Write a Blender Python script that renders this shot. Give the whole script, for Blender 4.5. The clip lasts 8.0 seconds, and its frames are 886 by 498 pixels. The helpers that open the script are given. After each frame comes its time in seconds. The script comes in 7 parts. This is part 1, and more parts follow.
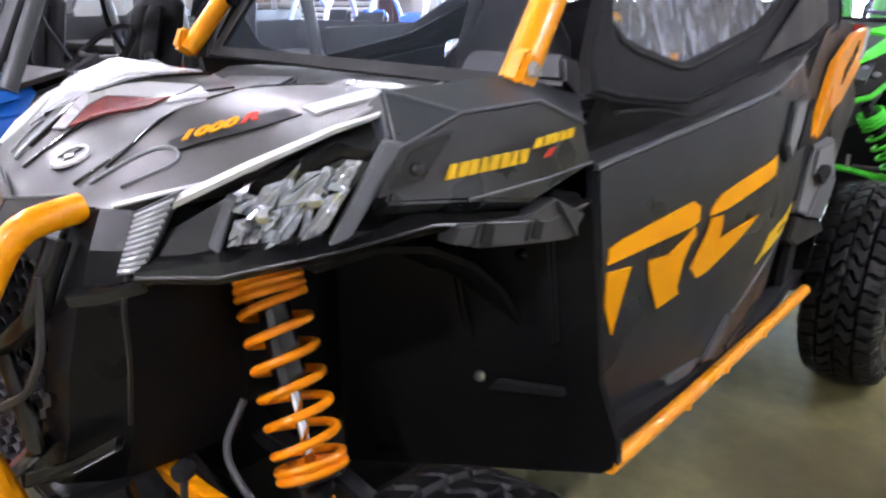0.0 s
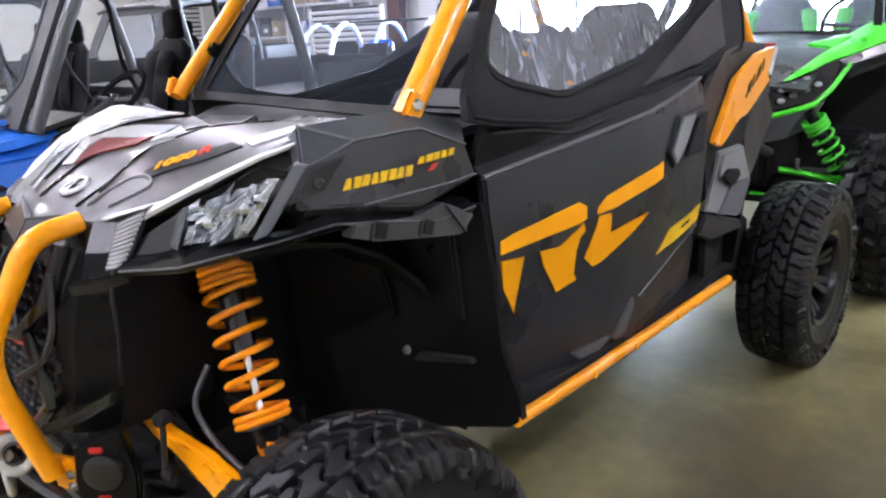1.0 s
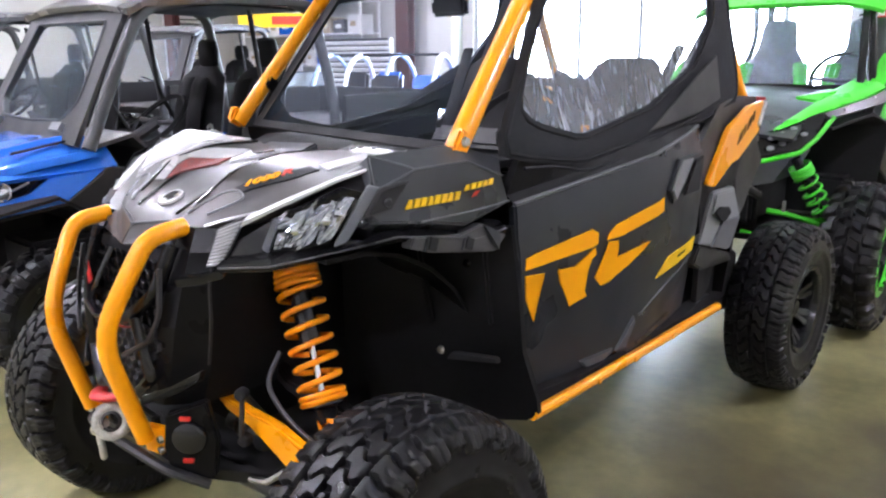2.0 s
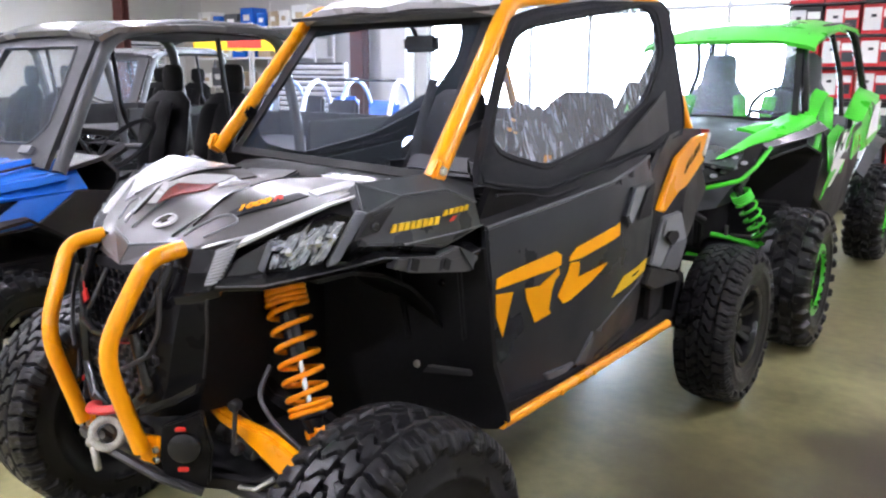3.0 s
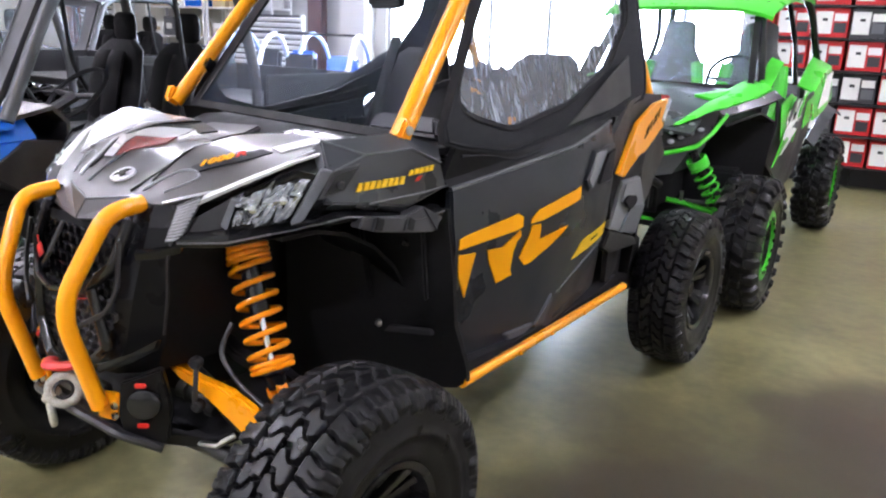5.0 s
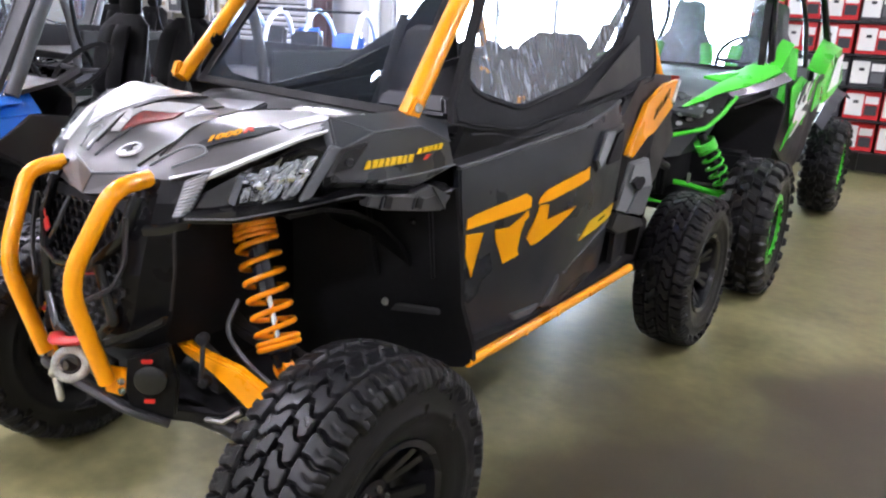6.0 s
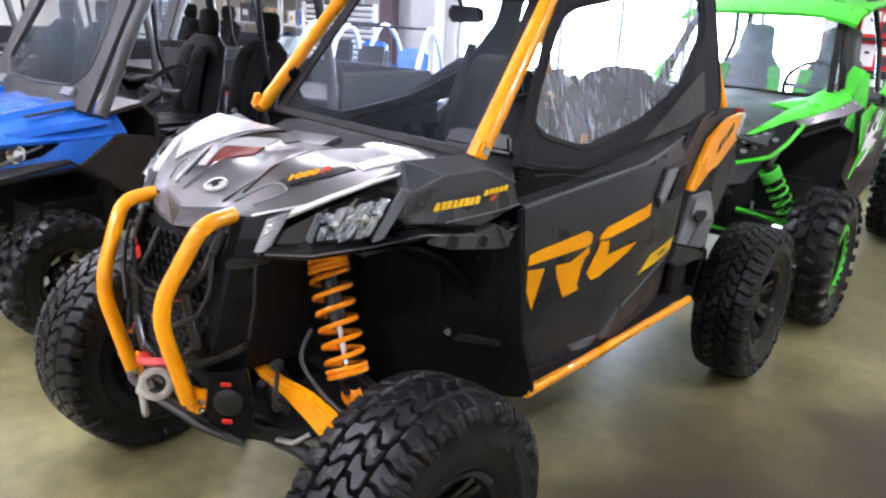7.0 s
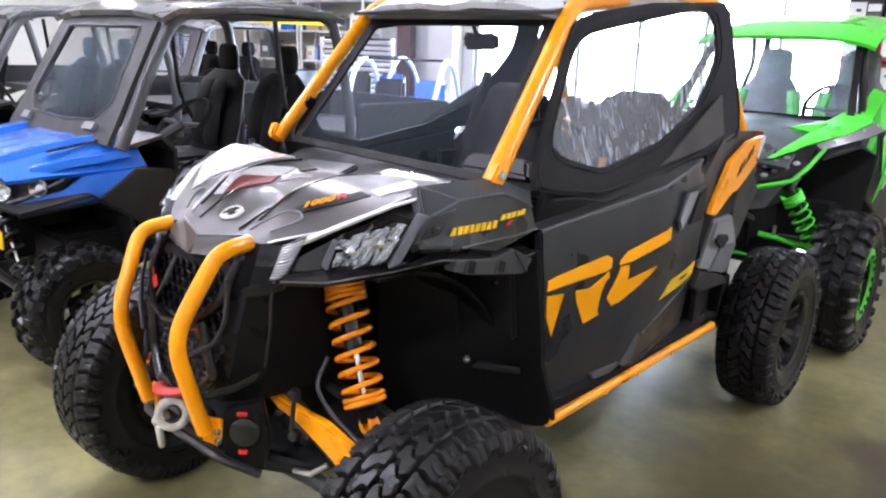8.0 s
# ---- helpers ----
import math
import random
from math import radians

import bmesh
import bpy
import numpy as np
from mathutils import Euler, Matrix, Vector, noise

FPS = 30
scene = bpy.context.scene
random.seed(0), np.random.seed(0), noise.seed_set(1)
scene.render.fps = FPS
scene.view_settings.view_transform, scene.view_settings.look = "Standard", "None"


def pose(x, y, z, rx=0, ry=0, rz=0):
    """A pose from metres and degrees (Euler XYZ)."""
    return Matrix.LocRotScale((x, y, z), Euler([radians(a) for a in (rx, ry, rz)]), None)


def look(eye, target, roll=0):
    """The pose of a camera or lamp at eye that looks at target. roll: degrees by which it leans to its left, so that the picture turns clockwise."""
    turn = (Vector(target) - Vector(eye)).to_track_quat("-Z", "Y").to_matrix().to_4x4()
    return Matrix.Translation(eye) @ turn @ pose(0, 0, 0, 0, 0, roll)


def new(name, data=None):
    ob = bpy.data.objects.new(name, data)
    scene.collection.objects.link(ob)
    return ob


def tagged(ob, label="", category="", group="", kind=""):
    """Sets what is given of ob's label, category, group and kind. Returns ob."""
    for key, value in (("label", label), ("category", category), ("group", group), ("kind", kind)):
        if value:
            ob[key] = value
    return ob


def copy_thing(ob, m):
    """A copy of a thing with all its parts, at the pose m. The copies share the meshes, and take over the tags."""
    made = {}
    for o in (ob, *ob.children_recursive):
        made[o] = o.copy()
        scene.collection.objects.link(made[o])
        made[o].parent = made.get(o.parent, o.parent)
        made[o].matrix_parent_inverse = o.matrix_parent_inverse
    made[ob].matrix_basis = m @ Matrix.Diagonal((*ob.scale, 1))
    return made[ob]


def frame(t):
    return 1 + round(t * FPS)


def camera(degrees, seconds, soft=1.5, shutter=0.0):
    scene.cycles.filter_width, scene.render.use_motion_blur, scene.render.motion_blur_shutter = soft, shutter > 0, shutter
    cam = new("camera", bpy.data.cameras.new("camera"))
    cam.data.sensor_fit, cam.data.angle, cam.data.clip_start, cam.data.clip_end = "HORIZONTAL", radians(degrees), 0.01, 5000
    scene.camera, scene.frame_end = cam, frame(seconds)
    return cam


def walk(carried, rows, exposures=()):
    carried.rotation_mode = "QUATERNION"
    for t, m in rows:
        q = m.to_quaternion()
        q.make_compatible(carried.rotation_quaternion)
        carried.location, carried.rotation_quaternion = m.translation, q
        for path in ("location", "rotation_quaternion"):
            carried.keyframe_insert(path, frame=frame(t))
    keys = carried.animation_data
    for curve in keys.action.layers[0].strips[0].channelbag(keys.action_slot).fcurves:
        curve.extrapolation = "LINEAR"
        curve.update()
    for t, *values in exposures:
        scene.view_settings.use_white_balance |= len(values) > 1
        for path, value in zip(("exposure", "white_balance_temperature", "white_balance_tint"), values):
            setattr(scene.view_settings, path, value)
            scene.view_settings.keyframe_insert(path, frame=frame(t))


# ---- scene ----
cam = camera(59.0, 8.0, soft=2.2, shutter=0.5)
PATH = [
    (0, (1.212, -1.77, 1.344), (-0.006, -0.309, 0.726), -0.3),
    (0.5, (1.436, -1.838, 1.393), (0.2, -0.379, 0.807), -0.1),
    (1, (1.601, -1.89, 1.395), (0.317, -0.465, 0.83), -3.1),
    (1.5, (1.674, -2.038, 1.417), (0.373, -0.619, 0.876), -1.4),
    (3, (1.76, -2.343, 1.477), (0.571, -0.795, 1.04), 0.3),
    (3.5, (1.751, -2.361, 1.483), (0.62, -0.784, 1.0), 1.0),
    (4, (1.748, -2.359, 1.489), (0.638, -0.777, 0.973), 1.3),
    (4.5, (1.748, -2.36, 1.485), (0.654, -0.769, 0.966), 1.8),
    (6, (1.728, -2.359, 1.473), (0.652, -0.777, 0.89), 2.8),
    (6.5, (1.731, -2.395, 1.544), (0.617, -0.846, 0.945), 4.0),
    (7, (1.745, -2.423, 1.573), (0.551, -0.925, 0.998), 3.2),
    (7.5, (1.744, -2.419, 1.571), (0.512, -0.933, 1.048), 2.3),
    (8, (1.74, -2.405, 1.553), (0.491, -0.925, 1.053), 2.1),
]
walk(cam, [(t, look(eye, target, roll)) for t, eye, target, roll in PATH])

# ---- light ----
world = bpy.data.worlds.new("world")
scene.world = world
world.use_nodes = True
wn = world.node_tree
sky = wn.nodes.new("ShaderNodeTexSky")
sky.sky_type, sky.sun_disc = "NISHITA", False
sky.sun_elevation, sky.sun_rotation = radians(40), radians(20)
wn.links.new(sky.outputs[0], wn.nodes["Background"].inputs[0])
wn.nodes["Background"].inputs[1].default_value = 0.1
scene.view_settings.exposure = 0.0


# ---- materials ----
def mat(name, col, rough=0.5, metal=0.0, var=0.18, scale=5.0, fine=70.0, bump=0.0, bscale=350.0, coat=0.0, rvar=0.12, dust=None, dustamt=0.0, spec=0.5, spread=0.18, detail=5):
    m = bpy.data.materials.new(name)
    m.use_nodes = True
    nt = m.node_tree
    b = nt.nodes["Principled BSDF"]
    tc = nt.nodes.new("ShaderNodeTexCoord")
    n1, n2 = nt.nodes.new("ShaderNodeTexNoise"), nt.nodes.new("ShaderNodeTexNoise")
    for n, s in ((n1, scale), (n2, fine)):
        n.inputs["Scale"].default_value = s
        n.inputs["Detail"].default_value = detail
        nt.links.new(tc.outputs["Object"], n.inputs["Vector"])
    mixf = nt.nodes.new("ShaderNodeMix")
    mixf.inputs[0].default_value = 0.4
    nt.links.new(n1.outputs[0], mixf.inputs[2])
    nt.links.new(n2.outputs[0], mixf.inputs[3])
    ramp = nt.nodes.new("ShaderNodeValToRGB")
    ramp.color_ramp.elements[0].position, ramp.color_ramp.elements[1].position = 0.5 - spread, 0.5 + spread
    ramp.color_ramp.elements[0].color = (*[max(0, c * (1 - var)) for c in col], 1)
    ramp.color_ramp.elements[1].color = (*[min(1, c * (1 + var)) for c in col], 1)
    nt.links.new(mixf.outputs[0], ramp.inputs[0])
    out = ramp.outputs[0]
    if dust:
        n3 = nt.nodes.new("ShaderNodeTexNoise")
        n3.inputs["Scale"].default_value, n3.inputs["Detail"].default_value = scale * 2.3, 8
        nt.links.new(tc.outputs["Object"], n3.inputs["Vector"])
        r3 = nt.nodes.new("ShaderNodeMapRange")
        r3.inputs[1].default_value, r3.inputs[2].default_value, r3.inputs[4].default_value = 0.42, 0.72, dustamt
        nt.links.new(n3.outputs[0], r3.inputs[0])
        mx = nt.nodes.new("ShaderNodeMix")
        mx.data_type = "RGBA"
        nt.links.new(r3.outputs[0], mx.inputs[0])
        nt.links.new(out, mx.inputs[6])
        mx.inputs[7].default_value = (*dust, 1)
        out = mx.outputs[2]
    nt.links.new(out, b.inputs["Base Color"])
    rr = nt.nodes.new("ShaderNodeMapRange")
    rr.inputs[1].default_value, rr.inputs[2].default_value = 0.3, 0.7
    rr.inputs[3].default_value, rr.inputs[4].default_value = max(0.02, rough - rvar), min(1, rough + rvar)
    nt.links.new(n1.outputs[0], rr.inputs[0])
    nt.links.new(rr.outputs[0], b.inputs["Roughness"])
    b.inputs["Metallic"].default_value = metal
    b.inputs["Coat Weight"].default_value = coat
    b.inputs["Coat Roughness"].default_value = 0.08
    b.inputs["Specular IOR Level"].default_value = spec
    if bump:
        n4 = nt.nodes.new("ShaderNodeTexNoise")
        n4.inputs["Scale"].default_value = bscale
        n4.inputs["Detail"].default_value = 4
        nt.links.new(tc.outputs["Object"], n4.inputs["Vector"])
        bp = nt.nodes.new("ShaderNodeBump")
        bp.inputs["Strength"].default_value = bump
        bp.inputs["Distance"].default_value = 0.002
        nt.links.new(n4.outputs[0], bp.inputs["Height"])
        nt.links.new(bp.outputs[0], b.inputs["Normal"])
    return m


def glass_mat(name, tint=(1, 1, 1), gloss=0.04, wrinkle=0.0, wscale=(6, 6, 2), haze=0.0, top=0.9, glint_streak=0.0):
    m = bpy.data.materials.new(name)
    m.use_nodes = True
    nt = m.node_tree
    nt.nodes.remove(nt.nodes["Principled BSDF"])
    tr, gl, mx = nt.nodes.new("ShaderNodeBsdfTransparent"), nt.nodes.new("ShaderNodeBsdfGlossy"), nt.nodes.new("ShaderNodeMixShader")
    tr.inputs[0].default_value = (*tint, 1)
    gl.inputs["Roughness"].default_value = 0.04
    fr = nt.nodes.new("ShaderNodeLayerWeight")
    fr.inputs[0].default_value = 0.5
    pw, mr = nt.nodes.new("ShaderNodeMath"), nt.nodes.new("ShaderNodeMapRange")
    pw.operation = "POWER"
    pw.inputs[1].default_value = 4.5
    mr.inputs[3].default_value, mr.inputs[4].default_value = gloss, top
    nt.links.new(fr.outputs["Facing"], pw.inputs[0])
    nt.links.new(pw.outputs[0], mr.inputs[0])
    nt.links.new(mr.outputs[0], mx.inputs[0])
    nt.links.new(tr.outputs[0], mx.inputs[1])
    nt.links.new(gl.outputs[0], mx.inputs[2])
    last = mx
    if haze:
        df, mh = nt.nodes.new("ShaderNodeBsdfTranslucent"), nt.nodes.new("ShaderNodeMixShader")
        df.inputs[0].default_value = (0.74, 0.8, 0.95, 1)
        mh.inputs[0].default_value = haze
        nt.links.new(mx.outputs[0], mh.inputs[1])
        glint_film, both = nt.nodes.new("ShaderNodeBsdfDiffuse"), nt.nodes.new("ShaderNodeMixShader")
        glint_film.inputs[0].default_value = (0.8, 0.85, 0.92, 1)
        both.inputs[0].default_value = 0.5 if glint_streak else 0.0
        nt.links.new(df.outputs[0], both.inputs[1])
        nt.links.new(glint_film.outputs[0], both.inputs[2])
        nt.links.new(both.outputs[0], mh.inputs[2])
        last = mh
        # white streaks stand in for lights mirrored by the wrinkles
        if glint_streak:
            tc2, mp2, n2, r2 = nt.nodes.new("ShaderNodeTexCoord"), nt.nodes.new("ShaderNodeMapping"), nt.nodes.new("ShaderNodeTexNoise"), nt.nodes.new("ShaderNodeMapRange")
            mp2.inputs["Scale"].default_value = (34, 34, 7)
            mp2.inputs["Rotation"].default_value = (0.12, 0, 0)
            n2.inputs["Scale"].default_value, n2.inputs["Detail"].default_value, n2.inputs["Distortion"].default_value = 1.0, 4, 1.1
            r2.inputs[1].default_value, r2.inputs[2].default_value, r2.inputs[3].default_value, r2.inputs[4].default_value = 0.54, 0.74, haze, glint_streak
            nt.links.new(tc2.outputs["Object"], mp2.inputs[0])
            nt.links.new(mp2.outputs[0], n2.inputs["Vector"])
            nt.links.new(n2.outputs[0], r2.inputs[0])
            nt.links.new(r2.outputs[0], mh.inputs[0])
    if wrinkle:
        tc, mp, n = nt.nodes.new("ShaderNodeTexCoord"), nt.nodes.new("ShaderNodeMapping"), nt.nodes.new("ShaderNodeTexNoise")
        mp.inputs["Scale"].default_value = wscale
        n.inputs["Scale"].default_value, n.inputs["Detail"].default_value = 1.0, 3
        nt.links.new(tc.outputs["Object"], mp.inputs[0])
        nt.links.new(mp.outputs[0], n.inputs["Vector"])
        bp = nt.nodes.new("ShaderNodeBump")
        bp.inputs["Strength"].default_value, bp.inputs["Distance"].default_value = wrinkle, 0.03
        nt.links.new(n.outputs[0], bp.inputs["Height"])
        nt.links.new(bp.outputs[0], gl.inputs["Normal"])
        nt.links.new(bp.outputs[0], fr.inputs["Normal"])
    nt.links.new(last.outputs[0], nt.nodes["Material Output"].inputs[0])
    return m


def glow_mat(name, col, strength):
    m = bpy.data.materials.new(name)
    m.use_nodes = True
    nt = m.node_tree
    nt.nodes.remove(nt.nodes["Principled BSDF"])
    e = nt.nodes.new("ShaderNodeEmission")
    e.inputs[0].default_value, e.inputs[1].default_value = (*col, 1), strength
    nt.links.new(e.outputs[0], nt.nodes["Material Output"].inputs[0])
    return m


M = {
    "orange": mat("orange_paint", (1.0, 0.36, 0.003), 0.3, var=0.06, coat=0.4, rvar=0.06, spec=0.35),
    "orange_spring": mat("orange_powder_coat", (0.95, 0.29, 0.004), 0.36, var=0.08, coat=0.2, spec=0.35),
    "decal": mat("orange_vinyl", (1.0, 0.4, 0.003), 0.5, var=0.05, spec=0.2),
    "yellow": mat("yellow_vinyl", (0.85, 0.52, 0.01), 0.45, var=0.05),
    "red": mat("red_plastic", (0.5, 0.02, 0.015), 0.4, var=0.1),
    "ventred": mat("dull_red_mesh", (0.17, 0.02, 0.016), 0.6, var=0.5, scale=60, fine=400, bump=0.6, bscale=500),
    "fascia": mat("black_fascia_plastic", (0.006, 0.006, 0.007), 0.28, var=0.15, rvar=0.06, spec=0.15),
    "redtext": mat("red_vinyl", (0.65, 0.04, 0.02), 0.45, var=0.05),
    "rubber": mat("tyre_rubber", (0.0056, 0.0056, 0.0066), 0.37, var=0.3, scale=9, fine=120, bump=0.3, bscale=420, dust=(0.026, 0.025, 0.024), dustamt=0.1, spec=0.32, rvar=0.14),
    "black": mat("black_plastic", (0.016, 0.016, 0.018), 0.42, var=0.2, bump=0.12, bscale=900, dust=(0.06, 0.055, 0.05), dustamt=0.12),
    "gloss": mat("gloss_black_plastic", (0.011, 0.011, 0.012), 0.2, var=0.15, rvar=0.06, coat=0.1, spec=0.4),
    "matte": mat("matte_black_liner", (0.011, 0.011, 0.012), 0.7, var=0.3, bump=0.2, bscale=300, spec=0.25),
    "door": mat("satin_charcoal_paint", (0.02, 0.023, 0.0285), 0.34, var=0.14, bump=0.05, bscale=1200, dust=(0.06, 0.062, 0.064), dustamt=0.08, spec=0.4),
    "fender": mat("charcoal_plastic", (0.031, 0.034, 0.04), 0.36, var=0.14, bump=0.06, bscale=1200, dust=(0.09, 0.088, 0.085), dustamt=0.12),
    "grey": mat("grey_plastic", (0.1, 0.106, 0.115), 0.52, var=0.12, bump=0.08, bscale=900),
    "hood": mat("grey_metallic_paint", (0.042, 0.039, 0.038), 0.36, 0.55, var=0.14, scale=3, coat=0.05, rvar=0.06),
    "palegrey": mat("pale_grey_plastic", (0.2, 0.21, 0.22), 0.45, var=0.1, bump=0.05, bscale=900),
    "cabin": mat("dark_grey_cab_plastic", (0.026, 0.027, 0.03), 0.5, var=0.15, bump=0.1, bscale=600),
    "roof": mat("glossy_grey_roof_plastic", (0.1, 0.1, 0.105), 0.24, var=0.12, coat=0.4, rvar=0.08),
    "cage": mat("grey_textured_steel", (0.06, 0.062, 0.066), 0.48, 0.2, var=0.12, bump=0.1, bscale=500),
    "reflector": mat("lamp_reflector", (0.76, 0.77, 0.8), 0.13, 1.0, var=0.05, rvar=0.05),
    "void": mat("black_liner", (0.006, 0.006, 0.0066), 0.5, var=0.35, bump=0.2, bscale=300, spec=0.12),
    "mesh": mat("dark_grey_plastic", (0.05, 0.05, 0.055), 0.35, var=0.1),
    "silver": mat("silver_graphic", (0.62, 0.62, 0.64), 0.3, 0.2, var=0.08, coat=0.4),
    "fabric": mat("black_canvas", (0.022, 0.023, 0.026), 0.85, var=0.25, bump=0.5, bscale=700, spec=0.2),
    "seat": mat("black_seat_vinyl", (0.008, 0.008, 0.009), 0.68, var=0.2, bump=0.3, bscale=500, spec=0.2),
    "chrome": mat("chrome", (0.85, 0.85, 0.86), 0.1, 1.0, var=0.05, rvar=0.04),
    "steel": mat("steel", (0.5, 0.49, 0.47), 0.35, 1.0, var=0.2, scale=20),
    "rope": mat("pale_rope", (0.36, 0.36, 0.32), 0.7, var=0.45, scale=60, fine=300, bump=0.5, bscale=250, spec=0.25),
    "zinc": mat("galvanised_steel", (0.55, 0.54, 0.5), 0.45, 0.8, var=0.3, scale=30, bump=0.2, bscale=200),
    "rimblack": mat("black_alloy", (0.008, 0.008, 0.009), 0.2, 0.0, var=0.15, coat=0.1, spec=0.35),
    "green": mat("green_paint", (0.07, 0.66, 0.035), 0.3, var=0.06, coat=0.5, rvar=0.05),
    "green_coat": mat("green_powder_coat", (0.06, 0.55, 0.03), 0.62, var=0.08, spec=0.2),
    "blue": mat("blue_paint", (0.012, 0.135, 0.6), 0.22, 0.15, var=0.1, coat=0.8, rvar=0.05),
    "white": mat("white_plastic", (0.78, 0.78, 0.78), 0.4, var=0.05),
    "lens": glass_mat("clear_lens", (0.97, 0.98, 1.0), gloss=0.0025, top=0.03),
    "screen": glass_mat("hazy_windshield", (0.8, 0.78, 0.74), gloss=0.03, haze=0.13, top=0.3),
    "vinyl": glass_mat("clear_vinyl", (0.93, 0.95, 0.97), gloss=0.13, wrinkle=1.0, wscale=(22, 22, 5), haze=0.2, glint_streak=0.85),
    "vinyl_plain": glass_mat("smooth_clear_vinyl", (0.92, 0.93, 0.95), gloss=0.05, wrinkle=0.5, wscale=(12, 12, 3), haze=0.05, glint_streak=0.12),
    "poly": glass_mat("clear_polycarbonate", (0.9, 0.91, 0.95), gloss=0.006, haze=0.05, top=0.2),
    "hazy": glass_mat("hazy_polycarbonate", (0.88, 0.9, 0.94), gloss=0.02, haze=0.2, top=0.2),
    "pane": glass_mat("window_glass", (0.95, 0.97, 0.97)),
}


# ---- builders ----
def V(*a):
    return Vector(a)


def part(name, bm, material, parent=None, label="", bevel=0.0, smooth=38, segs=2):
    if bevel:
        bmesh.ops.remove_doubles(bm, verts=bm.verts, dist=0.0002)
        es = [e for e in bm.edges if len(e.link_faces) == 2 and e.calc_face_angle(0) > 0.45]
        bmesh.ops.bevel(bm, geom=es, offset=bevel, segments=segs, affect="EDGES", clamp_overlap=True)
    bmesh.ops.recalc_face_normals(bm, faces=bm.faces)
    me = bpy.data.meshes.new(name)
    bm.to_mesh(me)
    bm.free()
    for p in me.polygons:
        p.use_smooth = True
    me.set_sharp_from_angle(angle=radians(smooth))
    me.materials.append(M[material] if isinstance(material, str) else material)
    ob = new(name, me)
    if parent:
        ob.parent = parent
    if label:
        ob["label"] = label
    return ob


def again(name, src, parent, m, label=""):
    """Another object on the same mesh."""
    ob = new(name, src.data)
    ob.parent = parent
    ob.matrix_basis = m
    if label:
        ob["label"] = label
    return ob


def thing(name, label, category, group="", at=None, kind=""):
    e = new(name)
    if at is not None:
        e.matrix_basis = at
    return tagged(e, label, category, group, kind)


def box(bm, c, s, m=None):
    r = bmesh.ops.create_cube(bm, size=1.0)
    t = Matrix.Translation(c) @ (m or Matrix()) @ Matrix.Diagonal((*s, 1))
    bmesh.ops.transform(bm, matrix=t, verts=r["verts"])
    return bm


def nb():
    return bmesh.new()


def prism(bm, pts, vec):
    """A solid: the polygon through pts, carried along vec."""
    a = [bm.verts.new(p) for p in pts]
    b = [bm.verts.new(Vector(p) + Vector(vec)) for p in pts]
    n = len(a)
    bm.faces.new(a)
    bm.faces.new(b[::-1])
    for i in range(n):
        bm.faces.new((a[i], b[i], b[(i + 1) % n], a[(i + 1) % n]))
    return bm


def loft(bm, rings, caps=True, closed=True):
    vs = [[bm.verts.new(p) for p in r] for r in rings]
    n = len(rings[0])
    for r0, r1 in zip(vs, vs[1:]):
        for i in range(n if closed else n - 1):
            bm.faces.new((r0[i], r0[(i + 1) % n], r1[(i + 1) % n], r1[i]))
    if caps:
        bm.faces.new(vs[0][::-1])
        bm.faces.new(vs[-1])
    return bm


def rounded(pts, fillet, steps=5):
    """The polyline with its corners rounded."""
    pts = [Vector(p) for p in pts]
    if fillet <= 0 or len(pts) < 3:
        return pts
    out = [pts[0]]
    for a, b, c in zip(pts, pts[1:], pts[2:]):
        d = min(fillet, (a - b).length * 0.45, (c - b).length * 0.45)
        p, q = b + (a - b).normalized() * d, b + (c - b).normalized() * d
        for i in range(steps + 1):
            t = i / steps
            out.append(p * (1 - t) ** 2 + b * 2 * t * (1 - t) + q * t * t)
    out.append(pts[-1])
    return out


def tube(bm, pts, r, n=12, fillet=0.0, caps=True, ry=None):
    pts = rounded(pts, fillet)
    rings = []
    up = None
    for i, p in enumerate(pts):
        d = (pts[min(i + 1, len(pts) - 1)] - pts[max(i - 1, 0)]).normalized()
        if up is None:
            up = d.orthogonal().normalized() if abs(d.z) > 0.95 else (V(0, 0, 1) - d * d.z).normalized()
        else:
            up = (up - d * up.dot(d)).normalized()
        side = d.cross(up)
        rad = r(i / (len(pts) - 1)) if callable(r) else r
        rings.append([p + up * (math.sin(2 * math.pi * k / n) * (ry or rad)) + side * (math.cos(2 * math.pi * k / n) * rad) for k in range(n)])
    return loft(bm, rings, caps)


def lathe(bm, prof, m=None, n=32, closed=False):
    """prof: (radius, height) turned about the local z axis of m."""
    m = m or Matrix()
    rings = []
    for r, h in prof:
        rings.append([m @ V(r * math.cos(2 * math.pi * k / n), r * math.sin(2 * math.pi * k / n), h) for k in range(n)])
    if closed:
        rings.append(rings[0])
    return loft(bm, rings, caps=not closed)


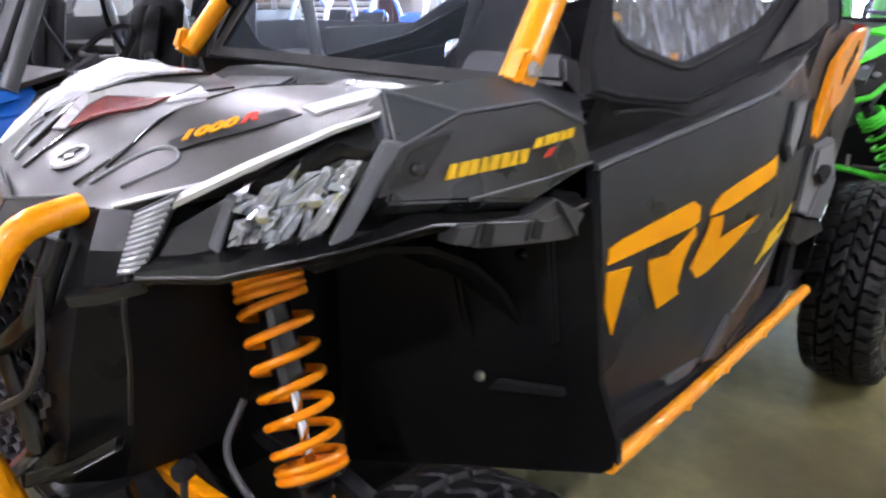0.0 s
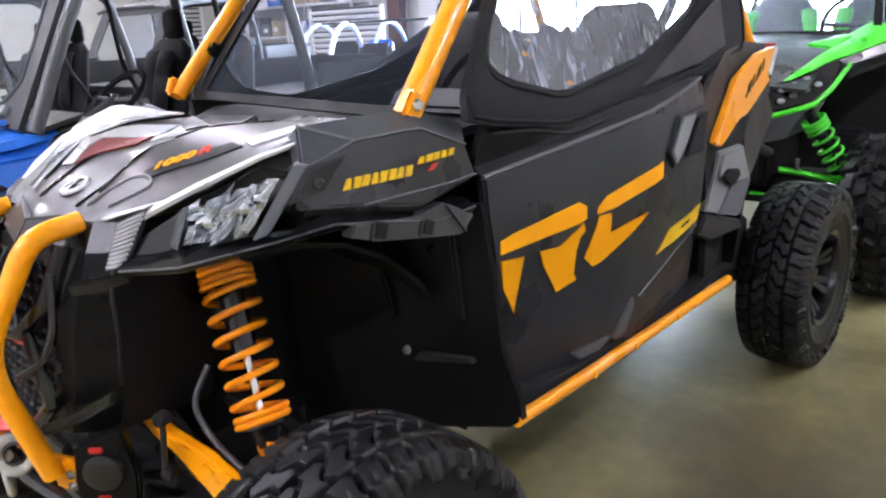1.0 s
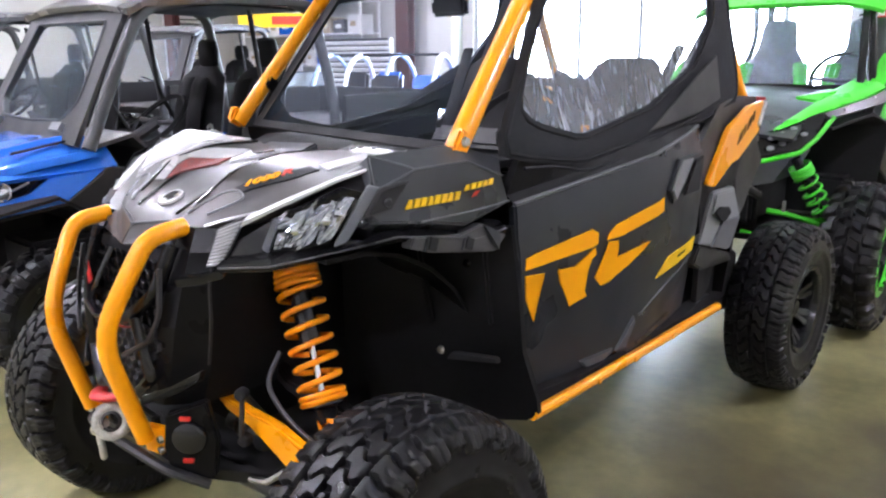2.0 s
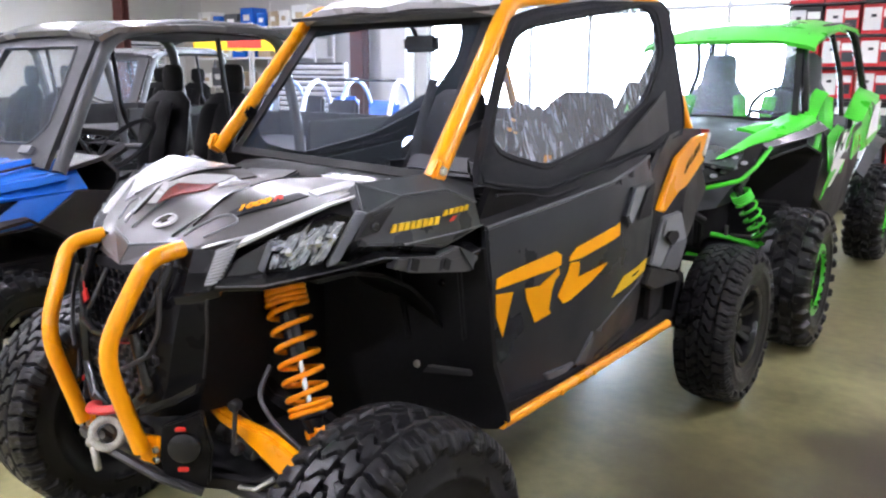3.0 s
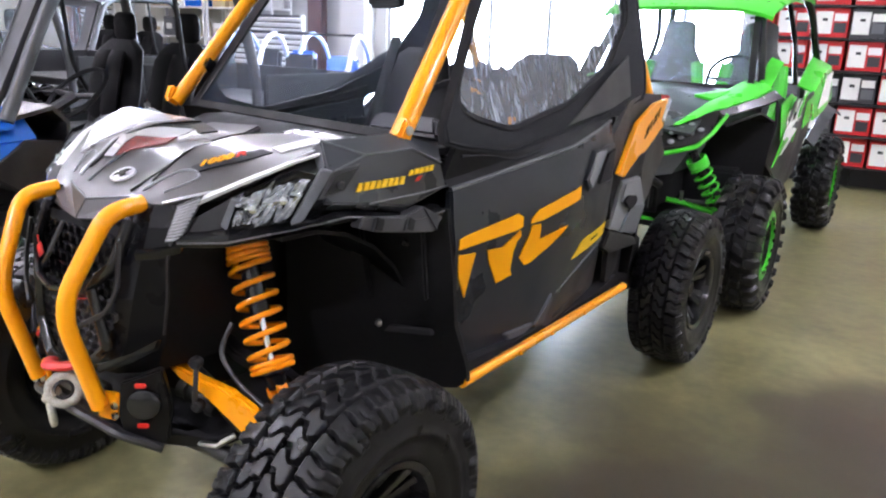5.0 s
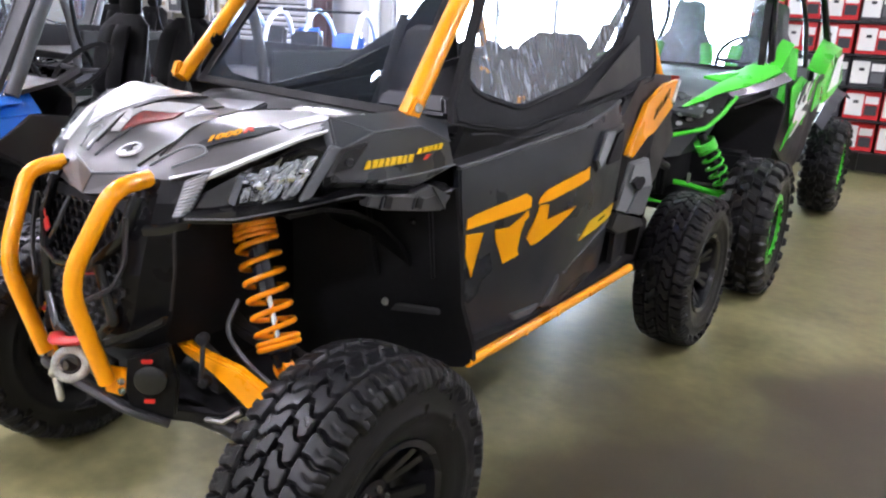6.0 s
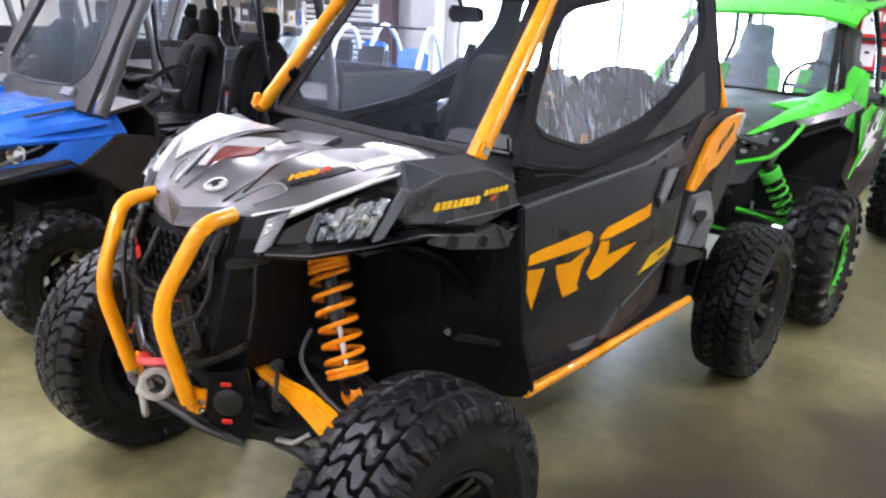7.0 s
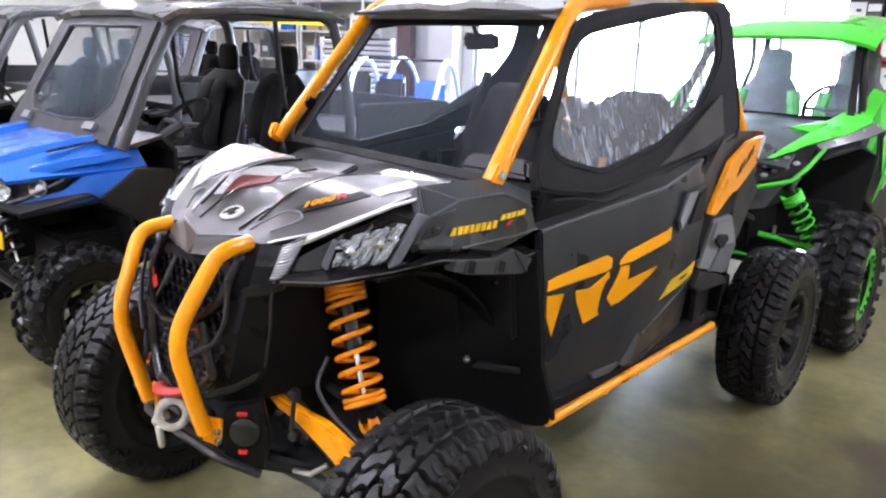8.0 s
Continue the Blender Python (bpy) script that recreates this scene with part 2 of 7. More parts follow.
def sheet(bm, grid, thick):
    """A shell over a grid of points, thick metres deep behind it."""
    g = [[Vector(p) for p in row] for row in grid]
    nu, nv = len(g), len(g[0])

    def nrm(i, j):
        du = g[min(i + 1, nu - 1)][j] - g[max(i - 1, 0)][j]
        dv = g[i][min(j + 1, nv - 1)] - g[i][max(j - 1, 0)]
        return du.cross(dv).normalized()

    mid = sum((p for r in g for p in r), Vector()) / (nu * nv)
    tot = sum((nrm(i, j) for i in range(nu) for j in range(nv)), Vector())
    if tot.dot(mid - V(0, mid.y * 0.6, 0.7)) < 0:
        thick = -thick
    f = [[bm.verts.new(g[i][j]) for j in range(nv)] for i in range(nu)]
    k = [[bm.verts.new(g[i][j] - nrm(i, j) * thick) for j in range(nv)] for i in range(nu)]
    for i in range(nu - 1):
        for j in range(nv - 1):
            bm.faces.new((f[i][j], f[i + 1][j], f[i + 1][j + 1], f[i][j + 1]))
            bm.faces.new((k[i][j], k[i][j + 1], k[i + 1][j + 1], k[i + 1][j]))
    for i in range(nu - 1):
        bm.faces.new((f[i][0], k[i][0], k[i + 1][0], f[i + 1][0]))
        bm.faces.new((f[i][-1], f[i + 1][-1], k[i + 1][-1], k[i][-1]))
    for j in range(nv - 1):
        bm.faces.new((f[0][j], f[0][j + 1], k[0][j + 1], k[0][j]))
        bm.faces.new((f[-1][j], k[-1][j], k[-1][j + 1], f[-1][j + 1]))
    return bm


def lerp_table(x, xs, ys):
    return float(np.interp(x, xs, ys))


def axis_x(x, y, z, out=1):
    """A pose whose local z looks along world x (out = 1) or against it."""
    return Matrix.Translation((x, y, z)) @ pose(0, 0, 0, 0, 90 * out, 0)


def coil(bm, a, b, radius, wire, turns, dense=0.0, n=9, taper=0.0):
    a, b = Vector(a), Vector(b)
    d = (b - a).normalized()
    u = d.orthogonal().normalized()
    w = d.cross(u)
    steps = int(turns * 18)
    pts = []
    for i in range(steps + 1):
        t = i / steps
        h = float(np.interp(t, [0, 0.38, 0.86, 1], [0, 0.38 - dense, 0.93, 1]))
        ang = 2 * math.pi * turns * t
        rr = radius * (1 - taper * t)
        pts.append(a.lerp(b, h) + (u * math.cos(ang) + w * math.sin(ang)) * rr)
    return tube(bm, pts, wire, n)


# ---- wheels: the axle is the local x axis, the outer face looks to +x ----
MUD = (  # (across the tread, flank, flank) of each lug, in pitches
    ((0.455, 0.06, 0.88), (0.5, -0.02, 0.96), (0.57, -0.07, 0.9), (0.66, 0.06, 0.94), (0.76, 0.17, 1.08), (0.86, 0.08, 1.02), (0.95, 0.05, 0.91), (1.05, 0.1, 0.88)),
    ((0.012, -0.05, 0.56), (0.05, -0.19, 0.68), (0.1, -0.27, 0.64), (0.16, -0.17, 0.69), (0.22, 0.05, 0.93), (0.28, 0.21, 1.17), (0.34, 0.26, 1.22), (0.4, 0.18, 1.1), (0.445, 0.26, 0.92)),
)
BLOCK = (
    ((0.5, 0.0, 0.56), (0.6, 0.02, 0.6), (1.1, 0.08, 0.62)),
    ((0.04, -0.1, 0.42), (0.2, 0.0, 0.56), (0.44, 0.2, 0.7)),
)


def tread(U, S, style, size):
    """The height of the tread above its floor at U pitches round and S across."""
    H = np.zeros_like(S)
    for sg in (1, -1):
        for kind, rows in enumerate(MUD if style == "mud" else BLOCK):
            q = S * sg
            qs = [r[0] for r in rows]
            for k in range(-3, 4):
                end = qs[-1] - (0.07 if kind == 0 and k % 2 else 0)
                off = k + (0.5 if sg < 0 else 0) + (0.3 if kind else 0)
                u = U - off
                du = np.minimum(u - np.interp(q, qs, [r[1] for r in rows]), np.interp(q, qs, [r[2] for r in rows]) - u) * size[0]
                d = np.minimum(du, np.minimum(q - qs[0], end - q) * size[1])
                t = np.clip(d / 0.0044, 0, 1)
                h = (0.017 if style == "mud" else 0.023) * t * t * (3 - 2 * t)
                if kind == 0 and style == "mud":  # a shallow cut along each shoulder lug
                    mid = u - (np.interp(q, qs, [r[1] for r in rows]) + np.interp(q, qs, [r[2] for r in rows])) / 2
                    h -= 0.0045 * (h > 0) * np.clip(1 - np.abs(mid) * size[0] / 0.004, 0, 1) * (q > 0.66)
                H = np.maximum(H, h)
    return H


def tyre_mesh(name, R, half, rim_r, pitches, style, fine=16, across=84):
    """A tyre moulded in one piece, its lugs raised out of the carcass."""
    ss = [0, 0.3, 0.58, 0.84, 1.0, 1.2]
    vs = [0, 0.3 * half, 0.6 * half, 0.86 * half, 0.97 * half, half]
    deep = 0.018 if style == "mud" else 0.023
    rs = [R - deep, R - deep - 0.001, R - deep - 0.003, R - deep - 0.012, R - deep - 0.044, rim_r + 0.1]
    S = np.linspace(-1.2, 1.2, across)
    n = pitches * fine
    U, SS = np.meshgrid(-np.arange(n) / fine % 2, S, indexing="ij")
    H = np.maximum(tread(U, SS, style, (2 * math.pi * R / pitches, half)), tread(U - 2, SS, style, (2 * math.pi * R / pitches, half)))
    A = np.abs(SS)
    tilt = np.interp(A, [0, 0.6, 0.9, 1.1], [0, 0.15, 0.7, 1.3])
    v = (np.interp(A, ss, vs) + np.sin(tilt) * H) * np.sign(SS)
    r = np.interp(A, ss, rs) + np.cos(tilt) * H
    side = [(1.005 * half, rim_r + 0.082), (1.03 * half, rim_r + 0.076), (1.03 * half, rim_r + 0.07), (0.99 * half, rim_r + 0.064), (0.93 * half, rim_r + 0.045), (0.9 * half, rim_r + 0.02), (0.8 * half, rim_r + 0.004), (0.6 * half, rim_r - 0.02)]
    one = np.ones((n, 1))
    v = np.hstack([one * [[-a for a, _ in side[::-1]]], v, one * [[a for a, _ in side]]])
    r = np.hstack([one * [[b for _, b in side[::-1]]], r, one * [[b for _, b in side]]])
    ang = (np.arange(n) * 2 * math.pi / n)[:, None]
    co = np.stack([v, r * np.sin(ang), r * np.cos(ang)], -1)
    m = v.shape[1]
    ids = np.arange(n * m).reshape(n, m)
    nxt = np.roll(ids, -1, 0)
    quads = np.stack([ids[:, :-1], ids[:, 1:], nxt[:, 1:], nxt[:, :-1]], -1).reshape(-1, 4)
    rim_quads = np.stack([ids[:, -1], ids[:, 0], nxt[:, 0], nxt[:, -1]], -1)
    me = bpy.data.meshes.new(name)
    me.from_pydata(co.reshape(-1, 3).tolist(), [], np.vstack([quads, rim_quads])[:, ::-1].tolist())
    for p in me.polygons:
        p.use_smooth = True
    me.set_sharp_from_angle(angle=radians(48))
    me.materials.append(M["rubber"])
    return me


def rim_bm(rim_r, half, spokes=7):
    """The barrel of a rim."""
    w = half * 0.78
    return lathe(nb(), [(rim_r + 0.006, w), (rim_r + 0.002, w + 0.008), (rim_r - 0.016, w + 0.002), (rim_r - 0.024, w - 0.03), (rim_r - 0.035, -w * 0.8), (rim_r + 0.004, -w), (rim_r + 0.006, -w * 0.8)], pose(0, 0, 0, 0, 90, 0), 48, closed=True)


def rim_face(rim, rim_r, half, spokes=7):
    """Hub, paired spokes and lug nuts under the rim."""
    ax = pose(0, 0, 0, 0, 90, 0)
    w = half * 0.78
    out = [("hub", part("hub", lathe(nb(), [(0.0, w - 0.035), (0.03, w - 0.035), (0.036, w - 0.05), (0.07, w - 0.058), (0.075, w - 0.085), (0.0, w - 0.09)], ax, 24), "rimblack", rim))]
    spoke = nut = None
    for k in range(spokes):
        for off in (-0.11, 0.11):
            rot = pose(0, 0, 0, -360 * k / spokes, 0, 0)
            if spoke is None or off > 0 and k == 0:
                r2 = pose(0, 0, 0, -math.degrees(off * 0.5), 0, 0)
                pts = [V(w - 0.07, -0.012, 0.06), V(w - 0.07, 0.012, 0.06), V(w - 0.018, 0.015 + off * 0.14, rim_r - 0.016), V(w - 0.018, -0.015 + off * 0.14, rim_r - 0.016)]
                ob = part("spoke", prism(nb(), [r2 @ p for p in pts], V(-0.022, 0, 0)), "rimblack", rim, bevel=0.003)
                spoke = spoke or {}
                spoke[off] = ob
            else:
                ob = again("spoke", spoke[off], rim, rot)
            out.append(("spoke", ob))
        if nut is None:
            a = math.pi / spokes
            nut = ob = part("lug_nut", lathe(nb(), [(0.0, 0.014), (0.007, 0.012), (0.009, 0.0), (0.0, -0.002)], Matrix.Translation((w - 0.056, 0.05 * math.sin(a), 0.05 * math.cos(a))) @ ax, 6), "steel", rim)
        else:
            ob = again("lug_nut", nut, rim, rot)
        out.append(("lug_nut", ob))
    return out


def wheel(parent, name, rim, tyre, x, y, z, rz=0, extra=(), spin=0):
    w = again(name, rim, parent, pose(x, y, z, 0, 0, rz) @ pose(0, 0, 0, spin, 0, 0))
    t = new("tyre", tyre)
    t.parent = w
    for nm, src in extra:
        again(nm, src, w, src.matrix_basis.copy())
    return w


# ---- the room ----
ROOM = dict(x0=-13.5, x1=4.8, y0=-7.0, y1=8.2, z=4.6)
R0 = ROOM
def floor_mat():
    """Sealed concrete: olive ground tone, soft brown stains and painted shade, fine speckle."""
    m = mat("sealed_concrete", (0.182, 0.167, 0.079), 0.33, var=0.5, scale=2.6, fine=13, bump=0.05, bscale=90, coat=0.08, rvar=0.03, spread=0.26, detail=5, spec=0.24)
    nt = m.node_tree
    b = nt.nodes["Principled BSDF"]
    src = b.inputs["Base Color"].links[0].from_socket
    tc = nt.nodes.new("ShaderNodeTexCoord")
    nz = nt.nodes.new("ShaderNodeTexNoise")
    nz.inputs["Scale"].default_value, nz.inputs["Detail"].default_value = 1.6, 3
    nt.links.new(tc.outputs["Object"], nz.inputs["Vector"])
    warp = nt.nodes.new("ShaderNodeVectorMath")
    warp.operation = "MULTIPLY_ADD"
    warp.inputs[1].default_value, warp.inputs[2].default_value = (1.1, 1.1, 0), (-0.55, -0.55, 0)
    nt.links.new(nz.outputs[1], warp.inputs[0])
    add = nt.nodes.new("ShaderNodeVectorMath")
    nt.links.new(tc.outputs["Object"], add.inputs[0])
    nt.links.new(warp.outputs[0], add.inputs[1])
    # the wide patches on the right put shade into the floor colour
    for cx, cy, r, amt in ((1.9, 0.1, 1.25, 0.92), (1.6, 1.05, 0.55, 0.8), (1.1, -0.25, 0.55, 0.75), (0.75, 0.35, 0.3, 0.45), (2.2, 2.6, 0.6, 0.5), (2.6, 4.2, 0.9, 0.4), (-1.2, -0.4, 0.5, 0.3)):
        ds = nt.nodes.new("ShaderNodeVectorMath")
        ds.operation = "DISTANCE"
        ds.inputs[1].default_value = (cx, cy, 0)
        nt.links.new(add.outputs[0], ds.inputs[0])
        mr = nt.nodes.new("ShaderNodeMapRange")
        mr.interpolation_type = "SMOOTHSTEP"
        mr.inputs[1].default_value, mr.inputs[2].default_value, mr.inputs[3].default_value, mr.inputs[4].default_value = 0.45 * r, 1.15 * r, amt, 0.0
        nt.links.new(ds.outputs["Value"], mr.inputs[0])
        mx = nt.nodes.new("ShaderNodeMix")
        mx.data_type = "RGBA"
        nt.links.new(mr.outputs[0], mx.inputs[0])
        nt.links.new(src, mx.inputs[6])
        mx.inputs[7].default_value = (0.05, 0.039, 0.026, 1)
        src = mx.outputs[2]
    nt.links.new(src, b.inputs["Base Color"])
    return m


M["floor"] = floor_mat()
M["cream"] = mat("cream_wall_paint", (0.55, 0.54, 0.5), 0.7, var=0.06, scale=1.2, bump=0.1, bscale=90)
M["ceil"] = mat("ceiling_paint", (0.65, 0.64, 0.6), 0.8, var=0.05)
M["lampglass"] = mat("clear_moulded_lamp_plastic", (0.34, 0.35, 0.37), 0.16, var=0.06, coat=0.5)
M["maroon"] = mat("maroon_steel", (0.1, 0.03, 0.025), 0.5, var=0.2)
M["frame"] = mat("window_aluminium", (0.55, 0.55, 0.55), 0.45, 0.4, var=0.08)

bm = box(nb(), V((R0["x0"] + R0["x1"]) / 2, (R0["y0"] + R0["y1"]) / 2, -0.1), V(R0["x1"] - R0["x0"], R0["y1"] - R0["y0"], 0.2))
tagged(part("floor", bm, "floor"), "olive-brown sealed concrete showroom floor with stains and painted shade", "floor", kind="structure")
bm = box(nb(), V((R0["x0"] + R0["x1"]) / 2, (R0["y0"] + R0["y1"]) / 2, R0["z"] + 0.1), V(R0["x1"] - R0["x0"] + 0.6, R0["y1"] - R0["y0"] + 0.6, 0.2))
tagged(part("ceiling", bm, "ceil"), "plain off-white ceiling", "ceiling", kind="structure")

# back wall with one long opening
WIN = dict(x0=-6.7, x1=-0.75, z0=0.12, z1=3.3)
y1, T = R0["y1"], 0.22


def wall(name, boxes, label, material="cream"):
    b = nb()
    for c, s in boxes:
        box(b, V(*c), V(*s))
    return tagged(part(name, b, material), label, "wall", kind="structure")


def span(a, b):
    return (a + b) / 2, abs(b - a)


cx, sx = span(R0["x0"], WIN["x0"])
cw, sw = span(WIN["x0"], WIN["x1"])
cr, sr = span(WIN["x1"], R0["x1"])
wall("wall_north", [((cx, y1 + T / 2, R0["z"] / 2), (sx, T, R0["z"])), ((cr, y1 + T / 2, R0["z"] / 2), (sr, T, R0["z"])),
                    ((cw, y1 + T / 2, WIN["z0"] / 2), (sw, T, WIN["z0"])), ((cw, y1 + T / 2, (WIN["z1"] + R0["z"]) / 2), (sw, T, R0["z"] - WIN["z1"]))], "cream painted showroom wall with a long window")
cy, sy = span(R0["y0"], R0["y1"])
wall("wall_west", [((R0["x0"] - T / 2, cy, R0["z"] / 2), (T, sy + 2 * T, R0["z"]))], "cream painted showroom wall")
# out of view, set close to bounce light onto the near doors
wall("wall_east", [((R0["x1"] + T / 2, cy, R0["z"] / 2), (T, sy + 2 * T, R0["z"]))], "cream painted showroom wall")
cxx, sxx = span(R0["x0"], R0["x1"])
wall("wall_south", [((cxx, R0["y0"] - T / 2, R0["z"] / 2), (sxx, T, R0["z"]))], "cream painted showroom wall")

win = thing("window_1", "long shopfront window with aluminium bars, bright daylight outside", "window", kind="structure")
nbar = 6
for i in range(nbar + 1):
    x = WIN["x0"] + (WIN["x1"] - WIN["x0"]) * i / nbar
    x = min(max(x, WIN["x0"] + 0.03), WIN["x1"] - 0.03)
    part("mullion", box(nb(), V(x, y1 + 0.1, (WIN["z0"] + WIN["z1"]) / 2), V(0.06, 0.09, WIN["z1"] - WIN["z0"])), "frame", win, bevel=0.004)
for z in (WIN["z0"] + 0.03, 2.35, WIN["z1"] - 0.03):
    part("transom", box(nb(), V(cw, y1 + 0.1, z), V(sw - 0.004, 0.08, 0.06)), "frame", win, bevel=0.004)
for i in range(nbar):
    x = WIN["x0"] + (WIN["x1"] - WIN["x0"]) * (i + 0.5) / nbar
    p = part("pane", box(nb(), V(x, y1 + 0.1, (WIN["z0"] + WIN["z1"]) / 2), V((WIN["x1"] - WIN["x0"]) / nbar - 0.06, 0.006, WIN["z1"] - WIN["z0"] - 0.06)), "pane", win)
    p.visible_shadow = False
bm = nb()
prism(bm, [V(-22, y1 + 3, -1), V(10, y1 + 3, -1), V(10, y1 + 3, 7), V(-22, y1 + 3, 7)], V(0, 0.05, 0))
tagged(part("backdrop", bm, glow_mat("daylight_outside", (0.82, 0.94, 1.14), 42.0)), "overexposed daylight outside the window", "backdrop", kind="structure")
bm = box(nb(), V(-4, y1 + 1.7, -0.15), V(30, 3, 0.1))
tagged(part("ground", bm, "cream"), "pale ground outside the window", "ground", kind="structure")

# ceiling lamps
M["lamp"] = glow_mat("lamp_diffuser", (1.0, 0.965, 1.15), 390.0)
M["bell"] = mat("white_enamel", (0.7, 0.7, 0.68), 0.35, var=0.06, coat=0.3)


def ceiling_light(x, y):
    """A round high-bay lamp on a rod: bell, rim, diffuser."""
    t = thing("ceiling_light", "round white high-bay lamp hanging from the ceiling", "ceiling light", "ceiling lights", pose(x, y, R0["z"] - 0.4))
    part("bell", lathe(nb(), [(0.205, -0.01), (0.212, -0.01), (0.2, 0.03), (0.15, 0.13), (0.075, 0.19), (0.07, 0.19), (0.145, 0.125), (0.193, 0.03)], n=36, closed=True), "bell", t)
    part("driver", lathe(nb(), [(0, 0.16), (0.068, 0.16), (0.068, 0.25), (0.05, 0.27), (0, 0.27)], n=20), "cage", t)
    part("diffuser", lathe(nb(), [(0, 0.0), (0.188, 0.0), (0.188, 0.016), (0, 0.016)], n=36), "lamp", t)
    part("hanger", tube(nb(), [V(0, 0, 0.26), V(0, 0, 0.4)], 0.01, 8), "steel", t)
    return t


first = ceiling_light(3.6, 1.4)
# out of view; the pair in front of the near vehicle is added fill
for x, y in ((-2.6, -5.0), (-2.6, -2.0), (-2.9, 1.2), (-2.9, 4.2), (-6.4, -3.4), (-6.4, -0.4), (-6.4, 2.6), (-6.4, 5.6), (-10.0, -1.0), (-10.0, 3.0), (-0.6, -5.2), (2.2, -5.2), (2.8, 5.2)):
    copy_thing(first, pose(x, y, R0["z"] - 0.4))


# ---- the orange and black vehicle: it faces -y, its left side is +x ----
TYRE_A = tyre_mesh("tyre", 0.374, 0.128, 0.185, 42, "mud")
TYRE_R = tyre_mesh("tyre", 0.362, 0.118, 0.185, 41, "mud")


def door_x(y, z):
    return lerp_table(y, [-0.7, -0.3, -0.05, 0.2, 0.4, 0.6], [0.6, 0.665, 0.7, 0.68, 0.645, 0.62]) - max(0, 0.9 - z) * 0.18 - max(0, z - 1.05) * 0.2


def on_door(y, z, s, out=0.0):
    return V(s * (door_x(y, z) + out), y, z)


def decal(poly, s, out=0.003, thick=0.004, dens=4):
    """A thin plate that follows the door."""
    bm = nb()
    pts = []
    n = len(poly)
    for i in range(n):
        a, b = poly[i], poly[(i + 1) % n]
        for k in range(dens):
            t = k / dens
            pts.append((a[0] + (b[0] - a[0]) * t, a[1] + (b[1] - a[1]) * t))
    vs = [bm.verts.new((0, y, z)) for y, z in pts]
    f = bm.faces.new(vs)
    bmesh.ops.triangulate(bm, faces=[f])
    for v in bm.verts:
        v.co = on_door(v.co.y, v.co.z, s, out)
    r = bmesh.ops.extrude_face_region(bm, geom=bm.faces[:])
    for e in r["geom"]:
        if isinstance(e, bmesh.types.BMVert):
            e.co.x -= s * thick
    return bm


def mirror_pts(pts, s, off=V(0, 0, 0)):
    return [V(s * (p[0] + off.x), p[1] + off.y, p[2] + off.z) for p in pts]


def hood_point(s, u):
    """s: 0 at the nose to 5 at the cowl; u: 0 at the middle to 1 at the edge."""
    S = [0, 1, 2, 3, 4, 5]
    cen = [(0, -1.335, 1.03), (0, -1.25, 1.09), (0, -1.12, 1.15), (0, -0.98, 1.168), (0, -0.83, 1.17), (0, -0.72, 1.17)]
    inn = [(0.07, -1.337, 1.03), (0.1, -1.255, 1.09), (0.115, -1.13, 1.15), (0.125, -0.99, 1.167), (0.13, -0.84, 1.17), (0.13, -0.72, 1.172)]
    top = [(0.1, -1.335, 1.032), (0.14, -1.26, 1.093), (0.16, -1.13, 1.184), (0.17, -1.0, 1.206), (0.19, -0.86, 1.2), (0.19, -0.75, 1.185)]
    out = [(0.13, -1.33, 1.04), (0.21, -1.26, 1.088), (0.29, -1.15, 1.145), (0.33, -1.02, 1.19), (0.34, -0.88, 1.205), (0.34, -0.77, 1.2)]
    edg = [(0.165, -1.322, 1.05), (0.268, -1.268, 1.088), (0.375, -1.17, 1.12), (0.46, -1.05, 1.19), (0.5, -0.94, 1.222), (0.53, -0.82, 1.228)]
    cols = (cen, inn, top, out, edg)
    U = [0, 0.25, 0.4, 0.72, 1.0]
    rows = [[np.interp(s, S, [p[k] for p in c]) for k in range(3)] for c in cols]
    return V(*[float(np.interp(u, U, [r[k] for r in rows])) for k in range(3)])


def shock(parent, a, b, s, spring="orange_spring", r=0.05, turns=10):
    """a: top, b: eye."""
    a, b = V(s * a[0], a[1], a[2]), V(s * b[0], b[1], b[2])
    d = (b - a).normalized()
    L = (b - a).length
    body = part("shock_absorber", tube(nb(), [a - d * 0.04, a + d * L * 0.5], 0.026, 16), "gloss", parent)
    body["label"] = "black damper body"
    part("shaft", tube(nb(), [a + d * L * 0.48, b - d * 0.02], 0.009, 10), "chrome", body)
    part("spring", coil(nb(), a + d * 0.0, b - d * 0.055, r, 0.0072, turns, dense=0.2), spring, body)
    part("spring_seat", lathe(nb(), [(0.0, -0.004), (r * 0.95, -0.004), (r * 0.95, 0.008), (0.03, 0.016), (0.02, 0.05), (0.0, 0.05)], Matrix.Translation(b - d * 0.055) @ d.to_track_quat("Z", "Y").to_matrix().to_4x4(), 20), "gloss", body)
    part("eye", lathe(nb(), [(0.012, -0.014), (0.026, -0.014), (0.026, 0.014), (0.012, 0.014)], Matrix.Translation(b) @ pose(0, 0, 0, 90, 0, 0), 18, closed=True), spring, body)
    return body


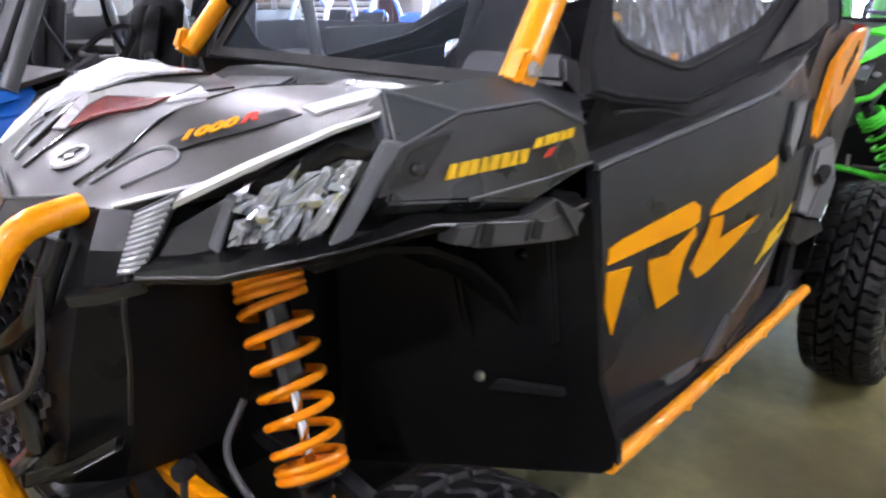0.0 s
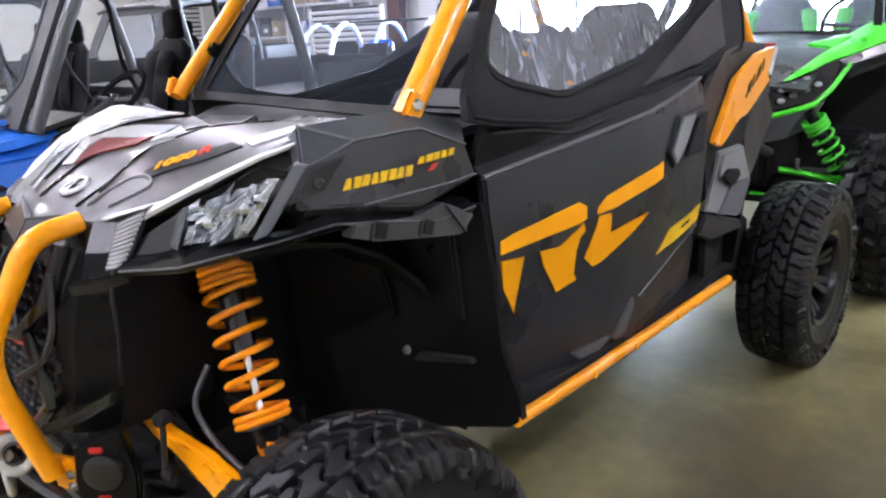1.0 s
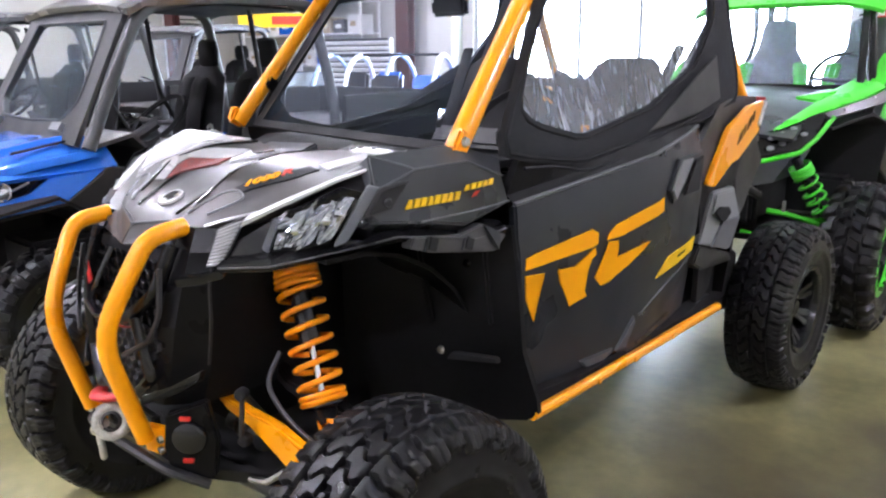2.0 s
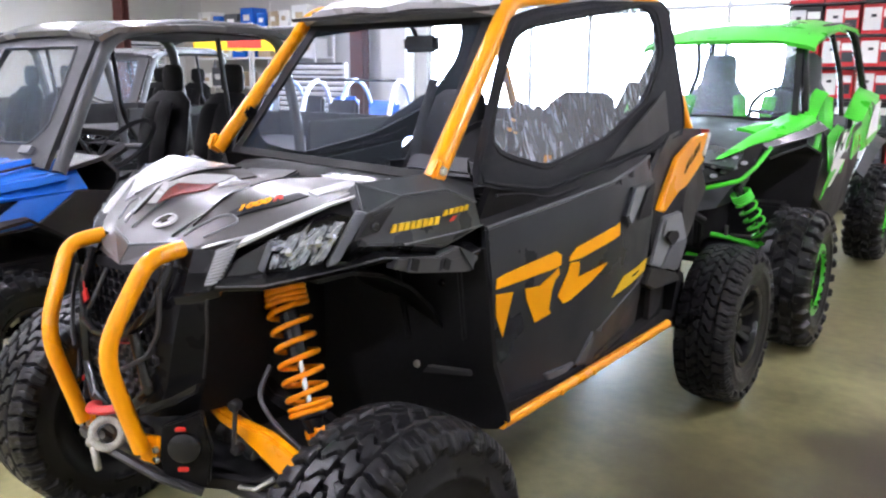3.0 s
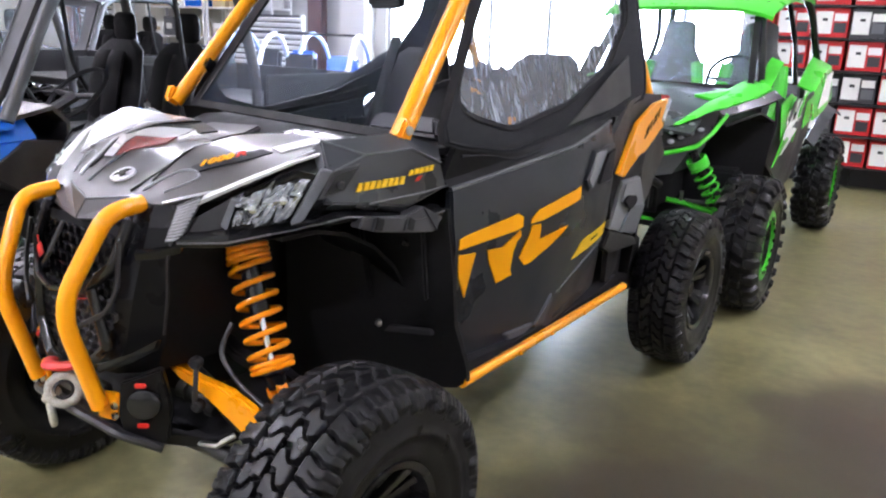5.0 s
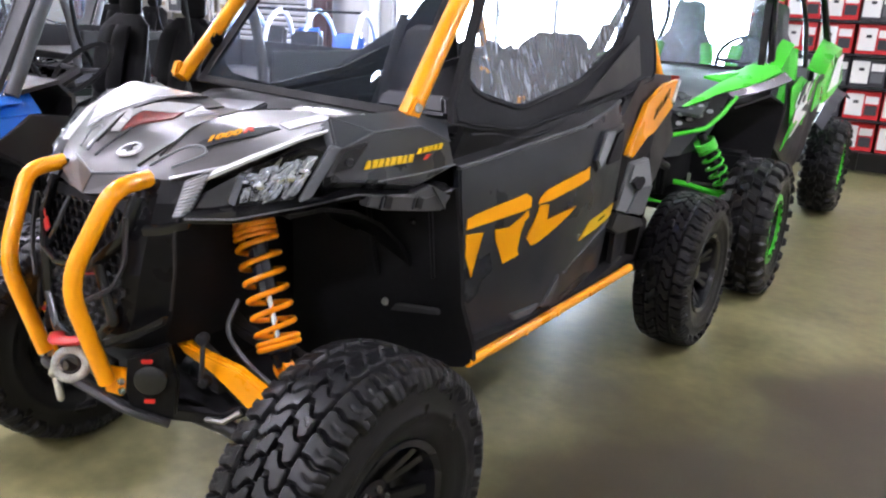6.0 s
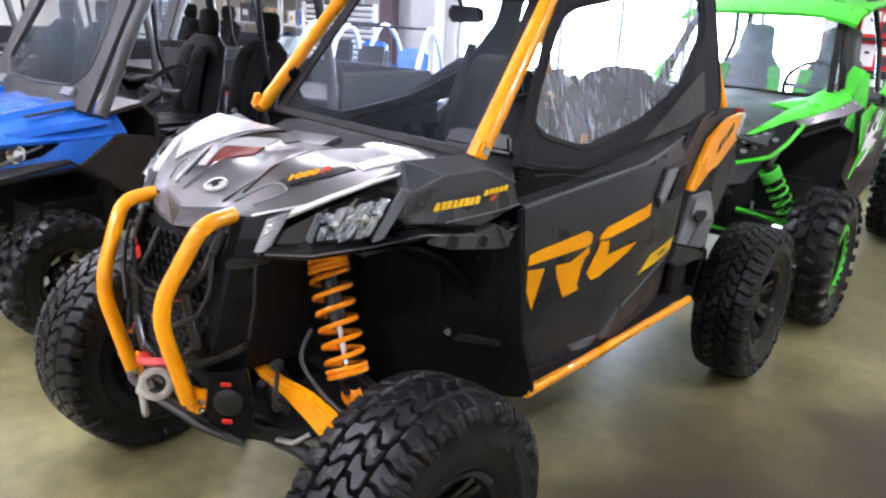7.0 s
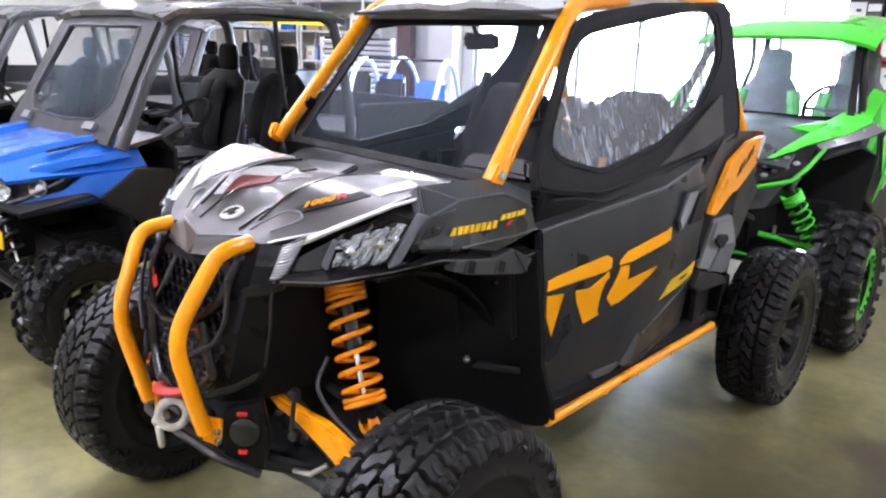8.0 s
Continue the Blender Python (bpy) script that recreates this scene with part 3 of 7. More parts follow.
def orange_vehicle():
    top = thing("side_by_side_vehicle", "charcoal side-by-side off-road vehicle with orange roll cage, springs and graphics", "off-road vehicle")
    # wheels
    rim = part("front_wheel", rim_bm(0.185, 0.128, 7), "rimblack", top, "black alloy wheel with paired spokes")
    rim.matrix_basis = pose(0.71, -1.165, 0.374)
    t = new("tyre", TYRE_A)
    t.parent = rim
    face = rim_face(rim, 0.185, 0.128, 7)
    wheel(top, "front_wheel", rim, TYRE_A, -0.725, -1.022, 0.374, 180, face, 20)
    wheel(top, "rear_wheel", rim, TYRE_R, 0.688, 1.2, 0.362, 0, face, 33)
    wheel(top, "rear_wheel", rim, TYRE_R, -0.71, 1.31, 0.362, 180, face, 50)

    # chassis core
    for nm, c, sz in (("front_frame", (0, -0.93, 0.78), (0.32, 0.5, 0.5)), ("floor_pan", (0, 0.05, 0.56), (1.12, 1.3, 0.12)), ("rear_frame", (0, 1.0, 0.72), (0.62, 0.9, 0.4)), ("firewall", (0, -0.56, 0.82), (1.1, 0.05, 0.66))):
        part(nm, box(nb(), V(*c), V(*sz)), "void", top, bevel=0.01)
    bm = nb()
    loft(bm, [[V(-0.3, -1.2, 0.47), V(0.3, -1.2, 0.47), V(0.3, -1.2, 0.44), V(-0.3, -1.2, 0.44)], [V(-0.17, -1.38, 0.53), V(0.17, -1.38, 0.53), V(0.17, -1.38, 0.5), V(-0.17, -1.38, 0.5)]])
    loft(bm, [[V(-0.3, -1.2, 0.47), V(0.3, -1.2, 0.47), V(0.3, -1.2, 0.44), V(-0.3, -1.2, 0.44)], [V(-0.42, 0.7, 0.45), V(0.42, 0.7, 0.45), V(0.42, 0.7, 0.42), V(-0.42, 0.7, 0.42)]])
    part("skid_plate", bm, "black", top, "black plastic skid plate", bevel=0.004)

    for s in (1, -1):
        # bumper tube with foot plate
        tb = part("bumper_tube", tube(nb(), [V(s * 0.195, -1.303, 1.077), V(s * 0.2, -1.395, 1.069), V(s * (0.146 if s > 0 else 0.15), -1.493, 0.862), V(s * 0.15, -1.42, 0.6)], 0.0203, 18, fillet=0.075), "orange", top, "orange steel bumper tube")
        prism_pts = [V(s * 0.118, -1.4, 0.63), V(s * 0.182, -1.385, 0.635), V(s * 0.186, -1.38, 0.6), V(s * 0.17, -1.385, 0.56), V(s * 0.118, -1.395, 0.56)]
        part("foot_plate", prism(nb(), prism_pts, V(0, -0.012, -0.004)), "orange", tb, bevel=0.003)
        bm = nb()
        for z in (0.6, 0.575):
            lathe(bm, [(0, 0.01), (0.008, 0.009), (0.01, 0), (0, 0)], Matrix.Translation((s * 0.176, -1.396, z)) @ pose(0, 0, 0, 90, 0, 0), 6)
        part("bolt", bm, "steel", tb)

        # front lower cover, black, between grille and wheel arch
        rows = []
        for z, pts in ((1.078, [(0.18, -1.3), (0.225, -1.292), (0.27, -1.268), (0.3, -1.2), (0.29, -1.1)]), (1.03, [(0.19, -1.33), (0.24, -1.322), (0.29, -1.285), (0.31, -1.22), (0.29, -1.1)]), (0.96, [(0.2, -1.36), (0.245, -1.35), (0.285, -1.305), (0.29, -1.22), (0.27, -1.1)]),
                       (0.87, [(0.2, -1.385), (0.235, -1.37), (0.275, -1.3), (0.28, -1.22), (0.27, -1.12)]), (0.76, [(0.16, -1.39), (0.2, -1.37), (0.25, -1.3), (0.265, -1.22), (0.27, -1.12)]), (0.67, [(0.1, -1.39), (0.16, -1.375), (0.22, -1.31), (0.235, -1.22), (0.24, -1.12)])):
            rows.append([V(s * x, y, z) for x, y in pts])
        inner = [r[:3] for r in rows]
        fc = part("front_cover", sheet(nb(), inner if s > 0 else [r[::-1] for r in inner], 0.012), "fascia", top, "black front cover", smooth=12)
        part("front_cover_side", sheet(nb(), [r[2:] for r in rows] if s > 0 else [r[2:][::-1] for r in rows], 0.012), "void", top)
        part("scoop_lip", prism(nb(), mirror_pts([(0.15, -1.425, 0.708), (0.235, -1.385, 0.745), (0.262, -1.33, 0.77), (0.255, -1.335, 0.745), (0.23, -1.39, 0.722), (0.16, -1.428, 0.69)], s), V(0, 0.012, -0.004)), "gloss", fc, bevel=0.002)
        part("cover_edge", tube(nb(), mirror_pts([(0.205, -1.375, 1.0), (0.215, -1.392, 0.9), (0.19, -1.41, 0.84), (0.12, -1.435, 0.8)], s), 0.006, 6, fillet=0.02), "black", fc)

        # slightly lighter tube as a painted highlight down the cover
        part("cover_fold", tube(nb(), mirror_pts([(0.286, -1.29, 1.03), (0.283, -1.308, 0.96), (0.272, -1.304, 0.87), (0.248, -1.304, 0.77)], s), 0.004, 6, fillet=0.02), "black", fc)
        part("cover_step", loft(nb(), [[V(s * x, y, z), V(s * (x + 0.004), y - 0.014, z - 0.006), V(s * (x + 0.002), y - 0.008, z - 0.026), V(s * (x - 0.01), y + 0.01, z - 0.02)] for x, y, z in ((0.236, -1.35, 0.985), (0.272, -1.315, 0.99), (0.3, -1.275, 1.0))]), "gloss", fc, bevel=0.002)

        # brow under the lamp, the edge of the wheel arch
        rows = []
        for y, x, z in ((-1.295, 0.3, 1.008), (-1.24, 0.4, 1.016), (-1.14, 0.52, 1.05), (-1.03, 0.575, 1.068), (-0.9, 0.59, 1.045), (-0.78, 0.59, 1.02), (-0.68, 0.6, 1.03)):
            rows.append([V(s * x * 0.8, y, z + 0.012), V(s * (x - 0.01), y, z + 0.008), V(s * (x + 0.012), y - 0.006, z - 0.006), V(s * (x + 0.004), y, z - 0.02), V(s * x * 0.78, y + 0.01, z - 0.012)])
        lip = part("arch_lip", loft(nb(), rows), "gloss", top, bevel=0.003)
        # lighter tube paints the highlight on the lip's edge
        part("lip_crease", tube(nb(), [r[2] + V(s * 0.0005, -0.001, 0.001) for r in rows], 0.0022, 6), "mesh", lip)

        # headlight
        hl = part("headlight", prism(nb(), mirror_pts([(0.385, -1.235, 1.035), (0.52, -1.178, 1.06), (0.548, -1.11, 1.12), (0.53, -1.075, 1.165), (0.48, -1.1, 1.175), (0.395, -1.2, 1.115)], s, V(-0.024, 0.036, 0)), V(-s * 0.05, 0.07, 0)), "gloss", top, "clear headlight with faceted chrome reflectors")
        rng = random.Random(3)
        c00, c10, c11, c01 = (V(s * x, y, z) for x, y, z in ((0.4, -1.234, 1.038), (0.538, -1.18, 1.07), (0.53, -1.092, 1.165), (0.414, -1.206, 1.112)))
        inward = V(-s * 0.55, 0.8, 0)
        for half2 in (0, 1):
            bm = nb()
            for ci in range(3):
                for cj in range(2):
                    tilt = V(rng.uniform(-1, 1), rng.uniform(-1, 1), rng.uniform(-1, 1)) * 0.011
                    g = []
                    for i in range(6):
                        row = []
                        for j in range(6):
                            a, b = 2 * i / 5 - 1, 2 * j / 5 - 1
                            u, v = 0.03 + 0.47 * half2 + 0.157 * (ci + i / 5), 0.05 + 0.45 * (cj + j / 5)
                            p = c00.lerp(c10, u).lerp(c01.lerp(c11, u), v)
                            row.append(bm.verts.new(p + inward * (0.004 + 0.02 * (1 - a * a) * (1 - b * b)) + tilt * (a + b) * 0.7))
                        g.append(row)
                    for i in range(5):
                        for j in range(5):
                            bm.faces.new((g[i][j], g[i + 1][j], g[i + 1][j + 1], g[i][j + 1]))
            for v in bm.verts:
                v.co += V(rng.uniform(-1, 1), rng.uniform(-1, 1), rng.uniform(-1, 1)) * 0.0007
            part("reflector", bm, "reflector", hl, smooth=60)
        for u, v in ((0.3, 0.45), (0.74, 0.5)):
            p = c00.lerp(c10, u).lerp(c01.lerp(c11, u), v)
            part("bulb_cap", lathe(nb(), [(0, 0.016), (0.009, 0.014), (0.013, 0.004), (0.014, 0), (0, 0)], Matrix.Translation(p + inward * 0.012) @ (-inward).to_track_quat("Z", "Y").to_matrix().to_4x4(), 16), "reflector", hl)
        lens = part("lens", prism(nb(), mirror_pts([(0.398, -1.238, 1.036), (0.53, -1.188, 1.068), (0.535, -1.108, 1.15), (0.492, -1.12, 1.168), (0.412, -1.208, 1.115)], s), V(s * 0.006, -0.01, 0.0)), "lens", hl)
        lens.visible_shadow = False
        part("lamp_trim", prism(nb(), mirror_pts([(0.548, -1.185, 1.062), (0.562, -1.16, 1.07), (0.562, -1.062, 1.168), (0.545, -1.082, 1.172)], s), V(-s * 0.03, 0.03, 0)), "grey", hl, bevel=0.003)
        part("inner_trim", prism(nb(), mirror_pts([(0.388, -1.242, 1.045), (0.402, -1.236, 1.036), (0.412, -1.212, 1.102), (0.404, -1.222, 1.106)], s), V(-s * 0.02, 0.02, 0)), "grey", hl, bevel=0.002)
        # bright strip above the headlight and the ribbed marker light below it
        path = [V(s * 0.498, -1.028, 1.199), V(s * 0.462, -1.09, 1.18), V(s * 0.395, -1.175, 1.138), V(s * 0.322, -1.247, 1.092)]
        rows = [[p + V(-s * 0.004, 0, 0.009) * k, p + V(s * 0.009, -0.009, 0.0) * k, p + V(s * 0.005, -0.004, -0.012) * k, p + V(-s * 0.02, 0.02, -0.01)] for p, k in zip(path, (0.3, 0.5, 0.62, 0.7))]
        part("light_strip", loft(nb(), rows), "white", top, "white light strip over the headlight")
        mk = part("marker_light", prism(nb(), mirror_pts([(0.294, -1.284, 1.082), (0.337, -1.243, 1.108), (0.307, -1.286, 1.006), (0.279, -1.31, 1.0)], s), V(-s * 0.012, 0.016, 0)), "mesh", top, "ribbed clear marker light")
        for i in range(11):
            t2 = (i + 0.5) / 11
            a = V(s * 0.294, -1.286, 1.08).lerp(V(s * 0.279, -1.312, 1.002), t2)
            b = V(s * 0.337, -1.246, 1.104).lerp(V(s * 0.307, -1.29, 1.008), t2)
            part("rib", tube(nb(), [a.lerp(b, 0.06) + V(0, 0.003, 0), a.lerp(b, 0.5) + V(s * 0.003, -0.003, 0), b.lerp(a, 0.06) + V(0, 0.003, 0)], 0.0034, 6), "lampglass", mk)
        # black panel between strip and headlight
        rows = [[V(s * 0.505, -1.0, 1.2), V(s * 0.545, -1.06, 1.15)], [V(s * 0.45, -1.08, 1.168), V(s * 0.47, -1.09, 1.165)], [V(s * 0.37, -1.18, 1.1), V(s * 0.395, -1.175, 1.115)], [V(s * 0.31, -1.255, 1.05), V(s * 0.385, -1.205, 1.05)], [V(s * 0.28, -1.3, 0.99), V(s * 0.38, -1.215, 1.02)]]
        part("lamp_surround", sheet(nb(), rows if s < 0 else [r[::-1] for r in rows], 0.02), "gloss", top)

        # front fender
        a, b, c = V(s * 0.482, -1.02, 1.225), V(s * 0.574, -0.965, 1.197), V(s * 0.565, -1.1, 1.1)
        fend = nb()
        P0, P1, P2 = V(s * 0.545, -0.8, 1.236), V(s * 0.598, -0.7, 1.195), V(s * 0.606, -0.672, 1.088)
        vs = [a, b, P0, P1, V(s * 0.612, -0.71, 1.155), P2, V(s * 0.6, -0.83, 1.056), V(s * 0.598, -0.98, 1.086), c, V(s * 0.552, -1.07, 1.16), V(s * 0.608, -0.835, 1.203), V(s * 0.606, -0.8, 1.085)]
        bv = [fend.verts.new(v) for v in vs]
        for f in ((0, 1, 10, 2), (2, 10, 4, 3), (1, 9, 8, 7), (1, 7, 11, 10), (10, 11, 5, 4), (7, 6, 11), (6, 5, 11), (0, 9, 1)):
            fend.faces.new([bv[i] for i in f])
        bmesh.ops.recalc_face_normals(fend, faces=fend.faces)
        r = bmesh.ops.extrude_face_region(fend, geom=fend.faces[:])
        for e in r["geom"]:
            if isinstance(e, bmesh.types.BMVert):
                e.co += V(-s * 0.03, 0.0, -0.02)
        fp = part("front_fender", fend, "fender", top, "charcoal plastic front fender", bevel=0.004)
        # grey tubes paint the bright highlights of the fender's edges
        for line in ((a, b, V(s * 0.608, -0.835, 1.203), V(s * 0.612, -0.71, 1.155)), (b, V(s * 0.552, -1.07, 1.16)), (V(s * 0.598, -0.98, 1.086), V(s * 0.606, -0.8, 1.085), V(s * 0.606, -0.672, 1.088))):
            part("fender_crease", tube(nb(), [p + V(s * 0.0005, 0, 0.0005) for p in line], 0.0024, 6), "grey", fp)
        # dark recess behind the headlight with its screw
        part("fender_vent", prism(nb(), mirror_pts([(0.566, -1.12, 1.112), (0.582, -1.053, 1.124), (0.588, -0.999, 1.184), (0.568, -1.076, 1.17)], s), V(s * 0.006, -0.003, 0)), "black", fp, bevel=0.002)
        part("vent_floor", prism(nb(), mirror_pts([(0.573, -1.105, 1.12), (0.588, -1.058, 1.129), (0.593, -1.012, 1.176), (0.575, -1.07, 1.163)], s), V(s * 0.003, -0.002, 0)), "gloss", fp, bevel=0.001)
        part("screw", lathe(nb(), [(0, 0.006), (0.007, 0.005), (0.009, 0), (0, 0)], Matrix.Translation((s * 0.59, -1.068, 1.142)) @ V(s, -0.4, 0).to_track_quat("Z", "Y").to_matrix().to_4x4(), 10), "black", fp)
        # lettering on the fender as plain slanted bars
        lt = None
        for start, end, count, high in ((V(s * 0.586, -1.014, 1.118), V(s * 0.612, -0.866, 1.121), 8, 0.0185), (V(s * 0.613, -0.852, 1.138), V(s * 0.617, -0.752, 1.142), 5, 0.013)):
            step = (end - start) / count
            rise = V(0, high * 0.4, high)
            for i in range(count):
                p = start + step * i + V(s * 0.003, 0, 0)
                ends = (0.12, 0.8) if i % 2 else (0.0, 0.78)
                bar = part("lettering" if lt is None else "bar", prism(nb(), [p + step * ends[0], p + step * ends[1], p + step * (ends[1] if i % 3 else 0.62) + rise, p + step * (0.08 if i % 3 else 0.2) + rise], V(-s * 0.004, 0, 0)), "yellow", lt or fp, "" if lt else "row of yellow slanted bars")
                lt = lt or bar
        bm = nb()
        q0, d, up = V(s * 0.616, -0.83, 1.122), V(0, 0.05, 0.001), V(0, 0.007, 0.011)
        prism(bm, [q0, q0 + d * 0.34, q0 + d * 0.5 + up, q0 + d * 0.16 + up], V(s * 0.002, 0, 0))
        part("badge", bm, "redtext", fp)

        # bracket under the fender
        br = part("bracket", prism(nb(), mirror_pts([(0.602, -1.005, 1.058), (0.602, -0.85, 1.036), (0.604, -0.77, 1.048), (0.608, -0.684, 1.006), (0.606, -0.722, 0.972), (0.602, -0.8, 0.984), (0.6, -0.95, 1.012), (0.598, -1.015, 1.034)], s), V(-s * 0.03, 0, 0)), "mesh", top, "dark grey plastic bracket with two slots", bevel=0.003)
        for y, z in ((-0.945, 1.032), (-0.82, 1.01)):
            part("slot", box(nb(), V(s * 0.602, y, z), V(0.006, 0.03, 0.03), pose(0, 0, 0, -20, 0, 0)), "matte", br, bevel=0.002)
            part("slot_rim", box(nb(), V(s * 0.603, y - 0.022, z + 0.003), V(0.008, 0.008, 0.032), pose(0, 0, 0, -20, 0, 0)), "fender", br, bevel=0.002)
        part("spur", prism(nb(), mirror_pts([(0.606, -0.775, 1.045), (0.61, -0.72, 1.02), (0.61, -0.722, 0.978)], s), V(s * 0.006, 0, 0)), "fender", br)

        # wheel arch liner and mudguard
        rows = []
        for k in range(9):
            a2 = radians(-8 + 103 * k / 8)
            y, z = -1.12 + 0.5 * math.cos(a2), 0.52 + 0.5 * math.sin(a2)
            rows.append([V(s * 0.3, y, z), V(s * 0.42, y, z), V(s * 0.5, y, z - 0.005)])
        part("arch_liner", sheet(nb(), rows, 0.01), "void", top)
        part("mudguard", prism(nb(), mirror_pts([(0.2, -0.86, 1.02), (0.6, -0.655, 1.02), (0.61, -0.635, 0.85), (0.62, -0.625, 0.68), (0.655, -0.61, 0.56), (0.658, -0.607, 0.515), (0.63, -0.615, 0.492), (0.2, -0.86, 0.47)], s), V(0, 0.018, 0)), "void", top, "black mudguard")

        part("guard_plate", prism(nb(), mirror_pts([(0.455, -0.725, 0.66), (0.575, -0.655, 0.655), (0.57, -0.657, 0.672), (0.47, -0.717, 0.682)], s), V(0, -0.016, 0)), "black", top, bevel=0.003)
        # clips added for the small glints on the mudguard
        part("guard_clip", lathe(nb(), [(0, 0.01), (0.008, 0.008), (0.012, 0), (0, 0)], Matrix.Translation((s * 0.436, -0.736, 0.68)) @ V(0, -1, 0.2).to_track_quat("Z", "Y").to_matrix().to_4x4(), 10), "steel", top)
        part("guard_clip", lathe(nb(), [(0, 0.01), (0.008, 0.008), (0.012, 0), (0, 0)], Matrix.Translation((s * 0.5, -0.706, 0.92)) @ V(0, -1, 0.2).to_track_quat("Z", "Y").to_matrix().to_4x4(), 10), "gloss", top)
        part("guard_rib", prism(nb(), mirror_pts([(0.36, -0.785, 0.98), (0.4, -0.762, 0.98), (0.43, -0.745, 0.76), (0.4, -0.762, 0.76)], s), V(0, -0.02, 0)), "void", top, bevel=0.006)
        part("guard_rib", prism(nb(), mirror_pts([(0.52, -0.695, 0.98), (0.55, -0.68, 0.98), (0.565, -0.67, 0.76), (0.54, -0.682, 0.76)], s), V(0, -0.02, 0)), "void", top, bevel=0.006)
        part("steering_boot", lathe(nb(), [(0, -0.07), (0.02, -0.07), (0.026, -0.05), (0.02, -0.035), (0.03, -0.015), (0.024, 0.0), (0.034, 0.02), (0.028, 0.035), (0.036, 0.055), (0, 0.06)], Matrix.Translation((s * 0.22, -1.19, 0.56)) @ V(-s, 0, 0.3).to_track_quat("Z", "Y").to_matrix().to_4x4(), 14), "black", top)
        part("arm_link", tube(nb(), [V(s * 0.2, -1.24, 0.45), V(s * 0.33, -1.23, 0.475), V(s * 0.36, -1.2, 0.5)], 0.008, 8), "steel", top)

        # suspension
        pts = [(0.155, 0.672), (0.168, 0.686), (0.19, 0.684), (0.22, 0.66), (0.29, 0.652), (0.4, 0.648), (0.48, 0.625), (0.57, 0.565), (0.57, 0.485), (0.48, 0.535), (0.4, 0.572), (0.3, 0.612), (0.22, 0.628), (0.175, 0.652)]
        part("control_arm", prism(nb(), [V(s * x, -1.25, z) for x, z in pts], V(0, 0.03, 0.0)), "orange", top, "orange arched upper control arm", bevel=0.006)
        part("control_arm", prism(nb(), [V(s * x, -1.08, z - 0.01) for x, z in pts], V(0, 0.04, 0.0)), "black", top, "black rear control arm", bevel=0.006)
        part("lower_arm", tube(nb(), [V(s * 0.15, -1.25, 0.47), V(s * 0.35, -1.2, 0.44), V(s * 0.56, -1.16, 0.32)], 0.022, 10, fillet=0.05), "black", top)
        part("tie_rod", tube(nb(), [V(s * 0.2, -1.2, 0.66), V(s * 0.56, -1.2, 0.5)], 0.009, 8), "black", top)
        lk = part("sway_bar_link", tube(nb(), [V(s * 0.325, -1.275, 0.715), V(s * 0.322, -1.285, 0.6)], 0.006, 8), "black", top)
        for z in (0.71, 0.6):
            part("bushing", lathe(nb(), [(0, -0.014), (0.011, -0.014), (0.015, -0.009), (0.015, 0.009), (0.011, 0.014), (0, 0.014)], Matrix.Translation((s * 0.323, -1.275, z)) @ pose(0, 0, 0, 90, 0, 20), 16), "matte", lk)
        part("drive_shaft", tube(nb(), [V(s * 0.15, -1.13, 0.55), V(s * 0.58, -1.15, 0.4)], 0.022, 10), "black", top)
        part("brake_hose", tube(nb(), [V(s * 0.33, -1.17, 0.78), V(s * 0.335, -1.22, 0.72), V(s * 0.4, -1.22, 0.66), V(s * 0.5, -1.2, 0.6)], 0.006, 8, fillet=0.04), "black", top)
        shock(top, (0.278, -1.079, 0.961), (0.433, -1.122, 0.612), s, turns=12)
        part("knuckle", lathe(nb(), [(0, -0.05), (0.07, -0.05), (0.09, 0.0), (0.06, 0.05), (0, 0.05)], axis_x(s * 0.6, -1.15, 0.38, s), 20), "black", top)
        # rear suspension
        part("trailing_arm", tube(nb(), [V(s * 0.45, 0.5, 0.5), V(s * 0.52, 0.8, 0.44), V(s * 0.55, 1.12, 0.38)], 0.035, 10, fillet=0.1), "black", top)
        shock(top, (0.36, 0.9, 1.02), (0.5, 0.92, 0.5), s)

    # nose, hood
    rows = []
    for i in range(11):
        s2 = i * 0.42
        us = [0, 0.12, 0.25, 0.31, 0.4, 0.5, 0.62, 0.72, 0.85, 1.0]
        rows.append([V(-hood_point(s2, u).x, hood_point(s2, u).y, hood_point(s2, u).z) for u in us[:0:-1]] + [hood_point(s2, u) for u in us])
    hood = part("hood", sheet(nb(), rows, 0.02), "hood", top, "grey metallic hood with silver graphics", bevel=0.0, smooth=28)

    def hood_plate(name, quad, s, material, label="", lift=0.004, n=7):
        """A thin plate on the hood between four (s, u) corners."""
        rows = []
        for i in range(n):
            row = []
            for j in range(n):
                a, b = i / (n - 1), j / (n - 1)
                w = [(1 - a) * (1 - b), a * (1 - b), a * b, (1 - a) * b]
                p = hood_point(sum(k * q[0] for k, q in zip(w, quad)), sum(k * q[1] for k, q in zip(w, quad)))
                row.append(V(s * p.x, p.y, p.z + lift))
            rows.append(row)
        return part(name, sheet(nb(), rows, 0.0035), material, hood, label)

    for s in (1, -1):
        hood_plate("hood_vent", [(1.65, 0.28), (2.3, 0.335), (3.05, 0.22), (2.55, 0.13)], s, "ventred", "dull red mesh side vent", 0.005)
        hood_plate("vent_frame", [(1.5, 0.36), (2.3, 0.405), (2.3, 0.345), (1.62, 0.29)], s, "silver", "silver graphic round the vent")
        hood_plate("vent_frame", [(2.3, 0.405), (3.65, 0.3), (3.05, 0.23), (2.3, 0.345)], s, "silver")
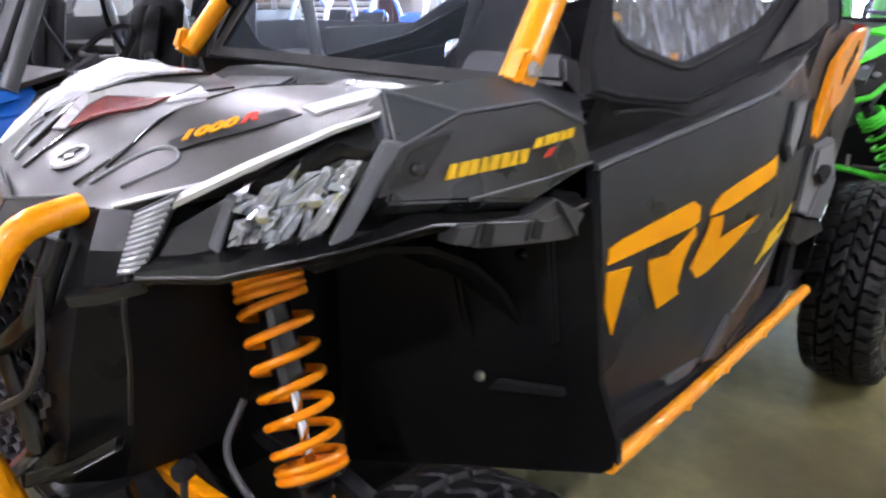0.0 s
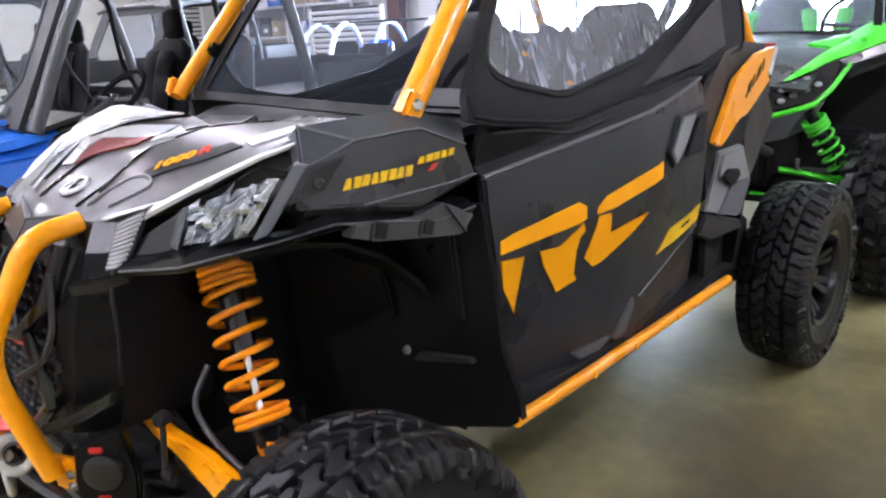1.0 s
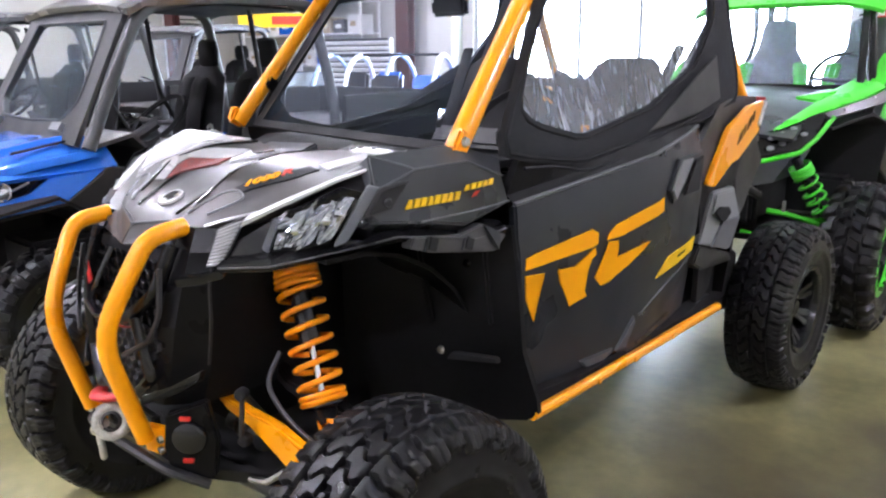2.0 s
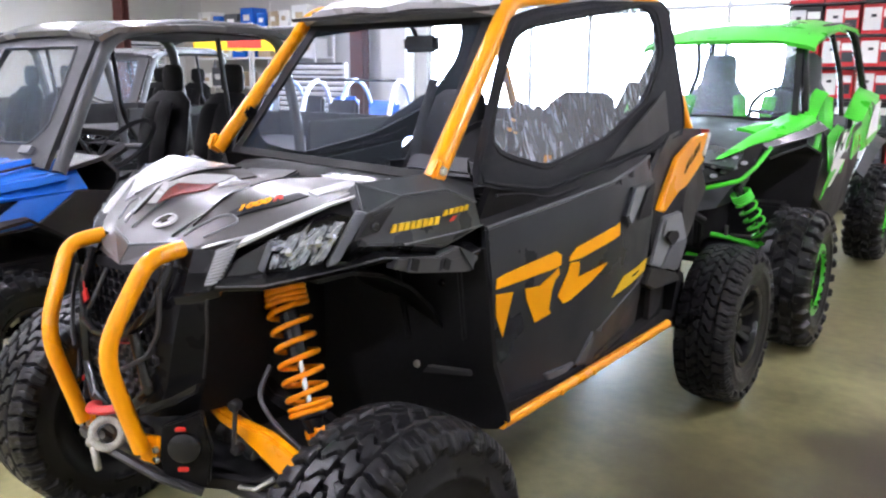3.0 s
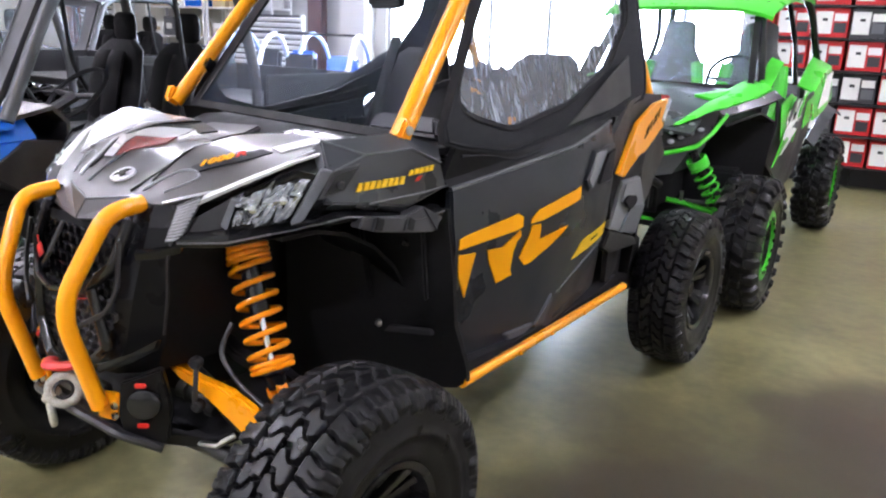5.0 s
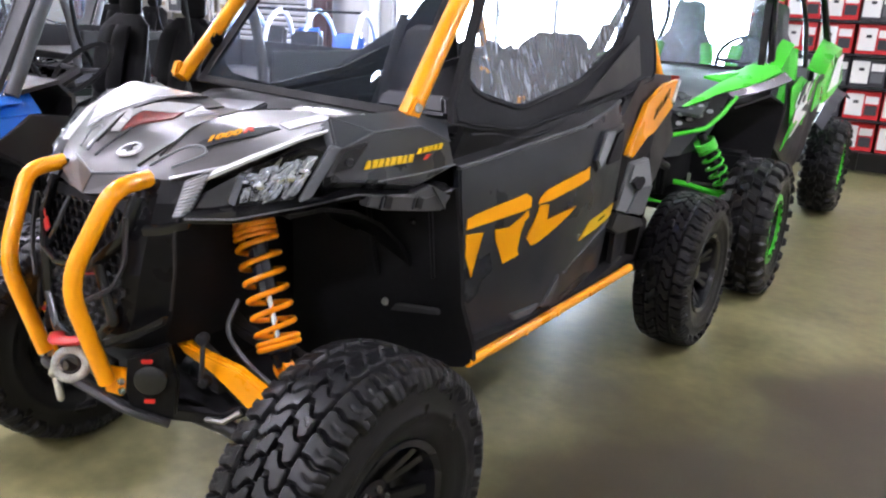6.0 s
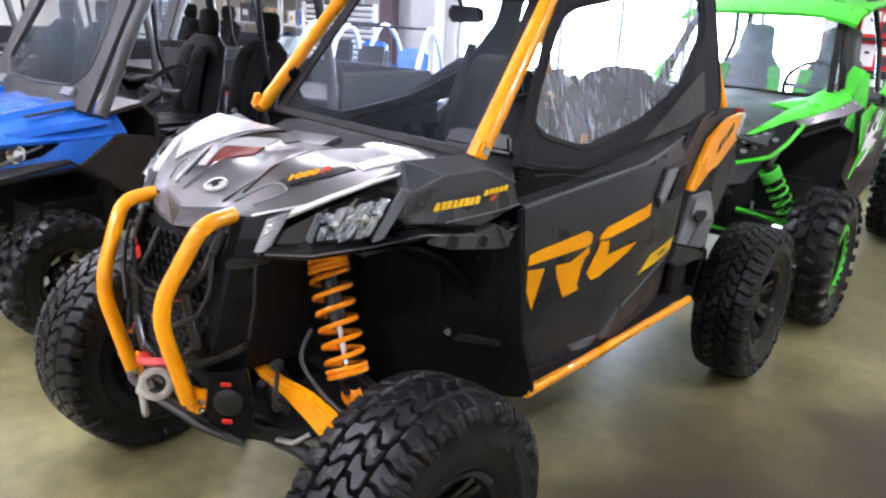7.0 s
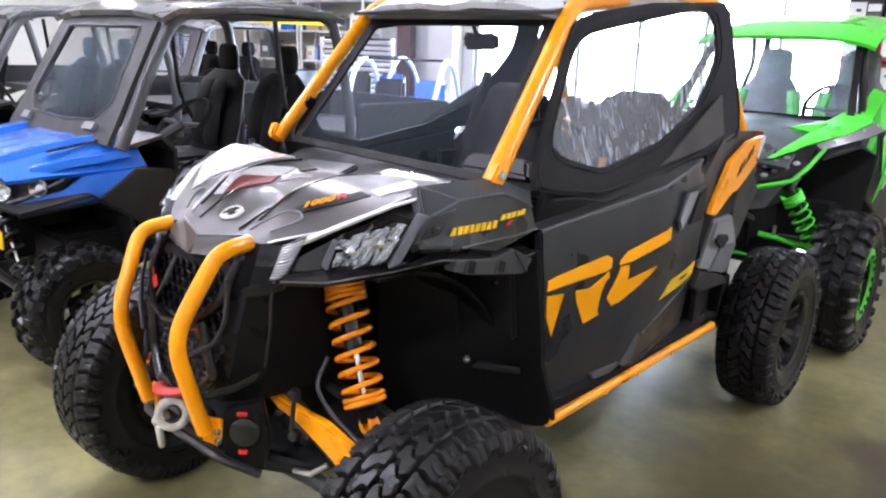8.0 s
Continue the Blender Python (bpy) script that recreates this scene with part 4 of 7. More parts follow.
        hood_plate("vent_frame", [(3.07, 0.22), (3.65, 0.29), (3.4, 0.05), (2.75, 0.1)], s, "silver")
        # pale plates put the window's glare on the hood into its colour
        if s < 0:
            hood_plate("hood_graphic", [(1.75, 0.82), (2.7, 0.985), (2.65, 0.5), (1.95, 0.72)], s, "silver", "pale silver graphic with painted glare")
            hood_plate("hood_graphic", [(2.7, 0.985), (4.25, 0.985), (4.25, 0.5), (2.65, 0.5)], s, "silver", "pale silver graphic with painted glare")
            hood_plate("hood_graphic", [(1.0, 0.46), (1.12, 0.51), (2.1, 0.45), (2.1, 0.41)], s, "silver")
        else:
            hood_plate("hood_graphic", [(2.95, 0.72), (2.9, 0.84), (3.7, 0.9), (3.9, 0.72)], s, "silver", "pale silver graphic with painted glare")
        for us, s0, s1 in ((0.25, 0.9, 4.1), (0.39, 1.2, 4.1)):
            part("groove", tube(nb(), [V(s * p.x, p.y, p.z + 0.0015) for p in [hood_point(s0 + (s1 - s0) * k / 9, us) for k in range(10)]], 0.0035, 6), "gloss", hood)
        # creased beak at the nose
        a, b, c, d = V(0, -1.352, 1.018), V(0, -1.322, 1.062), V(s * 0.15, -1.285, 1.083), V(s * 0.172, -1.328, 1.036)
        part("nose_trim", prism(nb(), [a, d, c, b], V(0, 0.012, -0.006)), "hood", hood, "dark trim at the nose", bevel=0.002)
        part("crease", tube(nb(), [b + V(0, -0.001, 0.001), c], 0.0028, 6), "grey", hood)
        rr = [hood_point(0.75 + 0.34 * k, 1.0) for k in range(11)]
        # silver tube as a painted highlight along the near hood edge
        if s > 0:
            part("edge_line", tube(nb(), [V(s * p.x, p.y, p.z + 0.003) for p in rr], 0.0035, 6), "silver", hood)
        lp = rounded([hood_point(*q) for q in ((1.0, 0.4), (1.3, 0.46), (1.6, 0.52), (1.74, 0.6), (1.68, 0.7), (1.4, 0.69), (1.1, 0.66))], 0.02, 3)
        part("crease", tube(nb(), [V(s * p.x, p.y, p.z + 0.001) for p in lp], 0.003, 6), "palegrey", hood)
    p = hood_point(1.25, 0)
    lg = part("logo", lathe(nb(), [(0, 0.003), (0.026, 0.003), (0.03, 0.006), (0.036, 0.005), (0.038, 0.0), (0, -0.004)], Matrix.Translation(p + V(0, 0, 0.002)) @ pose(0, 0, 0, 23, 0, 0) @ Matrix.Diagonal((1.05, 0.85, 1, 1)), 24), "silver", hood, "silver round badge")
    part("logo_mark", prism(nb(), [p + V(x, y, 0.0075 + y * 0.42) for x, y in ((-0.018, -0.016), (-0.004, -0.008), (0.012, -0.018), (0.02, -0.004), (0.006, 0.002), (0.012, 0.016), (-0.008, 0.016), (-0.022, 0.004))], V(0, 0, 0.002)), "gloss", lg)
    hood_plate("number_band", [(1.72, 0.55), (1.7, 0.63), (2.85, 0.78), (2.85, 0.68)], 1, "matte", "", 0.003)
    for body, mname, q0, q1 in (("1000", "decal", 0.0, 1.0), ("R", "redtext", 0.69, 1.0)):
        cu = bpy.data.curves.new("number", "FONT")
        cu.body, cu.size, cu.extrude, cu.shear, cu.offset = body, 0.029, 0.001, 0.4, 0.0012
        num = new("number", cu)
        num.parent = hood
        p0, p1, p2 = hood_point(1.78, 0.605), hood_point(2.62, 0.7), hood_point(1.88, 0.54)
        ex = (p1 - p0).normalized()
        ez = ex.cross(p2 - p0).normalized()
        if ez.z < 0:
            ez = -ez
        ey = ez.cross(ex)
        num.matrix_basis = Matrix.Translation(p0.lerp(p1, q0) + ez * 0.009) @ Matrix((ex, ey, ez)).transposed().to_4x4() @ Matrix.Diagonal((1.42, 0.8, 1, 1))
        cu.materials.append(M[mname])
        num["label"] = "orange number on the hood" if body == "1000" else "red letter on the hood"

    # grille
    part("nose_back", prism(nb(), [V(-0.19, -1.33, 1.02), V(0.19, -1.33, 1.02), V(0.2, -1.355, 0.85), V(0.1, -1.36, 0.66), V(-0.1, -1.36, 0.66), V(-0.2, -1.355, 0.85)], V(0, 0.05, 0)), "matte", top)
    fr = nb()
    for s, k in ((1, 1.0), (-1, 0.75)):
        tube(fr, [V(s * 0.21 * k, -1.345, 1.045), V(s * 0.197 * k, -1.385, 0.945), V(s * 0.11 * k, -1.415, 0.872), V(0, -1.425, 0.862)], 0.008, 8, fillet=0.012, ry=0.017)
        tube(fr, [V(s * 0.075, -1.35, 1.0), V(s * 0.06, -1.395, 0.935), V(s * 0.095, -1.41, 0.88)], 0.008, 6, fillet=0.015, ry=0.005)
        tube(fr, [V(s * 0.14 * k, -1.41, 0.885), V(s * 0.175 * k, -1.405, 0.75), V(s * 0.08, -1.412, 0.672), V(0, -1.415, 0.664)], 0.008, 8, fillet=0.012, ry=0.013)
    part("grille_frame", fr, "gloss", top, "black grille frame of flat bars")
    for lower in (True, False):
        hexes = nb()
        for r in range(14):
            for c in range(-5, 6):
                x, z = (c + (0.5 if r % 2 else 0)) * 0.036, 0.68 + r * 0.0235
                lim = np.interp(z, [0.66, 0.76, 0.85, 0.9, 1.0], [0.08, 0.16, 0.2, 0.17, 0.18])
                if abs(x) > lim or (z < 0.865) != lower:
                    continue
                y = float(np.interp(z, [0.66, 0.83, 1.0], [-1.385, -1.39, -1.345]))
                lathe(hexes, [(0.0186, 0.003), (0.0172, 0.004), (0.0172, -0.006), (0.0186, -0.006)], Matrix.Translation((x, y, z)) @ pose(0, 0, 0, 90, 0, 0) @ pose(0, 0, 0, 0, 0, 30) @ Matrix.Diagonal((1.05, 0.8, 1, 1)), 6, closed=True)
        part("grille_mesh", hexes, "mesh" if lower else "gloss", top, "black honeycomb grille mesh")
    part("grille_badge", prism(nb(), [V(-0.13, -1.395, 0.93), V(-0.1, -1.398, 0.95), V(-0.085, -1.4, 0.925), V(-0.115, -1.4, 0.905)], V(0, -0.005, 0)), "red", top, "small red badge")
    part("wire", tube(nb(), [V(-0.15, -1.385, 0.98), V(-0.09, -1.41, 0.86), V(0.05, -1.4, 0.84), V(0.14, -1.4, 0.86)], 0.002, 6, fillet=0.03), "red", top, "thin red wire")

    # winch fairlead, hook and strap
    w = part("fairlead", prism(nb(), [V(-0.14, -1.385, 0.63), V(0.12, -1.385, 0.63), V(0.12, -1.38, 0.55), V(-0.14, -1.38, 0.55)], V(0, 0.02, 0)), "black", top, bevel=0.004)
    facing = V(0.8, -0.7, 0.35).to_track_quat("Z", "Y").to_matrix().to_4x4()
    part("strap", tube(nb(), [V(-0.035, -1.43, 0.668), V(-0.005, -1.452, 0.672), V(0.04, -1.445, 0.678), V(0.07, -1.415, 0.682)], 0.02, 12, fillet=0.02, ry=0.011), "red", w, "red nylon strap")
    part("rope_loop", lathe(nb(), [(0.022 + 0.012 + 0.012 * math.cos(a), 0.012 * math.sin(a)) for a in [math.pi * k / 5 for k in range(10)]], Matrix.Translation((0.047, -1.445, 0.622)) @ facing, 28, closed=True), "rope", w, "white synthetic rope loop")
    part("thimble", lathe(nb(), [(0.018, -0.012), (0.024, -0.008), (0.024, 0.008), (0.018, 0.012)], Matrix.Translation((0.047, -1.445, 0.622)) @ facing, 24, closed=True), "black", w)
    link = [V(-0.016 + 0.022 * math.cos(a) - 0.01 * math.sin(a), -1.452 - 0.006 * math.cos(a), 0.553 + 0.037 * math.sin(a)) for a in [math.pi * k / 9 for k in range(19)]]
    part("hook", tube(nb(), link, 0.0085, 10, caps=False), "zinc", w, "galvanised tow hook")
    part("pin", tube(nb(), [V(-0.012, -1.46, 0.585), V(0.012, -1.468, 0.6), V(0.04, -1.46, 0.622)], 0.013, 10, fillet=0.01), "zinc", w)
    part("roller", lathe(nb(), [(0, -0.03), (0.028, -0.03), (0.034, -0.02), (0.034, 0.02), (0.028, 0.03), (0, 0.03)], Matrix.Translation((-0.213, -1.385, 0.593)), 20), "gloss", w)
    for x, z in ((-0.25, 0.587), (-0.195, 0.556)):
        part("tag", box(nb(), V(x, -1.412, z), V(0.014, 0.006, 0.018), pose(0, 0, 0, 0, 20, 30)), "rope", w, bevel=0.002)
    for s in (1, -1):
        d = part("side_plate", prism(nb(), mirror_pts([(0.2, -1.395, 0.665), (0.275, -1.335, 0.7), (0.285, -1.32, 0.6), (0.272, -1.325, 0.508), (0.24, -1.345, 0.484), (0.2, -1.395, 0.535), (0.19, -1.4, 0.58)], s), V(-s * 0.018, 0.02, 0)), "fascia", top, bevel=0.005)
        out = V(s * 0.62, -0.78, 0.05).to_track_quat("Z", "Y").to_matrix().to_4x4()
        part("cap", lathe(nb(), [(0, 0.014), (0.03, 0.013), (0.038, 0.01), (0.041, 0), (0, 0)], Matrix.Translation((s * 0.24, -1.362, 0.612)) @ out @ Matrix.Diagonal((1.0, 0.95, 1, 1)), 24), "gloss", d)
        for z in (0.662, 0.56):
            part("clip", box(nb(), V(s * 0.243, -1.372, z), V(0.026, 0.008, 0.011), pose(0, 0, 0, 0, 0, s * 38)), "red", d, "red clip", bevel=0.002)
    part("skid_edge", tube(nb(), [V(0.26, -1.335, 0.49), V(0.2, -1.405, 0.535), V(0.1, -1.44, 0.575), V(-0.1, -1.44, 0.575), V(-0.2, -1.405, 0.535), V(-0.26, -1.335, 0.49)], 0.012, 8, fillet=0.03), "black", top)

    # doors
    for s in (1, -1):
        ys = [-0.645, -0.5, -0.35, -0.2, -0.05, 0.1, 0.25, 0.36]
        rows = []
        for k, fz in enumerate((0.0, 0.12, 0.3, 0.5, 0.7, 0.85, 1.0)):
            row = []
            for y in ys:
                crease = 1.077 + (y + 0.62) * 0.115
                zb = 0.515
                z = zb + (crease - zb) * fz
                yy = y + (0.08 * (1 - min(1, (z - 0.5) / 0.35)) if y > 0.3 else 0) + (0.08 * (1 - min(1, (z - 0.5) / 0.5)) if y < -0.6 else 0)
                row.append(on_door(yy, z, s))
            rows.append(row)
        dr = part("door", sheet(nb(), rows if s > 0 else [r[::-1] for r in rows], 0.03), "door", top, "charcoal half door with large orange graphics", bevel=0.006)
        # ledge above the crease
        rows = []
        for y in ys:
            crease = 1.077 + (y + 0.62) * 0.115
            ztop = max(crease + 0.035, lerp_table(y, [-0.66, -0.39, -0.17, 0.4], [1.19, 1.15, 1.165, 1.24]))
            rows.append([on_door(y, crease + 0.002, s, -0.006), on_door(y, crease + 0.02, s, -0.022), V(s * (0.615 - 0.27 * (ztop - 1.2) - 0.004), y, ztop)])
        part("door_ledge", sheet(nb(), rows if s < 0 else [r[::-1] for r in rows], 0.02), "matte", dr)
        letters = (
            [(-0.612, 0.9), (-0.611, 0.93), (-0.575, 0.939), (-0.36, 0.969), (-0.335, 0.955), (-0.335, 0.925), (-0.36, 0.918)],
            [(-0.608, 0.884), (-0.538, 0.879), (-0.548, 0.83), (-0.548, 0.742), (-0.592, 0.815)],
            [(-0.486, 0.878), (-0.42, 0.875), (-0.345, 0.915), (-0.34, 0.895), (-0.398, 0.846), (-0.345, 0.772), (-0.412, 0.757), (-0.47, 0.84)],
            [(-0.295, 0.928), (-0.292, 0.942), (-0.257, 0.966), (-0.024, 1.012), (-0.022, 0.97), (-0.18, 0.94), (-0.234, 0.93)],
            [(-0.287, 0.922), (-0.245, 0.92), (-0.24, 0.868), (-0.09, 0.891), (-0.12, 0.865), (-0.166, 0.838), (-0.255, 0.797), (-0.29, 0.792), (-0.324, 0.822)],
        )
        for q in letters:
            part("letter", decal(q if s > 0 else [(y, z) for y, z in q], s), "decal", dr, "orange vinyl letter")
        yl = part("stripe", decal([(0.011, 0.747), (0.083, 0.805), (0.355, 0.815), (0.36, 0.765)], s), "yellow", dr, "yellow parallelogram sticker")
        part("print", decal([(0.17, 0.783), (0.176, 0.791), (0.245, 0.794), (0.24, 0.786)], s, 0.005, 0.002, 1), "matte", yl)
        # handle recess
        # grey tube is a painted highlight along the door crease
        part("crease_edge", tube(nb(), [on_door(y, 1.077 + (y + 0.62) * 0.115, s, -0.003) for y in ys], 0.006, 8), "grey", dr)
        part("upper_crease", tube(nb(), [V(s * 0.628, -0.64, 1.165), V(s * 0.632, -0.5, 1.155), V(s * 0.638, -0.38, 1.128), V(s * 0.64, -0.2, 1.14), V(s * 0.632, 0.1, 1.19), V(s * 0.628, 0.36, 1.225)], 0.0045, 6, fillet=0.05), "fabric", dr)
        hd = part("handle_recess", prism(nb(), [on_door(-0.01, 1.03, s, 0.001), on_door(0.03, 0.985, s, 0.001), on_door(0.27, 0.985, s, 0.001), on_door(0.35, 1.115, s, 0.001), on_door(0.09, 1.115, s, 0.001)], V(s * 0.01, 0, 0)), "door", dr, "faceted handle surround", bevel=0.004)
        part("facet", prism(nb(), [on_door(0.005, 1.03, s, 0.011), on_door(0.035, 0.995, s, 0.011), on_door(0.1, 1.04, s, 0.011), on_door(0.2, 1.105, s, 0.011), on_door(0.1, 1.108, s, 0.011)], V(s * 0.008, 0, 0)), "palegrey", hd, bevel=0.003)
        part("handle", prism(nb(), [on_door(0.1, 1.0, s, 0.011), on_door(0.25, 0.995, s, 0.011), on_door(0.325, 1.1, s, 0.011), on_door(0.22, 1.095, s, 0.011)], V(s * 0.008, 0, 0)), "matte", hd, bevel=0.004)
        part("lower_crease", tube(nb(), [on_door(0.36, 0.745, s, 0.001), on_door(0.12, 0.7, s, 0.001), on_door(-0.06, 0.645, s, 0.001)], 0.004, 6), "grey", dr)
        # fins near the sill
        part("fin", prism(nb(), [on_door(-0.09, 0.653, s, -0.004), on_door(-0.075, 0.625, s, -0.004), on_door(-0.095, 0.54, s, -0.004), on_door(-0.15, 0.545, s, -0.004)], V(s * 0.012, 0, 0)), "grey", dr, bevel=0.004)
        part("fin", prism(nb(), [on_door(-0.32, 0.56, s, -0.004), on_door(-0.16, 0.56, s, -0.004), on_door(-0.2, 0.525, s, -0.004), on_door(-0.28, 0.525, s, -0.004)], V(s * 0.012, 0, 0)), "grey", dr, bevel=0.004)
        part("fin", prism(nb(), [on_door(-0.04, 0.55, s, -0.004), on_door(0.2, 0.575, s, -0.004), on_door(0.28, 0.56, s, -0.004), on_door(-0.02, 0.525, s, -0.004)], V(s * 0.01, 0, 0)), "black", dr, bevel=0.004)

        # rock slider
        sl = part("rock_slider", tube(nb(), [V(s * 0.642, -0.61, 0.51), V(s * 0.648, -0.3, 0.51), V(s * 0.645, 0.4, 0.503), V(s * 0.642, 0.6, 0.5)], 0.0165, 14, fillet=0.05), "orange", top, "orange steel rock slider tube")
        for y in (-0.3, -0.08, 0.18):
            part("bolt", lathe(nb(), [(0, 0.006), (0.009, 0.005), (0.011, 0), (0, 0)], axis_x(s * 0.663, y, 0.508, s), 8), "orange", sl)
        part("sill", prism(nb(), mirror_pts([(0.3, -0.56, 0.5), (0.6, -0.56, 0.5), (0.628, -0.3, 0.495), (0.628, 0.3, 0.49), (0.6, 0.62, 0.5), (0.3, 0.62, 0.5)], s), V(0, 0, 0.035)), "matte", top)
        part("inner_panel", prism(nb(), mirror_pts([(0.57, 0.2, 0.5), (0.57, 0.72, 0.52), (0.56, 0.82, 0.75), (0.57, 0.8, 1.1), (0.57, 0.2, 1.1)], s), V(-s * 0.03, 0, 0)), "matte", top)
        part("rear_mudflap", prism(nb(), mirror_pts([(0.25, 0.72, 1.05), (0.6, 0.74, 1.05), (0.63, 0.74, 0.8), (0.61, 0.72, 0.52), (0.25, 0.7, 0.5)], s), V(0, 0.02, 0)), "void", top, "black mudflap")
        part("rear_side_plate", prism(nb(), mirror_pts([(0.46, 0.66, 0.58), (0.46, 0.9, 0.8), (0.4, 1.3, 0.86), (0.4, 1.35, 1.14), (0.46, 0.8, 1.16)], s), V(-s * 0.02, 0, 0)), "matte", top)
        # rear quarter
        part("rear_quarter", sheet(nb(), ([[V(s * 0.64, 0.37, 0.98), V(s * 0.635, 0.42, 0.7), V(s * 0.6, 0.5, 0.5)], [V(s * 0.64, 0.62, 1.1), V(s * 0.62, 0.62, 0.8), V(s * 0.58, 0.66, 0.55)], [V(s * 0.6, 1.05, 1.2), V(s * 0.58, 0.95, 0.95), V(s * 0.5, 0.75, 0.62)]])[::s], 0.02), "matte", top)
        rows = [[V(s * 0.635, 0.36, 1.13), V(s * 0.638, 0.4, 0.97)], [V(s * 0.615, 0.55, 1.25), V(s * 0.63, 0.55, 1.0)], [V(s * 0.595, 0.75, 1.27), V(s * 0.62, 0.8, 1.06)], [V(s * 0.565, 1.03, 1.25), V(s * 0.595, 1.02, 1.08)]]
        part("rear_panel", sheet(nb(), rows if s > 0 else [r[::-1] for r in rows], 0.02), "black", top)
        edge = [(0.396, 0.99), (0.47, 0.97), (0.63, 1.035), (0.7, 1.041), (0.925, 1.131), (0.89, 1.16), (0.955, 1.242), (0.777, 1.232), (0.575, 1.17)]
        op = part("side_panel", prism(nb(), [V(s * (0.678 - 0.054 * y), y, z) for y, z in edge], V(-s * 0.02, 0.0, 0)), "orange", top, "orange rear side panel", bevel=0.004)
        lt = None
        for i in range(6):
            y, z = 0.665 + 0.031 * i, 1.098 + 0.0145 * i
            q = [(y, z), (y + 0.013, z + 0.005), (y + 0.023, z + 0.041), (y + 0.01, z + 0.036)] if i % 3 else [(y, z), (y + 0.02, z + 0.008), (y + 0.03, z + 0.043), (y + 0.022, z + 0.04), (y + 0.016, z + 0.018), (y + 0.007, z + 0.014)]
            bar = part("bar" if lt else "lettering", prism(nb(), [V(s * (0.6785 - 0.054 * y2), y2, z2) for y2, z2 in q], V(s * 0.002, 0, 0)), "matte", lt or op, "" if lt else "row of dark slanted bars")
            lt = lt or bar
        part("panel_end", prism(nb(), [V(s * 0.63, y, z) for y, z in ((0.898, 1.16), (0.962, 1.242), (0.985, 1.238), (0.93, 1.146))], V(-s * 0.02, 0, 0)), "silver", op, "pale grey end piece", bevel=0.003)
        part("quarter_panel", prism(nb(), [V(s * 0.608, y, z) for y, z in ((0.45, 0.96), (0.63, 1.03), (0.7, 1.036), (0.93, 1.128), (1.035, 1.0), (0.944, 0.915), (0.88, 0.833), (0.796, 0.775), (0.6, 0.72))], V(-s * 0.02, 0, 0)), "black", top, "black rear quarter panel", bevel=0.004)
        part("sill_cover", prism(nb(), [V(s * 0.56, y, z) for y, z in ((0.45, 0.74), (0.78, 0.72), (0.97, 0.62), (1.0, 0.42), (0.71, 0.472), (0.5, 0.5))], V(-s * 0.02, 0, 0)), "matte", top, "black cover behind the sill", bevel=0.004)
        part("tail_light", prism(nb(), [V(s * 0.6, 1.01, 1.2), V(s * 0.6, 1.04, 1.25), V(s * 0.59, 1.07, 1.24), V(s * 0.59, 1.05, 1.17)], V(-s * 0.05, 0.02, 0)), "red", top, bevel=0.003)
        gb = part("side_box", prism(nb(), mirror_pts([(0.65, 0.46, 0.954), (0.652, 0.652, 0.95), (0.648, 0.735, 0.83), (0.642, 0.663, 0.705), (0.646, 0.378, 0.783)], s), V(-s * 0.07, 0.03, 0)), "palegrey", top, "grey plastic side box", bevel=0.006)
        part("facet", prism(nb(), mirror_pts([(0.656, 0.56, 0.838), (0.654, 0.728, 0.828), (0.648, 0.66, 0.712), (0.652, 0.48, 0.752)], s), V(-s * 0.012, 0, 0)), "grey", gb, bevel=0.003)
        part("rib_plate", prism(nb(), mirror_pts([(0.653, 0.478, 0.944), (0.655, 0.63, 0.94), (0.657, 0.6, 0.868), (0.654, 0.452, 0.876)], s), V(s * 0.005, 0, 0)), "palegrey", gb, bevel=0.003)
        part("catch", prism(nb(), mirror_pts([(0.656, 0.46, 0.882), (0.656, 0.5, 0.898), (0.656, 0.585, 0.885), (0.656, 0.6, 0.86), (0.656, 0.55, 0.835), (0.656, 0.5, 0.85)], s), V(s * 0.012, 0, 0)), "matte", gb, bevel=0.004)
        part("foot", prism(nb(), mirror_pts([(0.65, 0.378, 0.775), (0.648, 0.66, 0.7), (0.648, 0.7, 0.66), (0.645, 0.43, 0.677), (0.648, 0.34, 0.718)], s), V(-s * 0.06, 0.01, 0)), "black", gb, bevel=0.006)
        # upper soft door with its clear window
        def lx(z):
            return 0.615 - 0.27 * (z - 1.2)
        outer = [(-0.72, 1.205), (-0.69, 1.245), (-0.381, 1.634), (-0.234, 1.67), (0.161, 1.723), (0.82, 1.765), (0.815, 1.6), (0.785, 1.35), (0.74, 1.25), (0.4, 1.2), (-0.17, 1.16), (-0.39, 1.145), (-0.66, 1.185)]
        hole = [(-0.6, 1.3), (-0.582, 1.348), (-0.481, 1.478), (-0.385, 1.579), (-0.3, 1.607), (0.56, 1.728), (0.655, 1.7), (0.655, 1.62), (0.633, 1.544), (0.4, 1.38), (0.056, 1.275), (-0.355, 1.22), (-0.56, 1.27)]
        if s < 0:
            hole = [(y, z - 0.055 if z < 1.4 and y > -0.57 else z) for y, z in hole]
        hole = rounded([V(0, y, z) for y, z in hole + hole[:1]], 0.03, 3)[:-1]
        hole = [(p.y, p.z) for p in hole]
        bm = nb()
        n = 84
        c = V(0, 0.02, 1.45)

